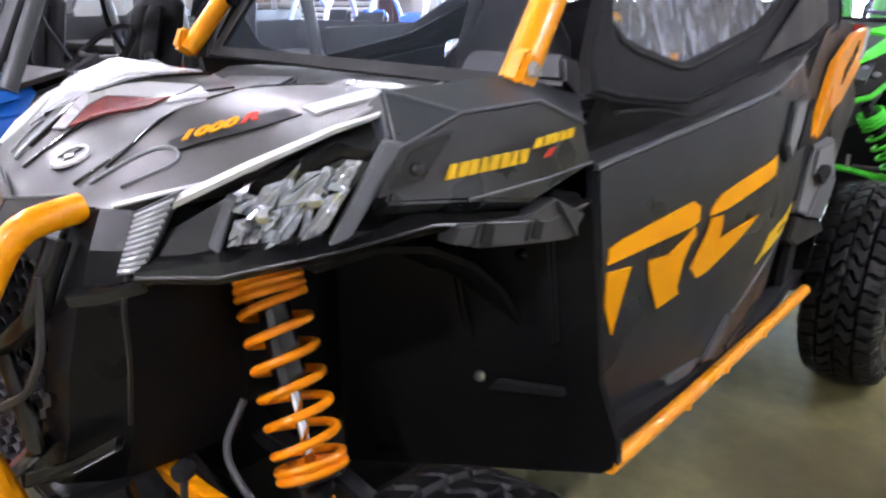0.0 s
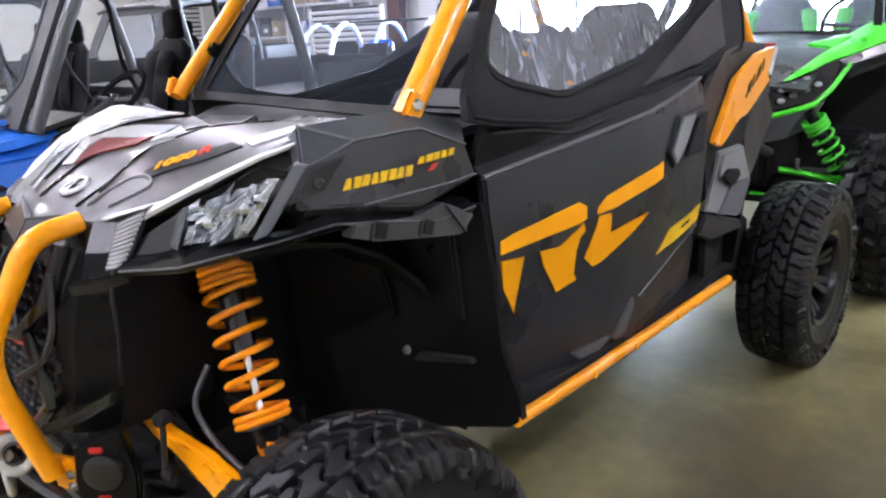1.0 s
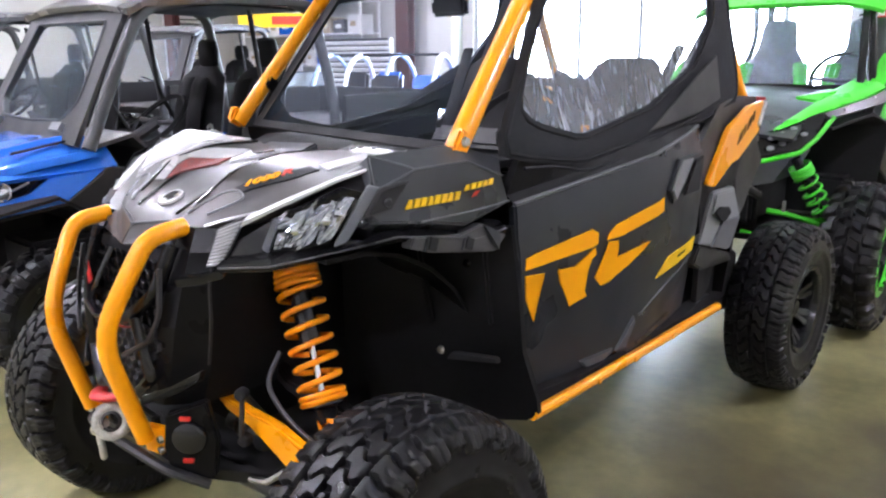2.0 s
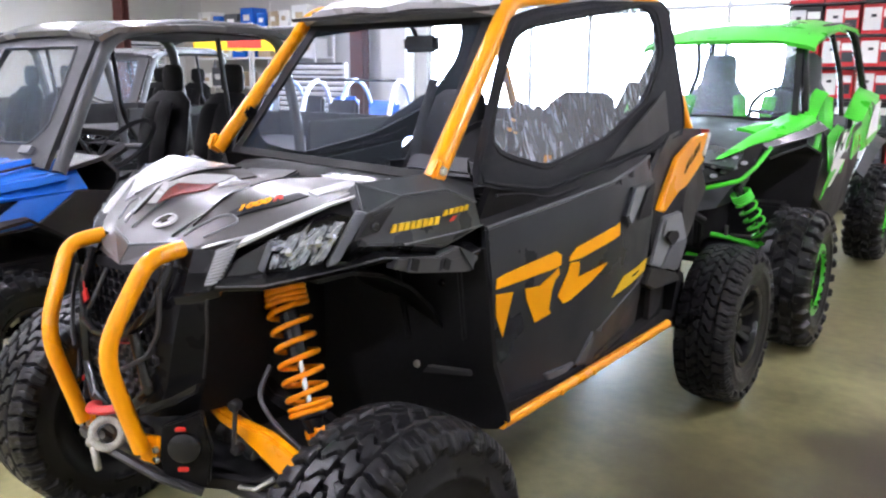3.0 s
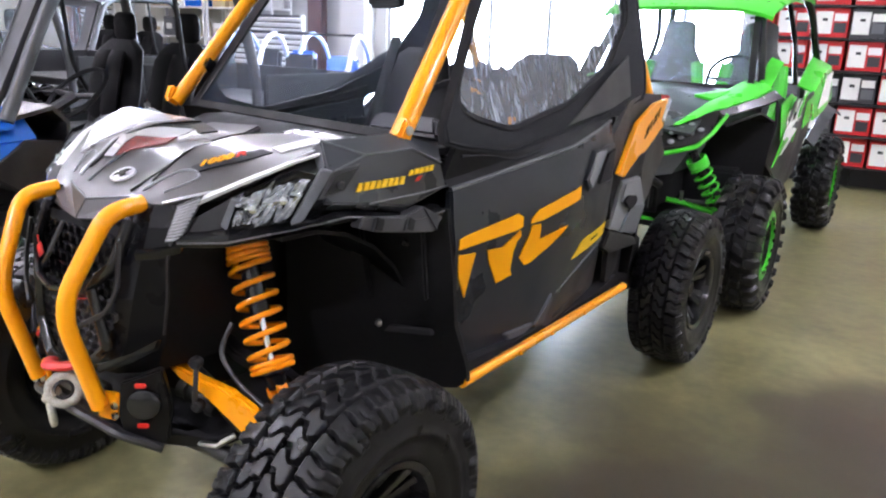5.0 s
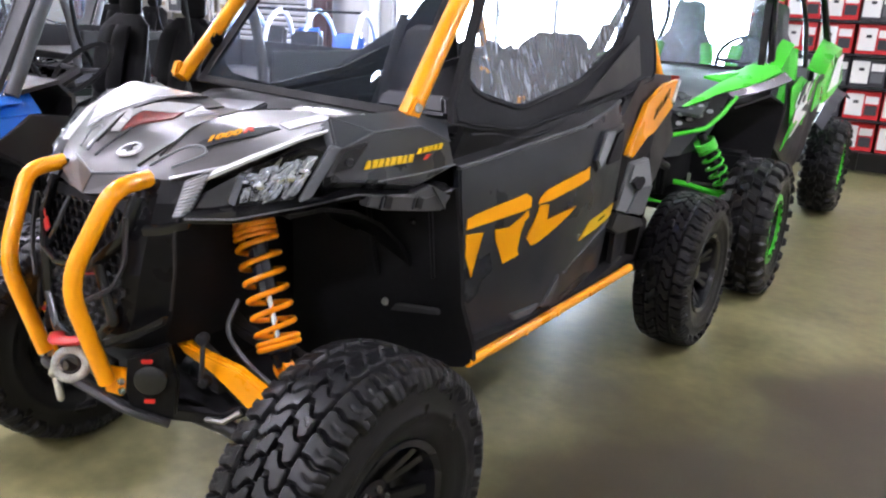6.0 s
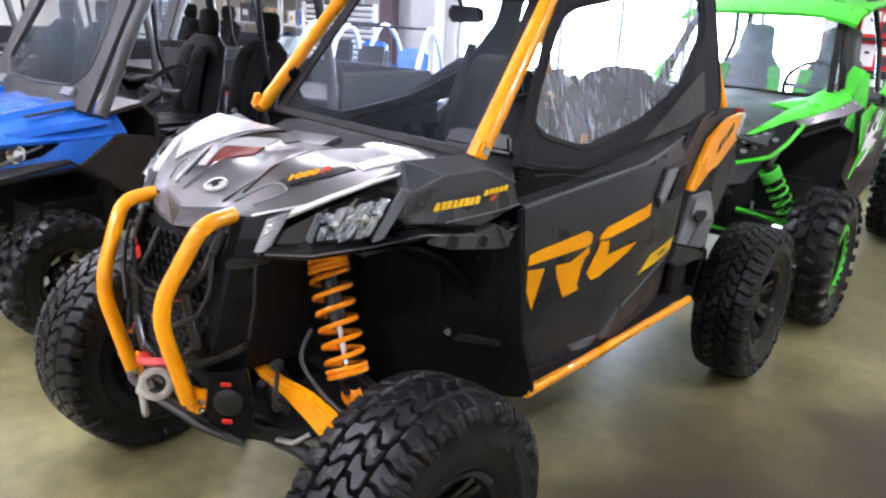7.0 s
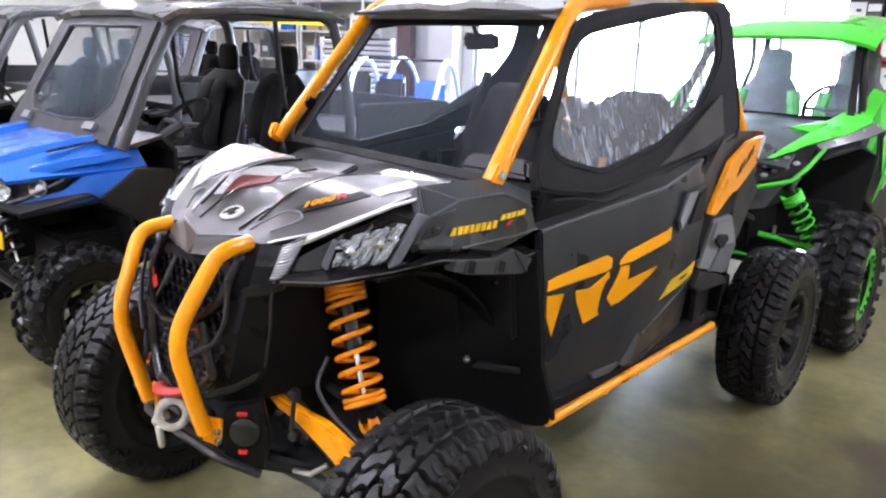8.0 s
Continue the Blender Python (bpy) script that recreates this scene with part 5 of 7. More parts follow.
        def ray_ring(pts, x_off):
            out = []
            for i in range(n):
                a = 2 * math.pi * i / n
                d = (math.cos(a), math.sin(a) * 0.6)
                best = None
                for (y0, z0), (y2, z2) in zip(pts, pts[1:] + pts[:1]):
                    y0, z0, y2, z2 = y0 - c.y, z0 - c.z, y2 - c.y, z2 - c.z
                    ey2, ez2 = y2 - y0, z2 - z0
                    den = d[0] * ez2 - d[1] * ey2
                    if abs(den) < 1e-9:
                        continue
                    tt = (y0 * ez2 - z0 * ey2) / den
                    uu = (y0 * d[1] - z0 * d[0]) / den
                    if tt > 0 and -1e-6 <= uu <= 1 + 1e-6:
                        best = tt if best is None else max(best, tt)
                y, z = c.y + d[0] * best, c.z + d[1] * best
                out.append(V(s * (lx(z) + x_off), y, z))
            return out
        o0, o1, i0, i1 = ray_ring(outer, 0.0), ray_ring(outer, -0.018), ray_ring(hole, 0.004), ray_ring(hole, -0.014)
        mid = [a.lerp(b, 0.45) + V(s * 0.012, 0, 0) for a, b in zip(o0, i0)]
        loft(bm, [o1, o0, mid, i0, i1, o1], caps=False)
        sd = part("soft_door", bm, "fabric", top, "black canvas upper door")
        bm = nb()
        bm.faces.new([bm.verts.new(p + V(-s * 0.006, 0, 0)) for p in ray_ring([(c.y + (y - c.y) * 1.01, c.z + (z - c.z) * 1.01) for y, z in hole], 0.0)])
        wn2 = part("side_window", bm, "vinyl" if s > 0 else "vinyl_plain", sd, "clear wrinkled vinyl window")
        wn2.visible_shadow = False
        pip = ray_ring([(c.y + (y - c.y) * 1.035, c.z + (z - c.z) * 1.05) for y, z in hole], 0.009)
        part("piping", tube(nb(), pip + pip[:1], 0.004, 6, caps=False), "matte", sd)
        hem = ray_ring([(c.y + (y - c.y) * 0.985, c.z + (z - c.z) * 0.965) for y, z in outer], 0.004)
        part("hem", tube(nb(), hem + hem[:1], 0.0045, 6, caps=False), "fabric", sd)
        # lower rear corner panel in plastic
        part("corner_panel", prism(nb(), [V(s * 0.63, -0.02, 1.2), V(s * 0.6, 0.4, 1.37), V(s * 0.585, 0.55, 1.42), V(s * 0.61, 0.55, 1.27), V(s * 0.63, 0.33, 1.235)], V(s * 0.006, 0, 0)), "black", sd, bevel=0.003)

        # cage
        cg = part("roll_cage_side", tube(nb(), [V(s * 0.545, -0.805, 1.215), V(s * 0.449, -0.318, 1.692), V(s * 0.436, 0.19, 1.736), V(s * 0.433, 0.72, 1.765), V(s * 0.44, 0.86, 1.7), V(s * 0.455, 0.97, 1.44), V(s * 0.5, 1.12, 1.15)], 0.028 if s > 0 else 0.023, 16, fillet=0.07), "orange", top, "orange steel roll cage tube")
        part("mount", box(nb(), V(s * 0.555, -0.8, 1.235), V(0.035, 0.05, 0.06), pose(0, 0, 0, -35, 0, 0)), "orange", cg, bevel=0.008)
        part("bolt", lathe(nb(), [(0, 0.01), (0.01, 0.009), (0.013, 0), (0, 0)], axis_x(s * 0.573, -0.8, 1.24, s), 6), "steel", cg)
        part("latch", box(nb(), V(s * 0.5, -0.66, 1.34), V(0.02, 0.04, 0.05), pose(0, 0, 0, -40, 0, 0)), "gloss", cg, bevel=0.006)

    part("cage_cross_bar", tube(nb(), [V(-0.45, -0.32, 1.675), V(0.45, -0.32, 1.675)], 0.022, 12), "black", top)
    part("cage_cross_bar", tube(nb(), [V(-0.44, 0.7, 1.755), V(0.44, 0.7, 1.755)], 0.022, 12), "orange", top)
    part("cage_cross_bar", tube(nb(), [V(-0.45, 0.8, 1.3), V(0.45, 0.8, 1.3)], 0.02, 12), "black", top)
    # windshield
    ws = part("windshield_frame", nb_frame([V(-0.52, -0.755, 1.2), V(0.52, -0.755, 1.2), V(0.425, -0.345, 1.645), V(-0.425, -0.345, 1.645)], 0.035, V(0, -0.008, 0.006)), "matte", top, "clear windshield with black border")
    bm = nb()
    bm.faces.new([bm.verts.new(p) for p in (V(-0.515, -0.752, 1.204), V(0.515, -0.752, 1.204), V(0.42, -0.343, 1.648), V(-0.42, -0.343, 1.648))])
    pn = part("pane", bm, "poly", ws)
    pn.visible_shadow = False
    # grey bar stands for light mirrored along the windshield's top
    part("windshield_trim", tube(nb(), [V(-0.44, -0.35, 1.655), V(0.44, -0.35, 1.655)], 0.014, 8, ry=0.02), "grey", ws)
    # roof
    rows = []
    for y, z in ((-0.42, 1.695), (-0.36, 1.725), (-0.1, 1.76), (0.3, 1.785), (0.7, 1.79), (0.82, 1.77)):
        rows.append([V(x, y + (0.04 if abs(x) > 0.4 else 0), z - 0.04 * (abs(x) / 0.46) ** 4 - (0.012 if abs(x) < 0.1 else 0)) for x in (0.47, 0.44, 0.3, 0.12, 0.0, -0.12, -0.3, -0.44, -0.47)])
    # silver puts the window's reflection into the roof colour
    part("roof", sheet(nb(), rows, 0.022), "silver", top, "moulded plastic roof panel, painted pale for its reflections")
    rows = [[V(x, y, z - 0.035) for x in (0.45, 0.2, -0.2, -0.45)] for y, z in ((-0.43, 1.7), (-0.1, 1.755), (0.4, 1.785), (0.8, 1.77))]
    part("roof_liner", sheet(nb(), rows, 0.012), "black", top)
    # mirror
    mr = part("rear_view_mirror", box(nb(), V(0.03, -0.26, 1.575), V(0.155, 0.03, 0.056)), "cabin", top, "black rear-view mirror", bevel=0.012)
    part("mirror_glass", box(nb(), V(0.03, -0.243, 1.575), V(0.14, 0.006, 0.044)), "chrome", mr)
    part("stem", tube(nb(), [V(0.02, -0.27, 1.6), V(0.02, -0.31, 1.66)], 0.008, 8), "black", mr)
    # cowl and dash
    rows = [[V(x, y, z + 0.01 * math.cos(x * 6)) for x in (-0.53, -0.35, -0.15, 0, 0.15, 0.35, 0.53)] for y, z in ((-0.93, 1.1), (-0.83, 1.14), (-0.74, 1.168), (-0.6, 1.182), (-0.5, 1.18), (-0.42, 1.12), (-0.42, 0.9))]
    part("dashboard", sheet(nb(), [r[::-1] for r in rows], 0.02), "matte", top, "black dashboard and cowl")
    for x0, y0 in ((-0.18, -0.79), (0.2, -0.77)):
        part("cowl_vent", loft(nb(), [[V(x0 - 0.16, y0 - 0.03, 1.165), V(x0 + 0.14, y0 - 0.03, 1.165), V(x0 + 0.14, y0 - 0.03, 1.12), V(x0 - 0.16, y0 - 0.03, 1.12)], [V(x0 - 0.1, y0 + 0.05, 1.195), V(x0 + 0.16, y0 + 0.05, 1.195), V(x0 + 0.16, y0 + 0.05, 1.14), V(x0 - 0.1, y0 + 0.05, 1.14)]]), "fender", top, "dark grey cowl vent", bevel=0.006)
    part("dash_pod", loft(nb(), [[V(0.2, -0.52, 1.19), V(0.46, -0.52, 1.19), V(0.46, -0.4, 1.1), V(0.2, -0.4, 1.1)], [V(0.22, -0.5, 1.24), V(0.44, -0.5, 1.24), V(0.44, -0.42, 1.22), V(0.22, -0.42, 1.22)]]), "black", top, bevel=0.01)
    st = part("steering_wheel", lathe(nb(), [(0.165, 0), (0.178, 0.013), (0.191, 0), (0.178, -0.013)], Matrix.Translation((0.32, -0.26, 1.17)) @ pose(0, 0, 0, 62, 0, 0), 32, closed=True), "seat", top, "black steering wheel")
    part("wheel_spoke", tube(nb(), [V(0.15, -0.26, 1.17), V(0.32, -0.27, 1.165), V(0.49, -0.26, 1.17)], 0.012, 8), "black", st)
    part("column", tube(nb(), [V(0.32, -0.27, 1.165), V(0.32, -0.45, 1.07)], 0.03, 10), "black", st)
    for s in (1, -1):
        seat = part("seat", loft(nb(), [[V(s * 0.3 + x, y, z) for x, y, z in r] for r in (((-0.22, -0.2, 0.72), (0.22, -0.2, 0.72), (0.22, -0.2, 0.6), (-0.22, -0.2, 0.6)), ((-0.23, 0.3, 0.68), (0.23, 0.3, 0.68), (0.23, 0.3, 0.55), (-0.23, 0.3, 0.55)))]), "seat", top, "black bucket seat", bevel=0.03)
        rings = []
        for z, y, w, d in ((0.66, 0.28, 0.22, 0.12), (0.85, 0.32, 0.24, 0.13), (1.05, 0.38, 0.25, 0.13), (1.2, 0.43, 0.22, 0.11), (1.27, 0.455, 0.16, 0.1), (1.38, 0.48, 0.13, 0.09), (1.41, 0.5, 0.09, 0.05)):
            rings.append([V(s * 0.3 + w * math.cos(a), y + d * 0.5 * math.sin(a) - (0.03 * abs(math.cos(a)) ** 3), z) for a in [2 * math.pi * k / 18 for k in range(18)]])
        part("backrest", loft(nb(), rings), "seat", seat, "black seat back with headrest")
        part("belt", tube(nb(), [V(s * 0.48, 0.5, 1.45), V(s * 0.44, 0.33, 1.2), V(s * 0.4, 0.22, 0.8)], 0.024, 6, ry=0.003), "matte", seat)
    # panel added behind the seats, standing in for the dark machines beyond
    rows = [[V(x, 0.76 + 0.012 * math.sin(x * 21), z) for z in (0.95, 1.15, 1.27, 1.33 - 0.06 * x + 0.04 * noise.noise(V(x * 9, 5.3, 0)) + 0.045 * noise.noise(V(x * 22, 1.7, 0)))] for x in [-0.46 + 0.0115 * k for k in range(81)]]
    part("rear_canvas", sheet(nb(), rows, 0.012), "fabric", top, "black panel added behind the seats for the dark machines beyond")
    part("grab_handle", tube(nb(), [V(0.3, -0.03, 1.28), V(0.28, -0.02, 1.315), V(0.22, 0.06, 1.315), V(0.2, 0.08, 1.28)], 0.011, 8, fillet=0.02), "orange", top, "orange grab handle")
    part("lever", tube(nb(), [V(0.5, -0.158, 1.16), V(0.5, -0.155, 1.225)], 0.012, 8), "orange", top)
    # cargo bed
    part("cargo_bed", box(nb(), V(0, 1.15, 1.0), V(0.8, 0.6, 0.05)), "black", top, bevel=0.01)
    part("tailgate", box(nb(), V(0, 1.44, 0.96), V(0.74, 0.04, 0.34)), "black", top, bevel=0.01)
    part("rear_bumper", box(nb(), V(0, 1.45, 0.66), V(0.66, 0.1, 0.22)), "void", top, bevel=0.02)
    # the far side stands a little further back
    cabin = ("piping", "hem", "roll_cage_side", "soft_door", "side_window", "corner_panel", "windshield_frame", "pane", "windshield_trim", "roof", "roof_liner", "rear_view_mirror", "mirror_glass", "stem", "cage_cross_bar", "mount", "latch")
    for ob in top.children_recursive:
        kind = ob.name.split(".")[0]
        if ob.type != "MESH" or kind in ("front_wheel", "rear_wheel", "tyre", "spoke", "hub", "lug_nut", "seat", "backrest", "belt"):
            continue
        for v in ob.data.vertices:
            if kind in cabin:
                v.co.y += float(np.interp(v.co.z, [1.2, 1.6, 1.8], [0.16, 0.08, 0.05])) * max(0, 0.5 - v.co.x)
            else:
                v.co.y += 0.12 * max(0, -v.co.x)
                if kind in ("bumper_tube", "foot_plate", "bolt") and v.co.y < -1.25:
                    v.co.z -= 0.1 * max(0, -v.co.x)
                    continue
                v.co.z -= ((0.025 if kind.startswith(("hood", "vent", "groove", "edge_line", "crease")) else 0.06) if v.co.z > 0.98 and v.co.y < -0.6 else 0) * max(0, -v.co.x)
    return top


def nb_frame(c, w, off):
    """A flat four-sided frame of width w."""
    bm = nb()
    cen = sum(c, Vector()) / 4
    inn = []
    for p in c:
        d = (cen - p)
        inn.append(p + d.normalized() * w * 1.6)
    o1, i1 = [p + off for p in c], [p + off for p in inn]
    loft(bm, [c, o1, i1, inn, c], caps=False)
    return bm


orange_vehicle()


# ---- the green vehicle behind it ----
TYRE_B = tyre_mesh("tyre", 0.385, 0.13, 0.19, 24, "block", 14, 48)


def mirror(pts, s):
    return [V(s * p[0], p[1], p[2]) for p in pts]


def shell(rows, s, thick=0.015):
    g = [mirror(r, s) for r in rows]
    return sheet(nb(), g if s > 0 else [r[::-1] for r in g], thick)


def green_vehicle():
    top = thing("side_by_side_vehicle", "bright green side-by-side off-road vehicle with a green roof", "off-road vehicle", at=pose(-0.03, 3.48, 0, 0, 0, 1.6))
    rim = part("front_wheel", rim_bm(0.19, 0.13, 6), "rimblack", top, "black wheel with a green bead ring")
    rim.matrix_basis = pose(0.74, -1.3, 0.385)
    t = new("tyre", TYRE_B)
    t.parent = rim
    bead = part("bead_ring", lathe(nb(), [(0.15, 0.1), (0.198, 0.1), (0.2, 0.115), (0.153, 0.12)], pose(0, 0, 0, 0, 90, 0), 40, closed=True), "green", rim, "green bead ring")
    ring = rim_face(rim, 0.19, 0.13, 6) + [("bead_ring", bead)]
    bolt = None
    for k in range(16):
        rot = pose(0, 0, 0, 22.5 * k, 0, 0)
        bolt, ob = (bolt, again("bolt", bolt, rim, rot)) if bolt else [part("bolt", box(nb(), V(0.119, 0, 0.156), V(0.01, 0.022, 0.018)), "rimblack", rim)] * 2
        ring.append(("bolt", ob))
    wheel(top, "front_wheel", rim, TYRE_B, -0.74, -1.3, 0.385, 180, ring)
    wheel(top, "rear_wheel", rim, TYRE_B, 0.74, 1.3, 0.385, 0, ring, 25)
    wheel(top, "rear_wheel", rim, TYRE_B, -0.74, 1.3, 0.385, 180, ring, 40)
    for nm, c, sz in (("floor_pan", (0, 0, 0.6), (1.1, 1.8, 0.24)), ("front_frame", (0, -1.15, 0.72), (0.46, 0.7, 0.4)), ("rear_frame", (0, 1.3, 0.75), (0.7, 1.0, 0.42)), ("firewall", (0, -0.62, 0.85), (1.1, 0.08, 0.6))):
        part(nm, box(nb(), V(*c), V(*sz)), "matte", top, bevel=0.02)
    part("skid_plate", box(nb(), V(0, -0.35, 0.45), V(0.8, 2.3, 0.03)), "void", top)
    part("radiator", box(nb(), V(0, -1.45, 0.68), V(0.5, 0.05, 0.34)), "void", top, bevel=0.005)
    # centre of the hood
    rows = [[V(x, y, z + 0.02 * math.cos(x * 5)) for x in (0.42, 0.2, 0, -0.2, -0.42)] for y, z in ((-1.53, 1.0), (-1.35, 1.08), (-1.1, 1.15), (-0.8, 1.19), (-0.7, 1.205))]
    part("hood", sheet(nb(), [r[::-1] for r in rows], 0.02), "fender", top, "dark grey hood centre")
    for s in (1, -1):
        hw = part("hood_wing", shell([[(0.305, -1.49, 1.03), (0.315, -1.5, 1.03), (0.335, -1.48, 1.028)], [(0.4, -1.28, 1.13), (0.45, -1.3, 1.13), (0.485, -1.31, 1.115)], [(0.42, -1.17, 1.158), (0.49, -1.19, 1.155), (0.54, -1.2, 1.135)], [(0.44, -0.95, 1.208), (0.56, -0.98, 1.205), (0.625, -1.0, 1.178)], [(0.48, -0.62, 1.262), (0.6, -0.66, 1.25), (0.66, -0.74, 1.22)]], s), "green", top, "green hood side panel")
        part("spike", prism(nb(), mirror([(0.325, -1.21, 1.182), (0.425, -1.165, 1.161), (0.47, -1.0, 1.206), (0.43, -0.96, 1.214)], s), V(0, 0.004, -0.014)), "green", hw)
        part("fender_flare", shell([[(0.5, -1.32, 1.108), (0.535, -1.33, 1.085)], [(0.55, -1.2, 1.132), (0.59, -1.18, 1.104)], [(0.635, -1.0, 1.174), (0.68, -0.98, 1.136)], [(0.67, -0.72, 1.215), (0.72, -0.72, 1.17)]], s), "black", top, "black fender flare with bolts")
        for q in range(4):
            part("bolt", lathe(nb(), [(0, 0.006), (0.009, 0.005), (0.011, 0), (0, 0)], Matrix.Translation((s * (0.565 + 0.042 * q), -1.2 + 0.135 * q, 1.122 + 0.026 * q)) @ V(s * 0.7, 0, 0.7).to_track_quat("Z", "Y").to_matrix().to_4x4(), 8), "steel", top)
        hl = part("headlight", prism(nb(), mirror([(0.2, -1.53, 1.0), (0.32, -1.49, 1.025), (0.46, -1.34, 1.1), (0.51, -1.3, 1.115), (0.485, -1.375, 0.99), (0.43, -1.45, 0.93), (0.22, -1.54, 0.88)], s), V(0, 0.1, 0)), "gloss", top, "black headlight with rows of clear elements")
        for r2 in range(2):
            for k in range(4 - r2):
                c = V(s * (0.31 + 0.042 * k), -1.515 + 0.04 * k, 0.935 + 0.052 * r2 + 0.023 * k)
                part("element", lathe(nb(), [(0, 0.012), (0.013, 0.01), (0.018, -0.004), (0, -0.006)], Matrix.Translation(c) @ V(s * 0.45, -0.9, 0.1).to_track_quat("Z", "Y").to_matrix().to_4x4() @ Matrix.Diagonal((1.15, 0.75, 1, 1)), 10), "lampglass", hl)
        part("front_lip", tube(nb(), mirror([(0.1, -1.58, 0.845), (0.3, -1.54, 0.872), (0.44, -1.46, 0.915), (0.495, -1.38, 0.985), (0.545, -1.3, 1.09)], s), 0.011, 8, fillet=0.02, ry=0.013), "green", top, "green front lip")
        part("front_cover", shell([[(0.1, -1.55, 0.85), (0.4, -1.46, 0.88), (0.47, -1.38, 0.93)], [(0.1, -1.55, 0.7), (0.32, -1.47, 0.75), (0.4, -1.38, 0.79)]], s), "grey", top)
        part("arch_liner", shell([[(0.3, -1.3, 1.0), (0.54, -1.28, 1.02)], [(0.3, -1.0, 1.09), (0.66, -0.98, 1.08)], [(0.32, -0.8, 1.0), (0.7, -0.74, 1.02)], [(0.35, -0.76, 0.6), (0.66, -0.7, 0.6)]], s), "matte", top)
        shock(top, (0.44, -1.45, 0.85), (0.59, -1.33, 0.53), s, "green", 0.052, 10)
        part("control_arm", tube(nb(), mirror([(0.3, -1.455, 0.597), (0.4, -1.43, 0.585), (0.56, -1.37, 0.54)], s), 0.026, 10, ry=0.016), "green_coat", top, "green suspension arm")
        part("arm_bolt", tube(nb(), mirror([(0.385, -1.45, 0.6), (0.385, -1.45, 0.655)], s), 0.01, 8), "steel", top)
        part("arm_rod", tube(nb(), mirror([(0.4, -1.43, 0.6), (0.52, -1.38, 0.59), (0.63, -1.32, 0.53)], s), 0.013, 8), "black", top)
        part("lower_arm", tube(nb(), mirror([(0.17, -1.46, 0.46), (0.5, -1.4, 0.4), (0.62, -1.3, 0.36)], s), 0.024, 8), "green_coat", top)
        # door with graphics
        door = part("door", shell([[(0.68, -0.64, 1.18), (0.7, -0.66, 1.0), (0.66, -0.64, 0.76)], [(0.7, -0.35, 1.13), (0.73, -0.35, 1.0), (0.68, -0.35, 0.62)], [(0.72, 0.0, 1.12), (0.74, 0, 1.0), (0.68, 0, 0.52)], [(0.72, 0.5, 1.16), (0.73, 0.5, 1.0), (0.66, 0.5, 0.55)]], s), "black", top, "door in green, white and black graphics")
        for mname, pts in (("green", [(0.705, -0.66, 1.12), (0.71, -0.4, 1.18), (0.722, -0.1, 1.12), (0.716, -0.58, 0.9)]), ("white", [(0.722, -0.5, 0.92), (0.724, -0.1, 1.11), (0.724, 0.12, 1.12), (0.742, -0.25, 0.94)]), ("fender", [(0.736, -0.35, 0.95), (0.726, 0.05, 1.11), (0.728, 0.15, 1.1), (0.748, -0.2, 0.95)]), ("white", [(0.71, -0.6, 0.8), (0.735, -0.42, 0.97), (0.745, -0.22, 0.95), (0.72, -0.5, 0.8)]), ("green", [(0.7, -0.65, 0.73), (0.728, -0.56, 0.92), (0.735, -0.42, 0.9)]), ("green", [(0.745, 0.0, 0.93), (0.732, 0.15, 1.1), (0.73, 0.48, 1.14), (0.745, 0.35, 0.98)])):
            part("graphic", prism(nb(), mirror(pts, s), V(s * 0.006, 0, 0)), mname, door, f"{'charcoal' if mname == 'fender' else mname} door graphic")
        rng = random.Random(8)
        for q in range(16):
            y, z = rng.uniform(-0.62, 0.2), rng.uniform(0.84, 1.1)
            L, w = rng.uniform(0.1, 0.3), rng.uniform(0.012, 0.045)
            xx = 0.728 + 0.02 * (1.12 - z) + (0.0008 * q)
            part("splash", prism(nb(), mirror([(xx, y, z), (xx, y + w, z - 0.01), (xx - 0.006, y + L + w, z + L * 0.55), (xx - 0.004, y + L * 0.5, z + L * 0.4)], s), V(s * 0.006, 0, 0)), ("green", "white", "black", "fender", "white")[q % 5], door)
        part("door_bolster", shell([[(0.57, -0.7, 1.24), (0.64, -0.74, 1.205)], [(0.57, -0.52, 1.37), (0.645, -0.5, 1.34)], [(0.57, -0.42, 1.4), (0.645, -0.4, 1.37)]], s), "green_coat", top)
        # rear fender
        rf = part("rear_fender", shell([[(0.6, 0.5, 1.2), (0.72, 0.5, 1.15), (0.74, 0.5, 0.95)], [(0.6, 0.8, 1.34), (0.72, 0.8, 1.28), (0.76, 0.8, 1.0)], [(0.58, 1.15, 1.4), (0.72, 1.2, 1.33), (0.76, 1.15, 1.08)], [(0.52, 1.5, 1.36), (0.68, 1.55, 1.26), (0.72, 1.5, 1.08)]], s), "green", top, "green rear fender with pale graphics")
        part("graphic", prism(nb(), mirror([(0.752, 0.55, 1.03), (0.735, 0.9, 1.26), (0.732, 1.2, 1.29), (0.765, 0.9, 1.08)], s), V(s * 0.006, 0, 0)), "white", rf)
        part("rear_flare", shell([[(0.7, 0.6, 0.8), (0.76, 0.62, 0.74)], [(0.72, 0.85, 0.94), (0.79, 0.88, 0.9)], [(0.72, 1.3, 1.02), (0.8, 1.3, 0.98)], [(0.7, 1.7, 0.97), (0.79, 1.7, 0.92)]], s), "fender", top)
        # cage
        cg = part("roll_cage_side", tube(nb(), mirror([(0.57, -0.66, 1.22), (0.52, -0.52, 1.46), (0.46, -0.36, 1.7), (0.48, 0.2, 1.8), (0.5, 0.85, 1.84), (0.54, 0.98, 1.75), (0.62, 1.2, 1.3)], s), 0.028, 12, fillet=0.08), "gloss", top, "black roll cage tube")
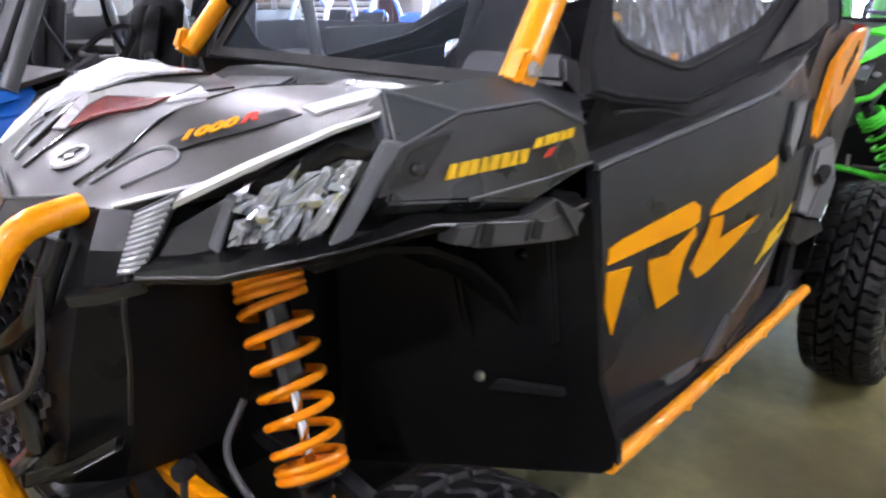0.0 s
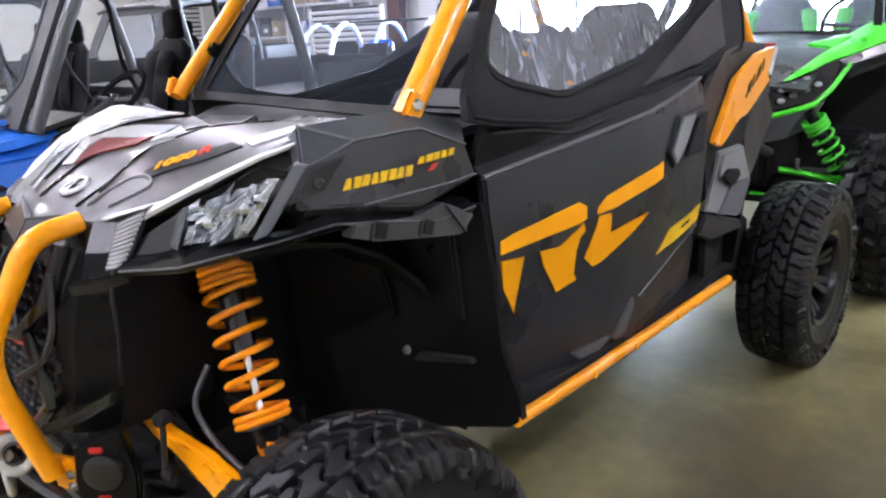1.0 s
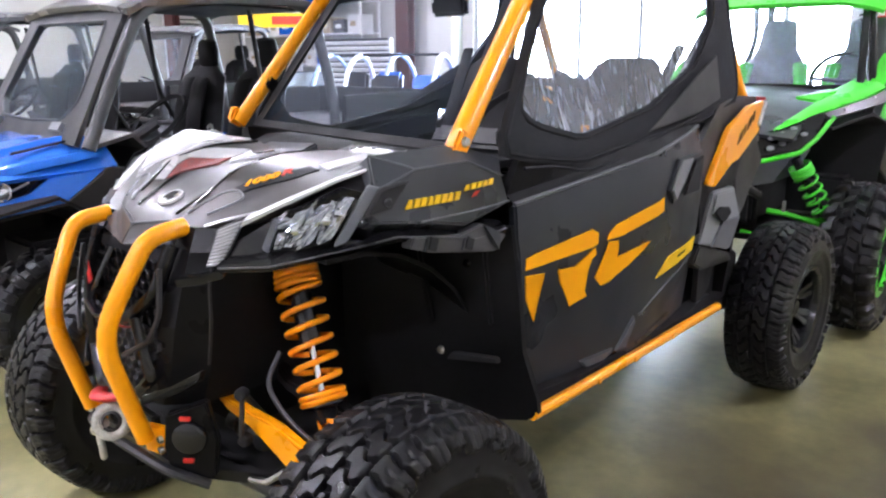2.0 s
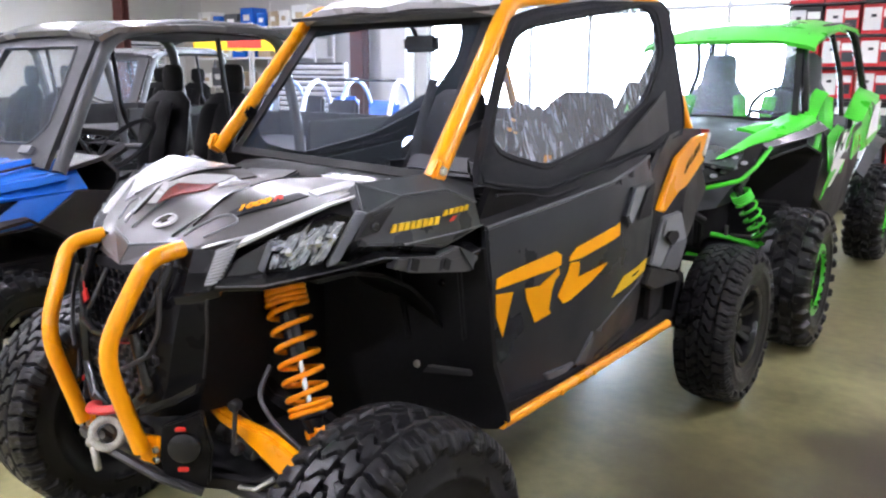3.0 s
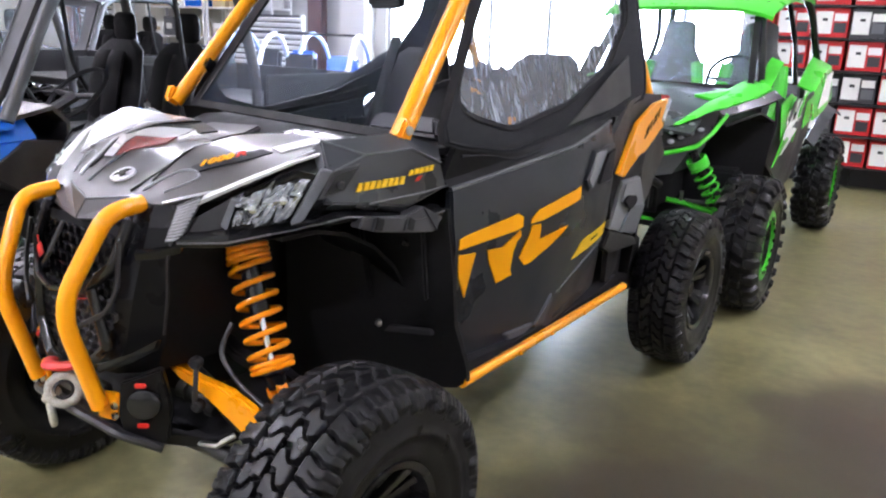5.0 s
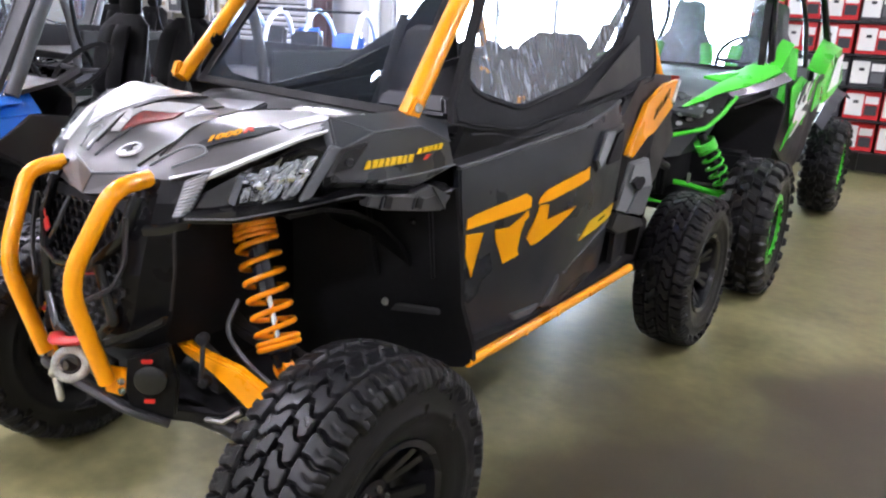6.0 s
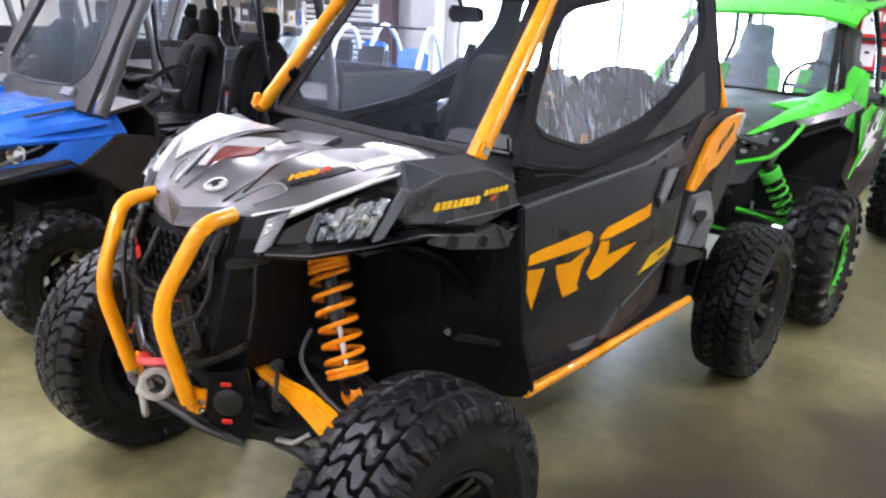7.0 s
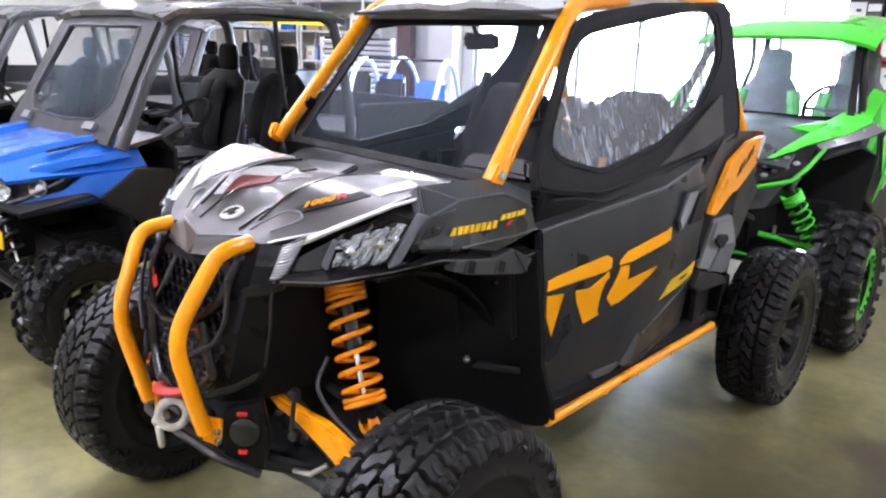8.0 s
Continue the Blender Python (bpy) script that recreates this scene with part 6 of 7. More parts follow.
        part("net_bar", tube(nb(), mirror([(0.47, 0.4, 1.8), (0.52, 0.62, 1.5), (0.58, 0.5, 1.2)], s), 0.02, 10, fillet=0.1), "gloss", cg)
        part("seat_base", box(nb(), V(s * 0.3, 0.05, 0.75), V(0.46, 0.5, 0.16)), "seat", top, bevel=0.03)
        rings = []
        for z, y, w, d in ((0.78, 0.28, 0.22, 0.12), (1.1, 0.35, 0.25, 0.13), (1.3, 0.4, 0.22, 0.11), (1.42, 0.43, 0.14, 0.1), (1.6, 0.46, 0.12, 0.09), (1.63, 0.47, 0.08, 0.05)):
            rings.append([V(s * 0.3 + w * math.cos(a), y + d * 0.5 * math.sin(a), z) for a in [2 * math.pi * k / 16 for k in range(16)]])
        bk = part("backrest", loft(nb(), rings), "cage", top, "grey seat back with green bolsters")
        for q in (-1, 1):
            part("bolster", tube(nb(), [V(s * 0.3 + q * 0.19, 0.27, 0.9), V(s * 0.3 + q * 0.22, 0.31, 1.1), V(s * 0.3 + q * 0.19, 0.36, 1.32)], 0.05, 8, fillet=0.1), "green", bk)
    part("cage_cross_bar", tube(nb(), [V(-0.46, -0.36, 1.7), V(0.46, -0.36, 1.7)], 0.024, 10), "gloss", top)
    part("cage_cross_bar", tube(nb(), [V(-0.47, 0.75, 1.84), V(0.47, 0.75, 1.84)], 0.024, 10), "gloss", top)
    rows = []
    for y, z in ((-0.5, 1.7), (-0.42, 1.745), (0.0, 1.83), (0.5, 1.88), (0.9, 1.88), (0.98, 1.85)):
        rows.append([V(x, y, z - 0.06 * (abs(x) / 0.56) ** 4) for x in (0.56, 0.5, 0.35, 0.15, 0, -0.15, -0.35, -0.5, -0.56)])
    part("roof", sheet(nb(), rows, 0.025), "green", top, "glossy green plastic roof")
    ws = part("windshield_frame", nb_frame([V(-0.55, -0.74, 1.2), V(0.55, -0.74, 1.2), V(0.47, -0.4, 1.7), V(-0.47, -0.4, 1.7)], 0.03, V(0, -0.01, 0.007)), "gloss", top, "clear windshield with black border")
    bm = nb()
    bm.faces.new([bm.verts.new(p) for p in (V(-0.545, -0.737, 1.204), V(0.545, -0.737, 1.204), V(0.465, -0.398, 1.7), V(-0.465, -0.398, 1.7))])
    part("pane", bm, "hazy", ws).visible_shadow = False
    rows = [[V(x, y, z) for x in (-0.55, -0.2, 0.2, 0.55)] for y, z in ((-0.72, 1.19), (-0.5, 1.2), (-0.4, 1.12), (-0.4, 0.8))]
    part("dashboard", sheet(nb(), [r[::-1] for r in rows], 0.02), "black", top)
    st = part("steering_wheel", lathe(nb(), [(0.16, 0), (0.175, 0.014), (0.19, 0), (0.175, -0.014)], Matrix.Translation((0.3, -0.22, 1.24)) @ pose(0, 0, 0, 62, 0, 0), 28, closed=True), "seat", top, "black steering wheel")
    part("spoke", tube(nb(), [V(0.13, -0.22, 1.24), V(0.3, -0.23, 1.23), V(0.47, -0.22, 1.24)], 0.014, 8), "black", st)
    part("bumper", tube(nb(), [V(-0.3, -1.6, 0.7), V(-0.22, -1.72, 0.78), V(0.22, -1.72, 0.78), V(0.3, -1.6, 0.7)], 0.022, 10, fillet=0.06), "black", top)
    return top


green_vehicle()


# ---- utility vehicles in the row beside it ----
TYRE_C = tyre_mesh("tyre", 0.305, 0.112, 0.15, 22, "block")


def utility_vehicle(paint, label, at, cabin="cabin"):
    top = thing("utility_vehicle", label, "off-road vehicle", at=at)
    rim = part("front_wheel", rim_bm(0.15, 0.112, 6), "rimblack", top, "black alloy wheel")
    rim.matrix_basis = pose(0.66, -0.98, 0.305)
    t = new("tyre", TYRE_C)
    t.parent = rim
    face = rim_face(rim, 0.15, 0.112, 6)
    wheel(top, "front_wheel", rim, TYRE_C, -0.66, -0.98, 0.305, 180, face, 12)
    wheel(top, "rear_wheel", rim, TYRE_C, 0.66, 1.25, 0.305, 0, face, 30)
    wheel(top, "rear_wheel", rim, TYRE_C, -0.66, 1.25, 0.305, 180, face, 47)
    for nm, c, sz in (("floor_pan", (0, 0, 0.52), (1.05, 2.0, 0.2)), ("front_frame", (0, -1.1, 0.62), (0.44, 0.6, 0.3)), ("firewall", (0, -0.62, 0.72), (1.2, 0.06, 0.5)), ("rear_frame", (0, 1.1, 0.62), (0.8, 0.9, 0.25))):
        part(nm, box(nb(), V(*c), V(*sz)), "matte", top, bevel=0.02)
    # hood
    secs = [(-1.26, [(0, 0.945), (0.16, 0.95), (0.24, 0.94), (0.36, 0.945), (0.43, 0.925), (0.48, 0.9)]), (-1.12, [(0, 0.985), (0.17, 0.992), (0.25, 0.98), (0.39, 0.985), (0.46, 0.962), (0.535, 0.915)]),
            (-0.95, [(0, 1.025), (0.18, 1.034), (0.26, 1.02), (0.41, 1.025), (0.49, 1.0), (0.585, 0.925)]), (-0.8, [(0, 1.05), (0.19, 1.06), (0.27, 1.045), (0.43, 1.05), (0.53, 1.02), (0.61, 0.93)]), (-0.67, [(0, 1.07), (0.2, 1.08), (0.28, 1.062), (0.45, 1.068), (0.555, 1.036), (0.625, 0.938)])]
    rows = [[V(-x, y + 0.25 * x * x, z) for x, z in pts[:0:-1]] + [V(x, y + 0.25 * x * x - 0.03 * (x > 0.5), z) for x, z in pts] for y, pts in secs]
    hood = part("hood", sheet(nb(), rows, 0.02), paint, top, "glossy painted hood", smooth=18)
    for s in (1, -1):
        # two raised blades along the hood and the notch between them
        part("hood_blade", loft(nb(), [[V(s * (x - w), y, z - 0.02), V(s * (x - w * 0.7), y, z + 0.012), V(s * (x + w * 0.5), y, z + 0.016), V(s * (x + w), y, z - 0.02)] for x, y, z, w in ((0.3, -1.2, 0.965, 0.03), (0.34, -1.0, 1.018, 0.05), (0.37, -0.85, 1.048, 0.06), (0.39, -0.7, 1.068, 0.065))]), paint, hood, bevel=0.004)
        part("hood_blade", loft(nb(), [[V(s * (x - w), y, z - 0.02), V(s * (x - w * 0.4), y, z + 0.012), V(s * (x + w * 0.6), y, z + 0.006), V(s * (x + w), y, z - 0.03)] for x, y, z, w in ((0.47, -1.1, 0.945, 0.025), (0.52, -0.95, 0.978, 0.04), (0.55, -0.8, 1.0, 0.05), (0.57, -0.68, 1.018, 0.05))]), paint, hood, bevel=0.004)
        part("hood_vent", loft(nb(), [[V(s * (0.43 + dx), y, z), V(s * (0.455 + dx), y, z), V(s * (0.455 + dx), y, z - 0.01), V(s * (0.43 + dx), y, z - 0.01)] for dx, y, z in ((0.0, -1.0, 1.022), (0.02, -0.72, 1.066))]), "gloss", hood)
    for s in (1, -1):
        band = [(0.625, -0.655, 0.93), (0.592, -0.9, 0.915), (0.565, -0.985, 0.85), (0.475, -1.18, 0.79), (0.48, -1.165, 0.735), (0.635, -0.87, 0.795)]
        part("front_fender", prism(nb(), mirror(band, s), V(-s * 0.035, 0.012, 0)), paint, top, "glossy painted fender", bevel=0.006)
        part("fender_edge", tube(nb(), mirror([(0.625, -0.65, 0.925), (0.64, -0.87, 0.792), (0.486, -1.168, 0.73)], s), 0.007, 6), "black", top)
        part("cab_side", prism(nb(), mirror([(0.628, -0.66, 0.935), (0.68, -0.5, 0.92), (0.7, -0.35, 0.7), (0.66, -0.6, 0.62), (0.63, -0.86, 0.79)], s), V(-s * 0.03, 0.01, 0)), "black", top, "black plastic cab side", bevel=0.005)
        hl = part("headlight", prism(nb(), mirror([(0.555, -0.94, 0.905), (0.54, -1.0, 0.835), (0.46, -1.185, 0.79), (0.2, -1.27, 0.775), (0.2, -1.27, 0.9), (0.45, -1.215, 0.9)], s), V(-s * 0.03, 0.06, 0)), "gloss", top, "clear headlight in a black surround")
        for c, r in (((0.515, -1.075, 0.862), 0.043), ((0.43, -1.2, 0.845), 0.04), ((0.33, -1.24, 0.84), 0.028)):
            part("reflector", lathe(nb(), [(0, -0.004), (r * 0.35, -0.006), (r * 0.75, 0.004), (r, 0.016), (r * 0.92, 0.018), (r * 0.4, 0.0)], Matrix.Translation((s * c[0], c[1], c[2])) @ V(s * 0.75, -0.65, 0.12).to_track_quat("Z", "Y").to_matrix().to_4x4(), 14), "reflector", hl)
        part("lamp_bar", tube(nb(), mirror([(0.56, -0.98, 0.9), (0.5, -1.14, 0.82), (0.46, -1.2, 0.8)], s), 0.006, 6), "grey", hl)
        part("lens", prism(nb(), mirror([(0.568, -0.955, 0.9), (0.552, -1.015, 0.838), (0.472, -1.2, 0.795), (0.22, -1.285, 0.785), (0.22, -1.285, 0.892), (0.462, -1.232, 0.895)], s), V(s * 0.004, -0.006, 0)), "lens", hl).visible_shadow = False
        part("arch_liner", shell([[(0.24, -1.25, 0.78), (0.6, -1.2, 0.76)], [(0.24, -0.9, 0.84), (0.66, -0.9, 0.82)], [(0.26, -0.72, 0.7), (0.66, -0.72, 0.7)], [(0.3, -0.7, 0.45), (0.62, -0.68, 0.45)]], s), "matte", top)
        shock(top, (0.3, -1.18, 0.78), (0.48, -1.16, 0.42), s, "black", 0.04, 8)
        part("control_arm", tube(nb(), mirror([(0.18, -1.22, 0.46), (0.4, -1.2, 0.42), (0.6, -1.15, 0.36)], s), 0.022, 8), "black", top)
        cg = part("roll_cage_side", tube(nb(), mirror([(0.6, -0.72, 1.02), (0.56, -0.52, 1.4), (0.53, -0.36, 1.66), (0.52, 0.0, 1.72), (0.52, 0.55, 1.72), (0.54, 0.68, 1.66), (0.57, 0.78, 1.2), (0.58, 0.8, 0.75)], s), 0.032, 14, fillet=0.12), "cage", top, "grey steel roll cage tube")
        part("side_grab", tube(nb(), mirror([(0.54, 0.25, 1.66), (0.55, 0.3, 1.2), (0.56, 0.5, 0.85)], s), 0.014, 8, fillet=0.08), "matte", cg)
        part("sill", box(nb(), V(s * 0.62, 0.05, 0.52), V(0.14, 1.3, 0.07)), "black", top, bevel=0.015)
        part("rear_fender", shell([[(0.56, 0.7, 0.9), (0.68, 0.7, 0.8)], [(0.56, 1.1, 0.98), (0.74, 1.1, 0.92)], [(0.56, 1.55, 0.96), (0.72, 1.55, 0.86)]][::-1], s), paint, top)
        part("seat_base", box(nb(), V(s * 0.3, 0.12, 0.78), V(0.5, 0.5, 0.14)), "seat", top, bevel=0.03)
        rings = []
        for z, y, w, d in ((0.8, 0.36, 0.24, 0.12), (1.05, 0.42, 0.25, 0.12), (1.3, 0.48, 0.22, 0.1), (1.36, 0.5, 0.12, 0.08)):
            rings.append([V(s * 0.3 + w * math.cos(a), y + d * 0.5 * math.sin(a), z) for a in [2 * math.pi * k / 16 for k in range(16)]])
        bk = part("backrest", loft(nb(), rings), "seat", top, "black ribbed seat back")
        part("headrest", loft(nb(), [[V(s * 0.3 + w2 * math.cos(a), 0.52 + d2 * math.sin(a), z2) for a in [2 * math.pi * k / 16 for k in range(16)]] for z2, w2, d2 in ((1.36, 0.07, 0.025), (1.38, 0.1, 0.036), (1.46, 0.105, 0.038), (1.51, 0.09, 0.034), (1.525, 0.06, 0.02))]), "seat", bk)
        for q in (-0.07, 0.07):
            rows = []
            for z, y, w in ((0.9, 0.322, 0.05), (0.93, 0.312, 0.062), (1.1, 0.345, 0.064), (1.25, 0.392, 0.056), (1.28, 0.412, 0.045)):
                rows.append([V(s * 0.3 + q + w * u, y + 0.02 * abs(u) ** 3, z) for u in (-1, -0.7, 0, 0.7, 1)])
            part("seat_pad", sheet(nb(), rows[::-1], 0.03), "seat", bk, "black seat pad")
        part("seam", tube(nb(), [V(s * 0.3, 0.325, 0.92), V(s * 0.3, 0.36, 1.1), V(s * 0.3, 0.405, 1.26)], 0.006, 6), "grey", bk)
    # framed windshield
    c = [V(-0.57, -0.75, 1.03), V(0.57, -0.75, 1.03), V(0.51, -0.4, 1.65), V(-0.51, -0.4, 1.65)]

    def on_ws(u, v):
        a, b = c[0].lerp(c[1], u), c[3].lerp(c[2], u)
        return a.lerp(b, v)
    outer = [on_ws(u, v) for u, v in ((0, 0), (0.5, 0), (1, 0), (1, 0.5), (1, 1), (0.5, 1), (0, 1), (0, 0.5))]
    inner = [on_ws(u, v) for u, v in ((0.2, 0.16), (0.5, 0.14), (0.8, 0.16), (0.9, 0.3), (0.87, 0.9), (0.5, 0.9), (0.13, 0.9), (0.1, 0.3))]
    off = V(0, -0.022, 0.012)
    wb = nb()
    loft(wb, [outer, [p + off for p in outer], [p + off for p in inner], inner, outer], caps=False)
    ws = part("windshield_frame", wb, cabin, top, "dark grey framed windshield")
    bm = nb()
    bm.faces.new([bm.verts.new(p) for p in c])
    part("pane", bm, "screen", ws).visible_shadow = False
    part("gasket", tube(nb(), [p + off * 1.1 for p in inner + inner[:1]], 0.006, 6, fillet=0.03), "cage", ws)
    part("mark", prism(nb(), [V(-0.41, -0.742, 1.09), V(-0.33, -0.742, 1.09), V(-0.32, -0.722, 1.125), V(-0.4, -0.722, 1.125)], V(0, -0.022, 0.012)), "palegrey", ws)
    part("mark", prism(nb(), [V(0.3, -0.742, 1.09), V(0.4, -0.742, 1.09), V(0.41, -0.722, 1.125), V(0.31, -0.722, 1.125)], V(0, -0.022, 0.012)), "palegrey", ws)
    rows = []
    for y, z in ((-0.46, 1.68), (-0.36, 1.73), (0.1, 1.76), (0.62, 1.76), (0.74, 1.72)):
        rows.append([V(x, y, z - 0.04 * (abs(x) / 0.58) ** 4) for x in (0.58, 0.52, 0.3, 0.1, 0, -0.1, -0.3, -0.52, -0.58)])
    part("roof", sheet(nb(), rows, 0.03), "roof", top, "glossy grey moulded roof")
    part("roof_liner", sheet(nb(), [[V(x, y, z - 0.05) for x in (0.5, -0.5)] for y, z in ((-0.4, 1.7), (0.1, 1.745), (0.68, 1.73))], 0.01), "matte", top)
    rows = [[V(x, y, z) for x in (-0.6, -0.2, 0.2, 0.6)] for y, z in ((-0.68, 1.04), (-0.5, 1.08), (-0.42, 1.0), (-0.42, 0.66))]
    part("dashboard", sheet(nb(), [r[::-1] for r in rows], 0.02), "black", top)
    st = part("steering_wheel", lathe(nb(), [(0.165, 0), (0.18, 0.014), (0.195, 0), (0.18, -0.014)], Matrix.Translation((0.3, -0.2, 1.1)) @ pose(0, 0, 0, 42, 0, 0), 28, closed=True), "seat", top, "black steering wheel")
    part("spoke", tube(nb(), [V(0.13, -0.2, 1.1), V(0.3, -0.21, 1.09), V(0.47, -0.2, 1.1)], 0.014, 8), "black", st)
    part("column", tube(nb(), [V(0.3, -0.21, 1.09), V(0.3, -0.42, 0.98)], 0.03, 8), "black", st)
    part("bumper", tube(nb(), [V(-0.3, -1.3, 0.62), V(-0.24, -1.42, 0.7), V(0.24, -1.42, 0.7), V(0.3, -1.3, 0.62)], 0.022, 10, fillet=0.06), "black", top)
    part("front_plate", box(nb(), V(0.37, -1.27, 0.655), V(0.38, 0.012, 0.085)), "yellow" if paint == "blue" else "black", top, "plate on the front bumper", bevel=0.004)
    part("skid", loft(nb(), [[V(-0.3, -1.25, 0.44), V(0.3, -1.25, 0.44), V(0.3, -1.25, 0.4), V(-0.3, -1.25, 0.4)], [V(-0.2, -1.4, 0.6), V(0.2, -1.4, 0.6), V(0.2, -1.4, 0.56), V(-0.2, -1.4, 0.56)]]), "black", top)
    part("cargo_bed", box(nb(), V(0, 1.25, 0.98), V(1.2, 0.85, 0.05)), "black", top, bevel=0.008)
    for s in (1, -1):
        part("bed_side", box(nb(), V(s * 0.6, 1.25, 1.08), V(0.04, 0.85, 0.22)), "black", top, bevel=0.008)
    part("tailgate", box(nb(), V(0, 1.66, 1.08), V(1.2, 0.04, 0.22)), "black", top, bevel=0.008)
    return top


utility_vehicle("blue", "glossy blue utility side-by-side with a grey cage and framed windshield", pose(-2.455, 0.16, 0))
utility_vehicle("fender", "dark utility side-by-side with a grey roof", pose(-4.75, 0.35, 0))
utility_vehicle("black", "black utility side-by-side with a grey roof", pose(-7.1, 0.3, 0))


# ---- racks of boxed goods ----
M["redbox"] = mat("red_card", (0.55, 0.015, 0.02), 0.45, var=0.08)
M["blackbox"] = mat("black_card", (0.03, 0.03, 0.035), 0.45, var=0.1)
M["card"] = mat("white_card", (0.75, 0.75, 0.73), 0.5, var=0.05)


def product_box(color, at):
    t = thing("product_box", f"{'red' if color == 'redbox' else 'black'} boxed product with a white label, on a wall rack", "box", "boxed products on the rack", at)
    part("carton", box(nb(), V(0, 0, 0.15), V(0.335, 0.26, 0.295)), color, t, bevel=0.004)
    part("label_panel", box(nb(), V(-0.072, -0.133, 0.15), V(0.165, 0.006, 0.225)), "card", t)
    part("window", box(nb(), V(0.09, -0.133, 0.1), V(0.115, 0.006, 0.1)), "blackbox" if color == "redbox" else "grey", t)
    part("tag", box(nb(), V(0.09, -0.133, 0.205), V(0.125, 0.006, 0.075)), "card", t)
    part("print", box(nb(), V(-0.06, -0.138, 0.18), V(0.05, 0.004, 0.03)), "blackbox", t)
    return t


RY = 6.95
rack = thing("wall_rack", "black steel display rack filled with boxed products", "rack")
part("back_panel", box(nb(), V(0.6, RY + 0.34, 1.45), V(2.7, 0.04, 2.9)), "blackbox", rack)
for z in [0.25 + 0.33 * k for k in range(9)]:
    part("shelf", box(nb(), V(0.6, RY + 0.14, z - 0.012), V(2.66, 0.36, 0.02)), "black", rack)
for x in (-0.72, 0.6, 1.92):
    part("upright", box(nb(), V(x, RY + 0.3, 1.45), V(0.04, 0.04, 2.9)), "black", rack)
ra, rb = None, None
rng = random.Random(11)
for r in range(8):
    for c in range(7):
        red = (r in (0, 1, 3, 6) and c != 2) or rng.random() < 0.5
        p = pose(-0.5 + 0.365 * c + rng.uniform(-0.008, 0.008), RY + 0.14 + rng.uniform(-0.01, 0.02), 0.25 + 0.33 * r)
        if red:
            ra = copy_thing(ra, p) if ra else product_box("redbox", p)
        else:
            rb = copy_thing(rb, p) if rb else product_box("blackbox", p)


# ---- machines and fittings further back ----
TYRE_D = tyre_mesh("tyre", 0.28, 0.11, 0.13, 20, "block", 10, 34)


def quad_bike(paint, accent, label, at):
    top = thing("quad_bike", label, "quad bike", "quad bikes at the back", at)
    rim = part("wheel", rim_bm(0.13, 0.11, 5), "rimblack", top)
    rim.matrix_basis = pose(0.45, -0.6, 0.28)
    t = new("tyre", TYRE_D)
    t.parent = rim
    face = rim_face(rim, 0.13, 0.11, 5)
    for x, y, a in ((-0.45, -0.6, 180), (0.45, 0.6, 0), (-0.45, 0.6, 180)):
        wheel(top, "wheel", rim, TYRE_D, x, y, 0.28, a, face)
    part("frame", box(nb(), V(0, 0, 0.42), V(0.36, 1.3, 0.26)), "matte", top, bevel=0.03)
    for s in (1, -1):
        part("front_fender", shell([[(0.12, -0.9, 0.72), (0.42, -0.92, 0.66), (0.58, -0.9, 0.58)], [(0.14, -0.62, 0.82), (0.45, -0.6, 0.76), (0.62, -0.6, 0.68)], [(0.14, -0.3, 0.78), (0.34, -0.32, 0.7), (0.5, -0.34, 0.55)]], s), paint, top)
        part("rear_fender", shell([[(0.12, 0.25, 0.74), (0.34, 0.28, 0.66), (0.5, 0.3, 0.56)], [(0.14, 0.6, 0.82), (0.45, 0.6, 0.76), (0.62, 0.6, 0.68)], [(0.12, 0.95, 0.8), (0.42, 0.95, 0.74), (0.56, 0.92, 0.66)]], s), paint, top)
        part("side_panel", prism(nb(), mirror([(0.2, -0.35, 0.6), (0.24, -0.1, 0.84), (0.2, 0.25, 0.76), (0.22, 0.2, 0.56)], s), V(s * 0.02, 0, 0)), accent, top)
    part("seat", loft(nb(), [[V(x, y, z) for x, z in ((-0.16, h - 0.1), (0.16, h - 0.1), (0.14, h), (-0.14, h))] for y, h in ((-0.1, 0.86), (0.2, 0.84), (0.55, 0.9), (0.75, 0.92))]), "seat", top, bevel=0.03)
    part("nose", loft(nb(), [[V(-0.2, -0.95, 0.62), V(0.2, -0.95, 0.62), V(0.16, -0.92, 0.78), V(-0.16, -0.92, 0.78)], [V(-0.22, -0.4, 0.7), V(0.22, -0.4, 0.7), V(0.14, -0.35, 0.98), V(-0.14, -0.35, 0.98)]]), accent, top, bevel=0.03)
    part("handlebar", tube(nb(), [V(-0.4, -0.22, 1.1), V(-0.15, -0.35, 1.04), V(0.15, -0.35, 1.04), V(0.4, -0.22, 1.1)], 0.014, 8, fillet=0.06), "black", top)
    rk = part("front_rack", tube(nb(), [V(-0.35, -0.95, 0.86), V(0.35, -0.95, 0.86), V(0.35, -0.5, 0.9), V(-0.35, -0.5, 0.9), V(-0.35, -0.95, 0.86)], 0.012, 8, fillet=0.05), "black", top)
    part("rear_rack", tube(nb(), [V(-0.35, 0.45, 0.95), V(0.35, 0.45, 0.95), V(0.35, 0.95, 0.95), V(-0.35, 0.95, 0.95), V(-0.35, 0.45, 0.95)], 0.012, 8, fillet=0.05), "black", top)
    return top


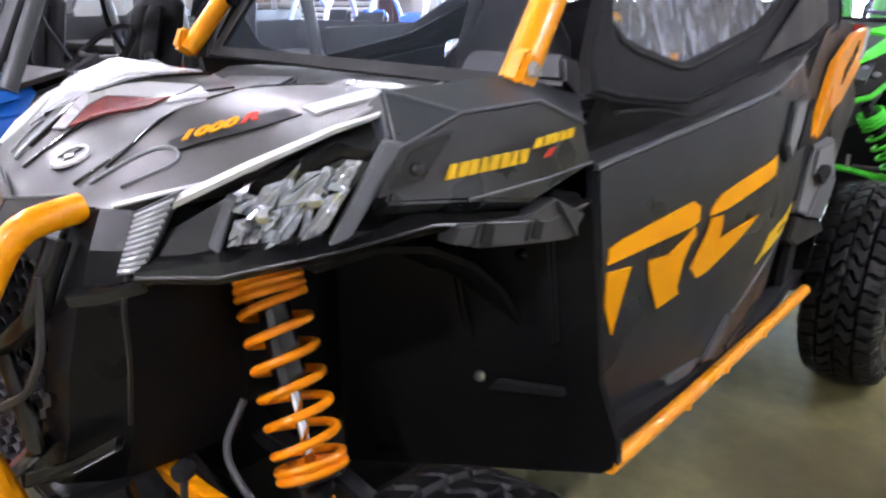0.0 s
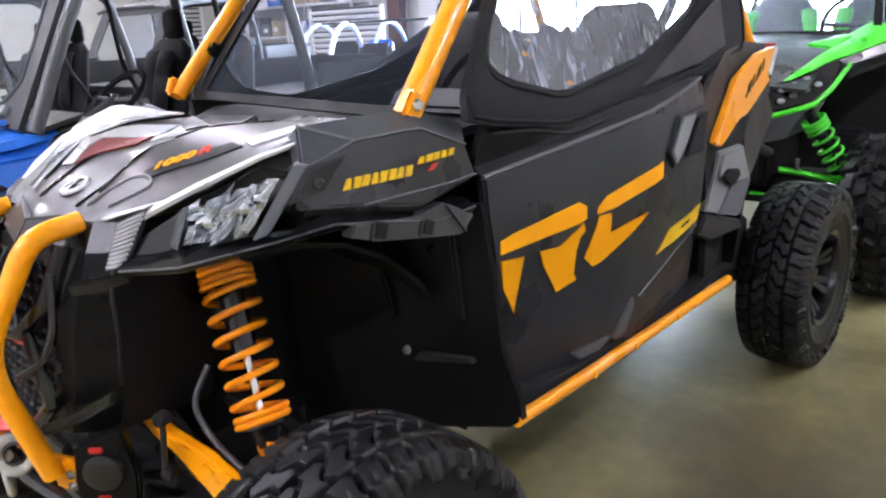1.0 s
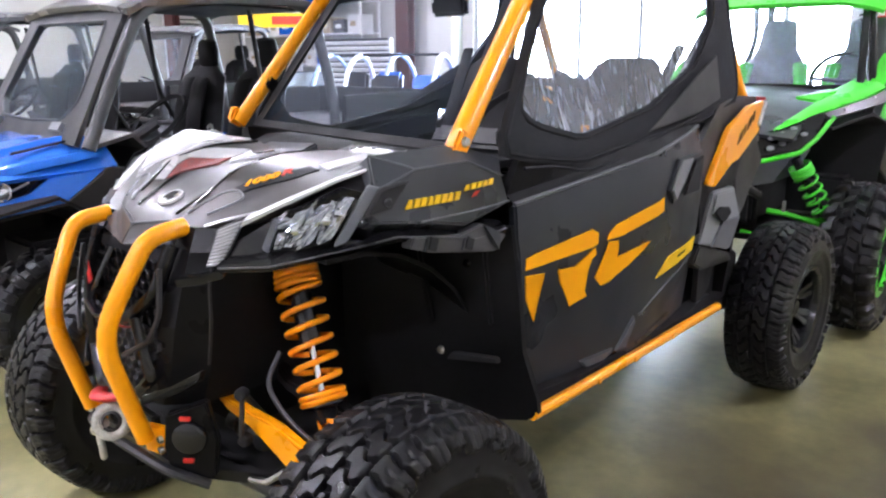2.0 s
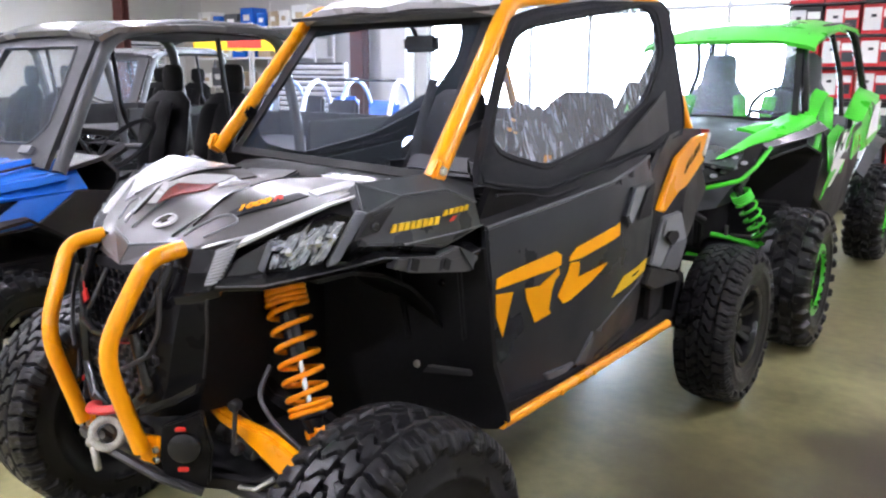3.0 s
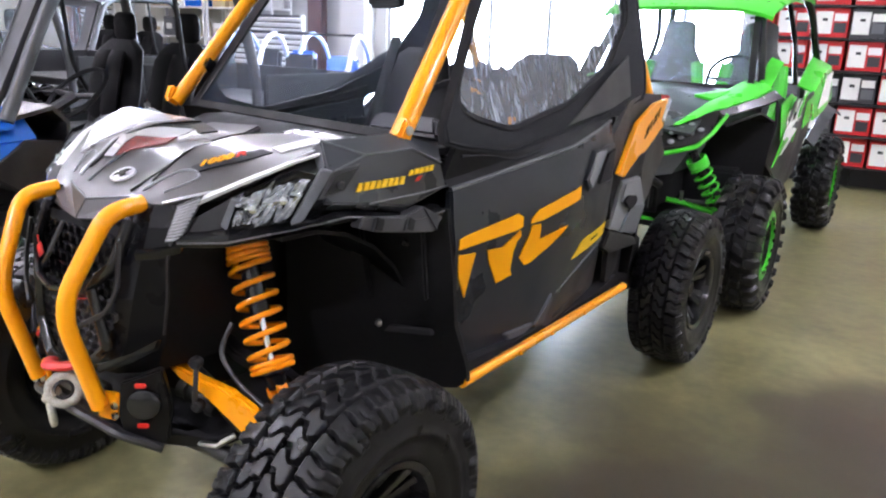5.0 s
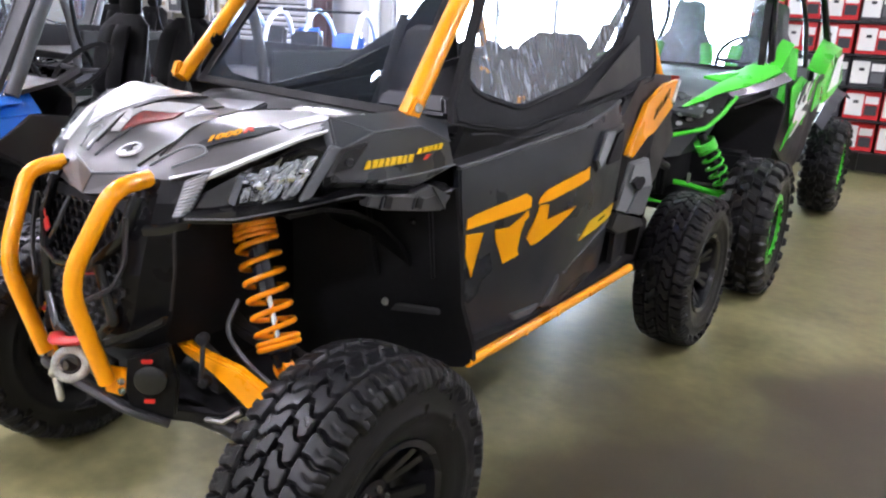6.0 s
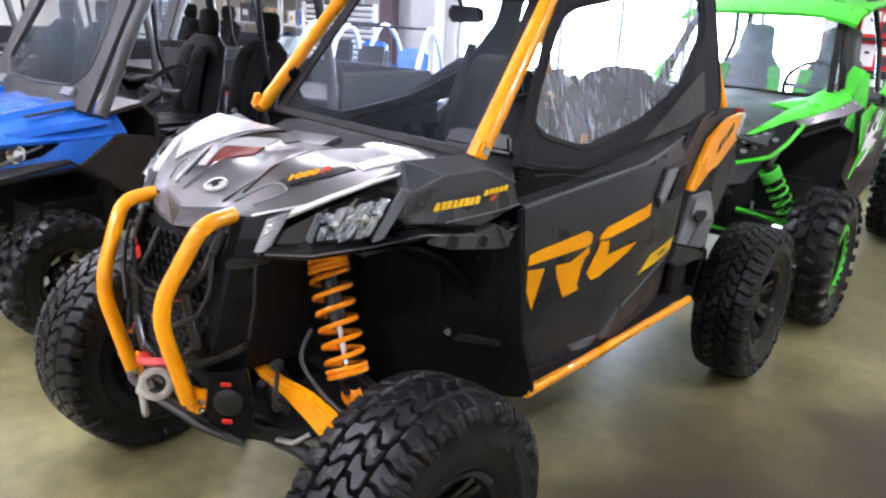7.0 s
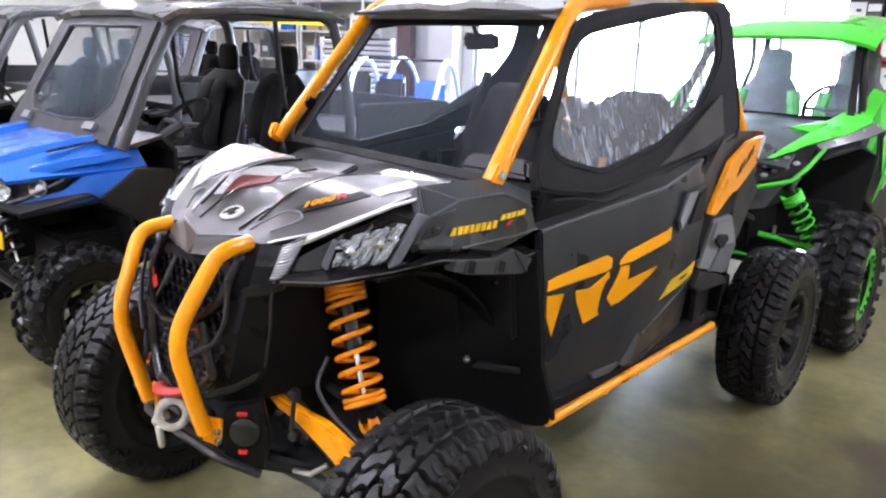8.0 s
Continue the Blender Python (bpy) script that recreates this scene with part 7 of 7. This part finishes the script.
def buggy(paint, cage, label, at):
    top = thing("sport_buggy", label, "off-road vehicle", "sport buggies at the back", at)
    rim = part("wheel", rim_bm(0.13, 0.11, 5), "rimblack", top)
    rim.matrix_basis = pose(0.6, -0.9, 0.28)
    t = new("tyre", TYRE_D)
    t.parent = rim
    face = rim_face(rim, 0.13, 0.11, 5)
    for x, y, a in ((-0.6, -0.9, 180), (0.6, 0.9, 0), (-0.6, 0.9, 180)):
        wheel(top, "wheel", rim, TYRE_D, x, y, 0.28, a, face)
    part("body", loft(nb(), [[V(-0.3, -1.2, 0.42), V(0.3, -1.2, 0.42), V(0.24, -1.2, 0.66), V(-0.24, -1.2, 0.66)], [V(-0.5, -0.5, 0.36), V(0.5, -0.5, 0.36), V(0.44, -0.5, 0.95), V(-0.44, -0.5, 0.95)], [V(-0.56, 0.4, 0.36), V(0.56, 0.4, 0.36), V(0.54, 0.4, 0.74), V(-0.54, 0.4, 0.74)], [V(-0.48, 1.1, 0.45), V(0.48, 1.1, 0.45), V(0.5, 1.1, 0.86), V(-0.5, 1.1, 0.86)]]), paint, top, bevel=0.03)
    for s in (1, -1):
        part("cage_arc", tube(nb(), mirror([(0.46, -0.55, 0.9), (0.48, -0.2, 1.3), (0.46, 0.2, 1.42), (0.48, 0.6, 1.3), (0.5, 1.0, 0.85)], s), 0.028, 10, fillet=0.22), cage, top)
        part("fender", shell([[(0.4, -1.15, 0.68), (0.68, -1.12, 0.6)], [(0.42, -0.85, 0.8), (0.72, -0.85, 0.7)], [(0.44, -0.5, 0.76), (0.68, -0.52, 0.62)]], s), cage, top)
        part("seat_back", box(nb(), V(s * 0.24, 0.42, 0.9), V(0.36, 0.12, 0.55), pose(0, 0, 0, -12, 0, 0)), "blue" if s > 0 else "matte", top, bevel=0.04)
    part("cross_bar", tube(nb(), [V(-0.46, 0.2, 1.4), V(0.46, 0.2, 1.4)], 0.014, 8), "matte", top)
    part("bumper", tube(nb(), [V(-0.25, -1.2, 0.4), V(-0.2, -1.32, 0.55), V(0.2, -1.32, 0.55), V(0.25, -1.2, 0.4)], 0.018, 8, fillet=0.05), "red", top)
    return top


M["skyblue"] = mat("pale_blue_paint", (0.35, 0.5, 0.8), 0.3, var=0.08, coat=0.4)
M["reddish"] = mat("red_paint", (0.5, 0.02, 0.015), 0.3, var=0.08, coat=0.4)
M["lightcage"] = mat("white_powder_coat", (0.7, 0.74, 0.85), 0.35, var=0.05)
buggy("blue", "lightcage", "blue sport buggy with white arched cage and blue seats", pose(-4.35, 4.0, 0, 0, 0, 30))
buggy("blue", "skyblue", "blue sport buggy with pale blue arched cage", pose(-5.9, 4.9, 0, 0, 0, 25))
quad_bike("reddish", "white", "red and white quad bike on the showroom floor", pose(-5.0, 2.8, 0, 0, 0, 60))
quad_bike("black", "fender", "black quad bike on the showroom floor", pose(-2.2, 4.7, 0, 0, 0, 15))
quad_bike("black", "orange", "black and orange quad bike on the showroom floor", pose(-3.2, 5.6, 0, 0, 0, 20))
quad_bike("black", "fender", "black quad bike on the showroom floor", pose(-1.6, 6.4, 0, 0, 0, 10))
quad_bike("blue", "white", "blue and white quad bike on the showroom floor", pose(-8.2, 3.6, 0, 0, 0, 40))
quad_bike("blue", "fender", "blue quad bike on the showroom floor", pose(-9.6, 4.4, 0, 0, 0, 35))
utility_vehicle("fender", "dark grey utility side-by-side parked in the back row", pose(-6.6, 2.9, 0, 0, 0, 12))

for x, y in ((-7.9, 7.9), (-12.6, 6.3)):
    c = nb()
    box(c, V(x, y, 2.3), V(0.3, 0.02, 4.59))
    box(c, V(x, y - 0.14, 2.3), V(0.3, 0.02, 4.59))
    box(c, V(x, y - 0.07, 2.3), V(0.02, 0.12, 4.59))
    tagged(part("column", c, "maroon"), "maroon steel building column", "column", kind="structure")
c = box(nb(), V(-7.2, 8.05, 2.3), V(0.55, 0.28, 4.59))
tagged(part("column", c, "ceil", bevel=0.01), "pale boxed building column", "column", kind="structure")


def slat_panel(at, w, h):
    t = thing("slatted_vent", "white slatted vent panel on the wall", "vent", at=at)
    part("back", box(nb(), V(0, 0.03, h / 2), V(w, 0.02, h)), "fender", t)
    for k in range(int(h / 0.09)):
        part("slat", box(nb(), V(0, 0.0, 0.05 + k * 0.09), V(w - 0.04, 0.05, 0.045), pose(0, 0, 0, 25, 0, 0)), "white", t)
    for s in (1, -1):
        part("side_frame", box(nb(), V(s * w / 2, 0, h / 2), V(0.05, 0.07, h)), "white", t)
    return t


slat_panel(pose(-8.55, 7.25, 0.0), 1.75, 1.65)
slat_panel(pose(-13.44, 7.1, 0.85, 0, 0, 90), 1.1, 1.35)


def shelf_unit(at, w, h, n):
    t = thing("shelf_unit", "white steel shelving stocked with pale cartons", "shelf", at=at)
    for sx2 in (1, -1):
        for sy2 in (0, 0.45):
            part("post", box(nb(), V(sx2 * w / 2, sy2, h / 2), V(0.04, 0.04, h)), "white", t)
    for k in range(n):
        part("shelf", box(nb(), V(0, 0.22, 0.1 + k * (h - 0.2) / (n - 1)), V(w, 0.46, 0.03)), "white", t)
    return t


M["carton"] = mat("brown_card", (0.42, 0.33, 0.22), 0.7, var=0.12)
rng = random.Random(4)
for x0, y0, rz in ((-9.6, 7.6, 0), (-11.4, 7.6, 0)):
    shelf_unit(pose(x0, y0, 0, 0, 0, rz), 1.7, 2.4, 5)
    for k in range(5):
        x = x0 - 0.75
        while x < x0 + 0.6:
            w, h = rng.uniform(0.22, 0.42), rng.uniform(0.2, 0.4)
            kind2 = rng.choice(("card", "carton", "card", "grey", "blue"))
            bx = thing("carton", {"card": "white", "carton": "brown", "grey": "grey", "blue": "blue"}[kind2] + " cardboard carton on a steel shelf", "box", "cartons on the shelves", pose(x + w / 2, y0 + 0.22, 0.116 + k * 0.55))
            part("box_body", box(nb(), V(0, 0, h / 2), V(w, 0.36, h)), kind2, bx, bevel=0.004)
            part("tape", box(nb(), V(0, -0.181, h * 0.5), V(w * 0.5, 0.003, h * 0.3)), "carton" if kind2 == "card" else "card", bx)
            x += w + rng.uniform(0.02, 0.12)
sg = thing("hanging_sign", "yellow banner sign hanging from the ceiling", "sign", at=pose(-8.1, 5.4, 1.75, 0, 0, 45))
part("board", box(nb(), V(0, 0, 0.15), V(1.3, 0.02, 0.2)), "yellow", sg)
part("panel", box(nb(), V(0.1, -0.012, 0.15), V(0.5, 0.006, 0.12)), "redtext", sg)
for q in (-0.5, 0.5):
    part("wire", tube(nb(), [V(q, 0, 0.3), V(q, 0, R0["z"] - 1.75)], 0.004, 6), "steel", sg)
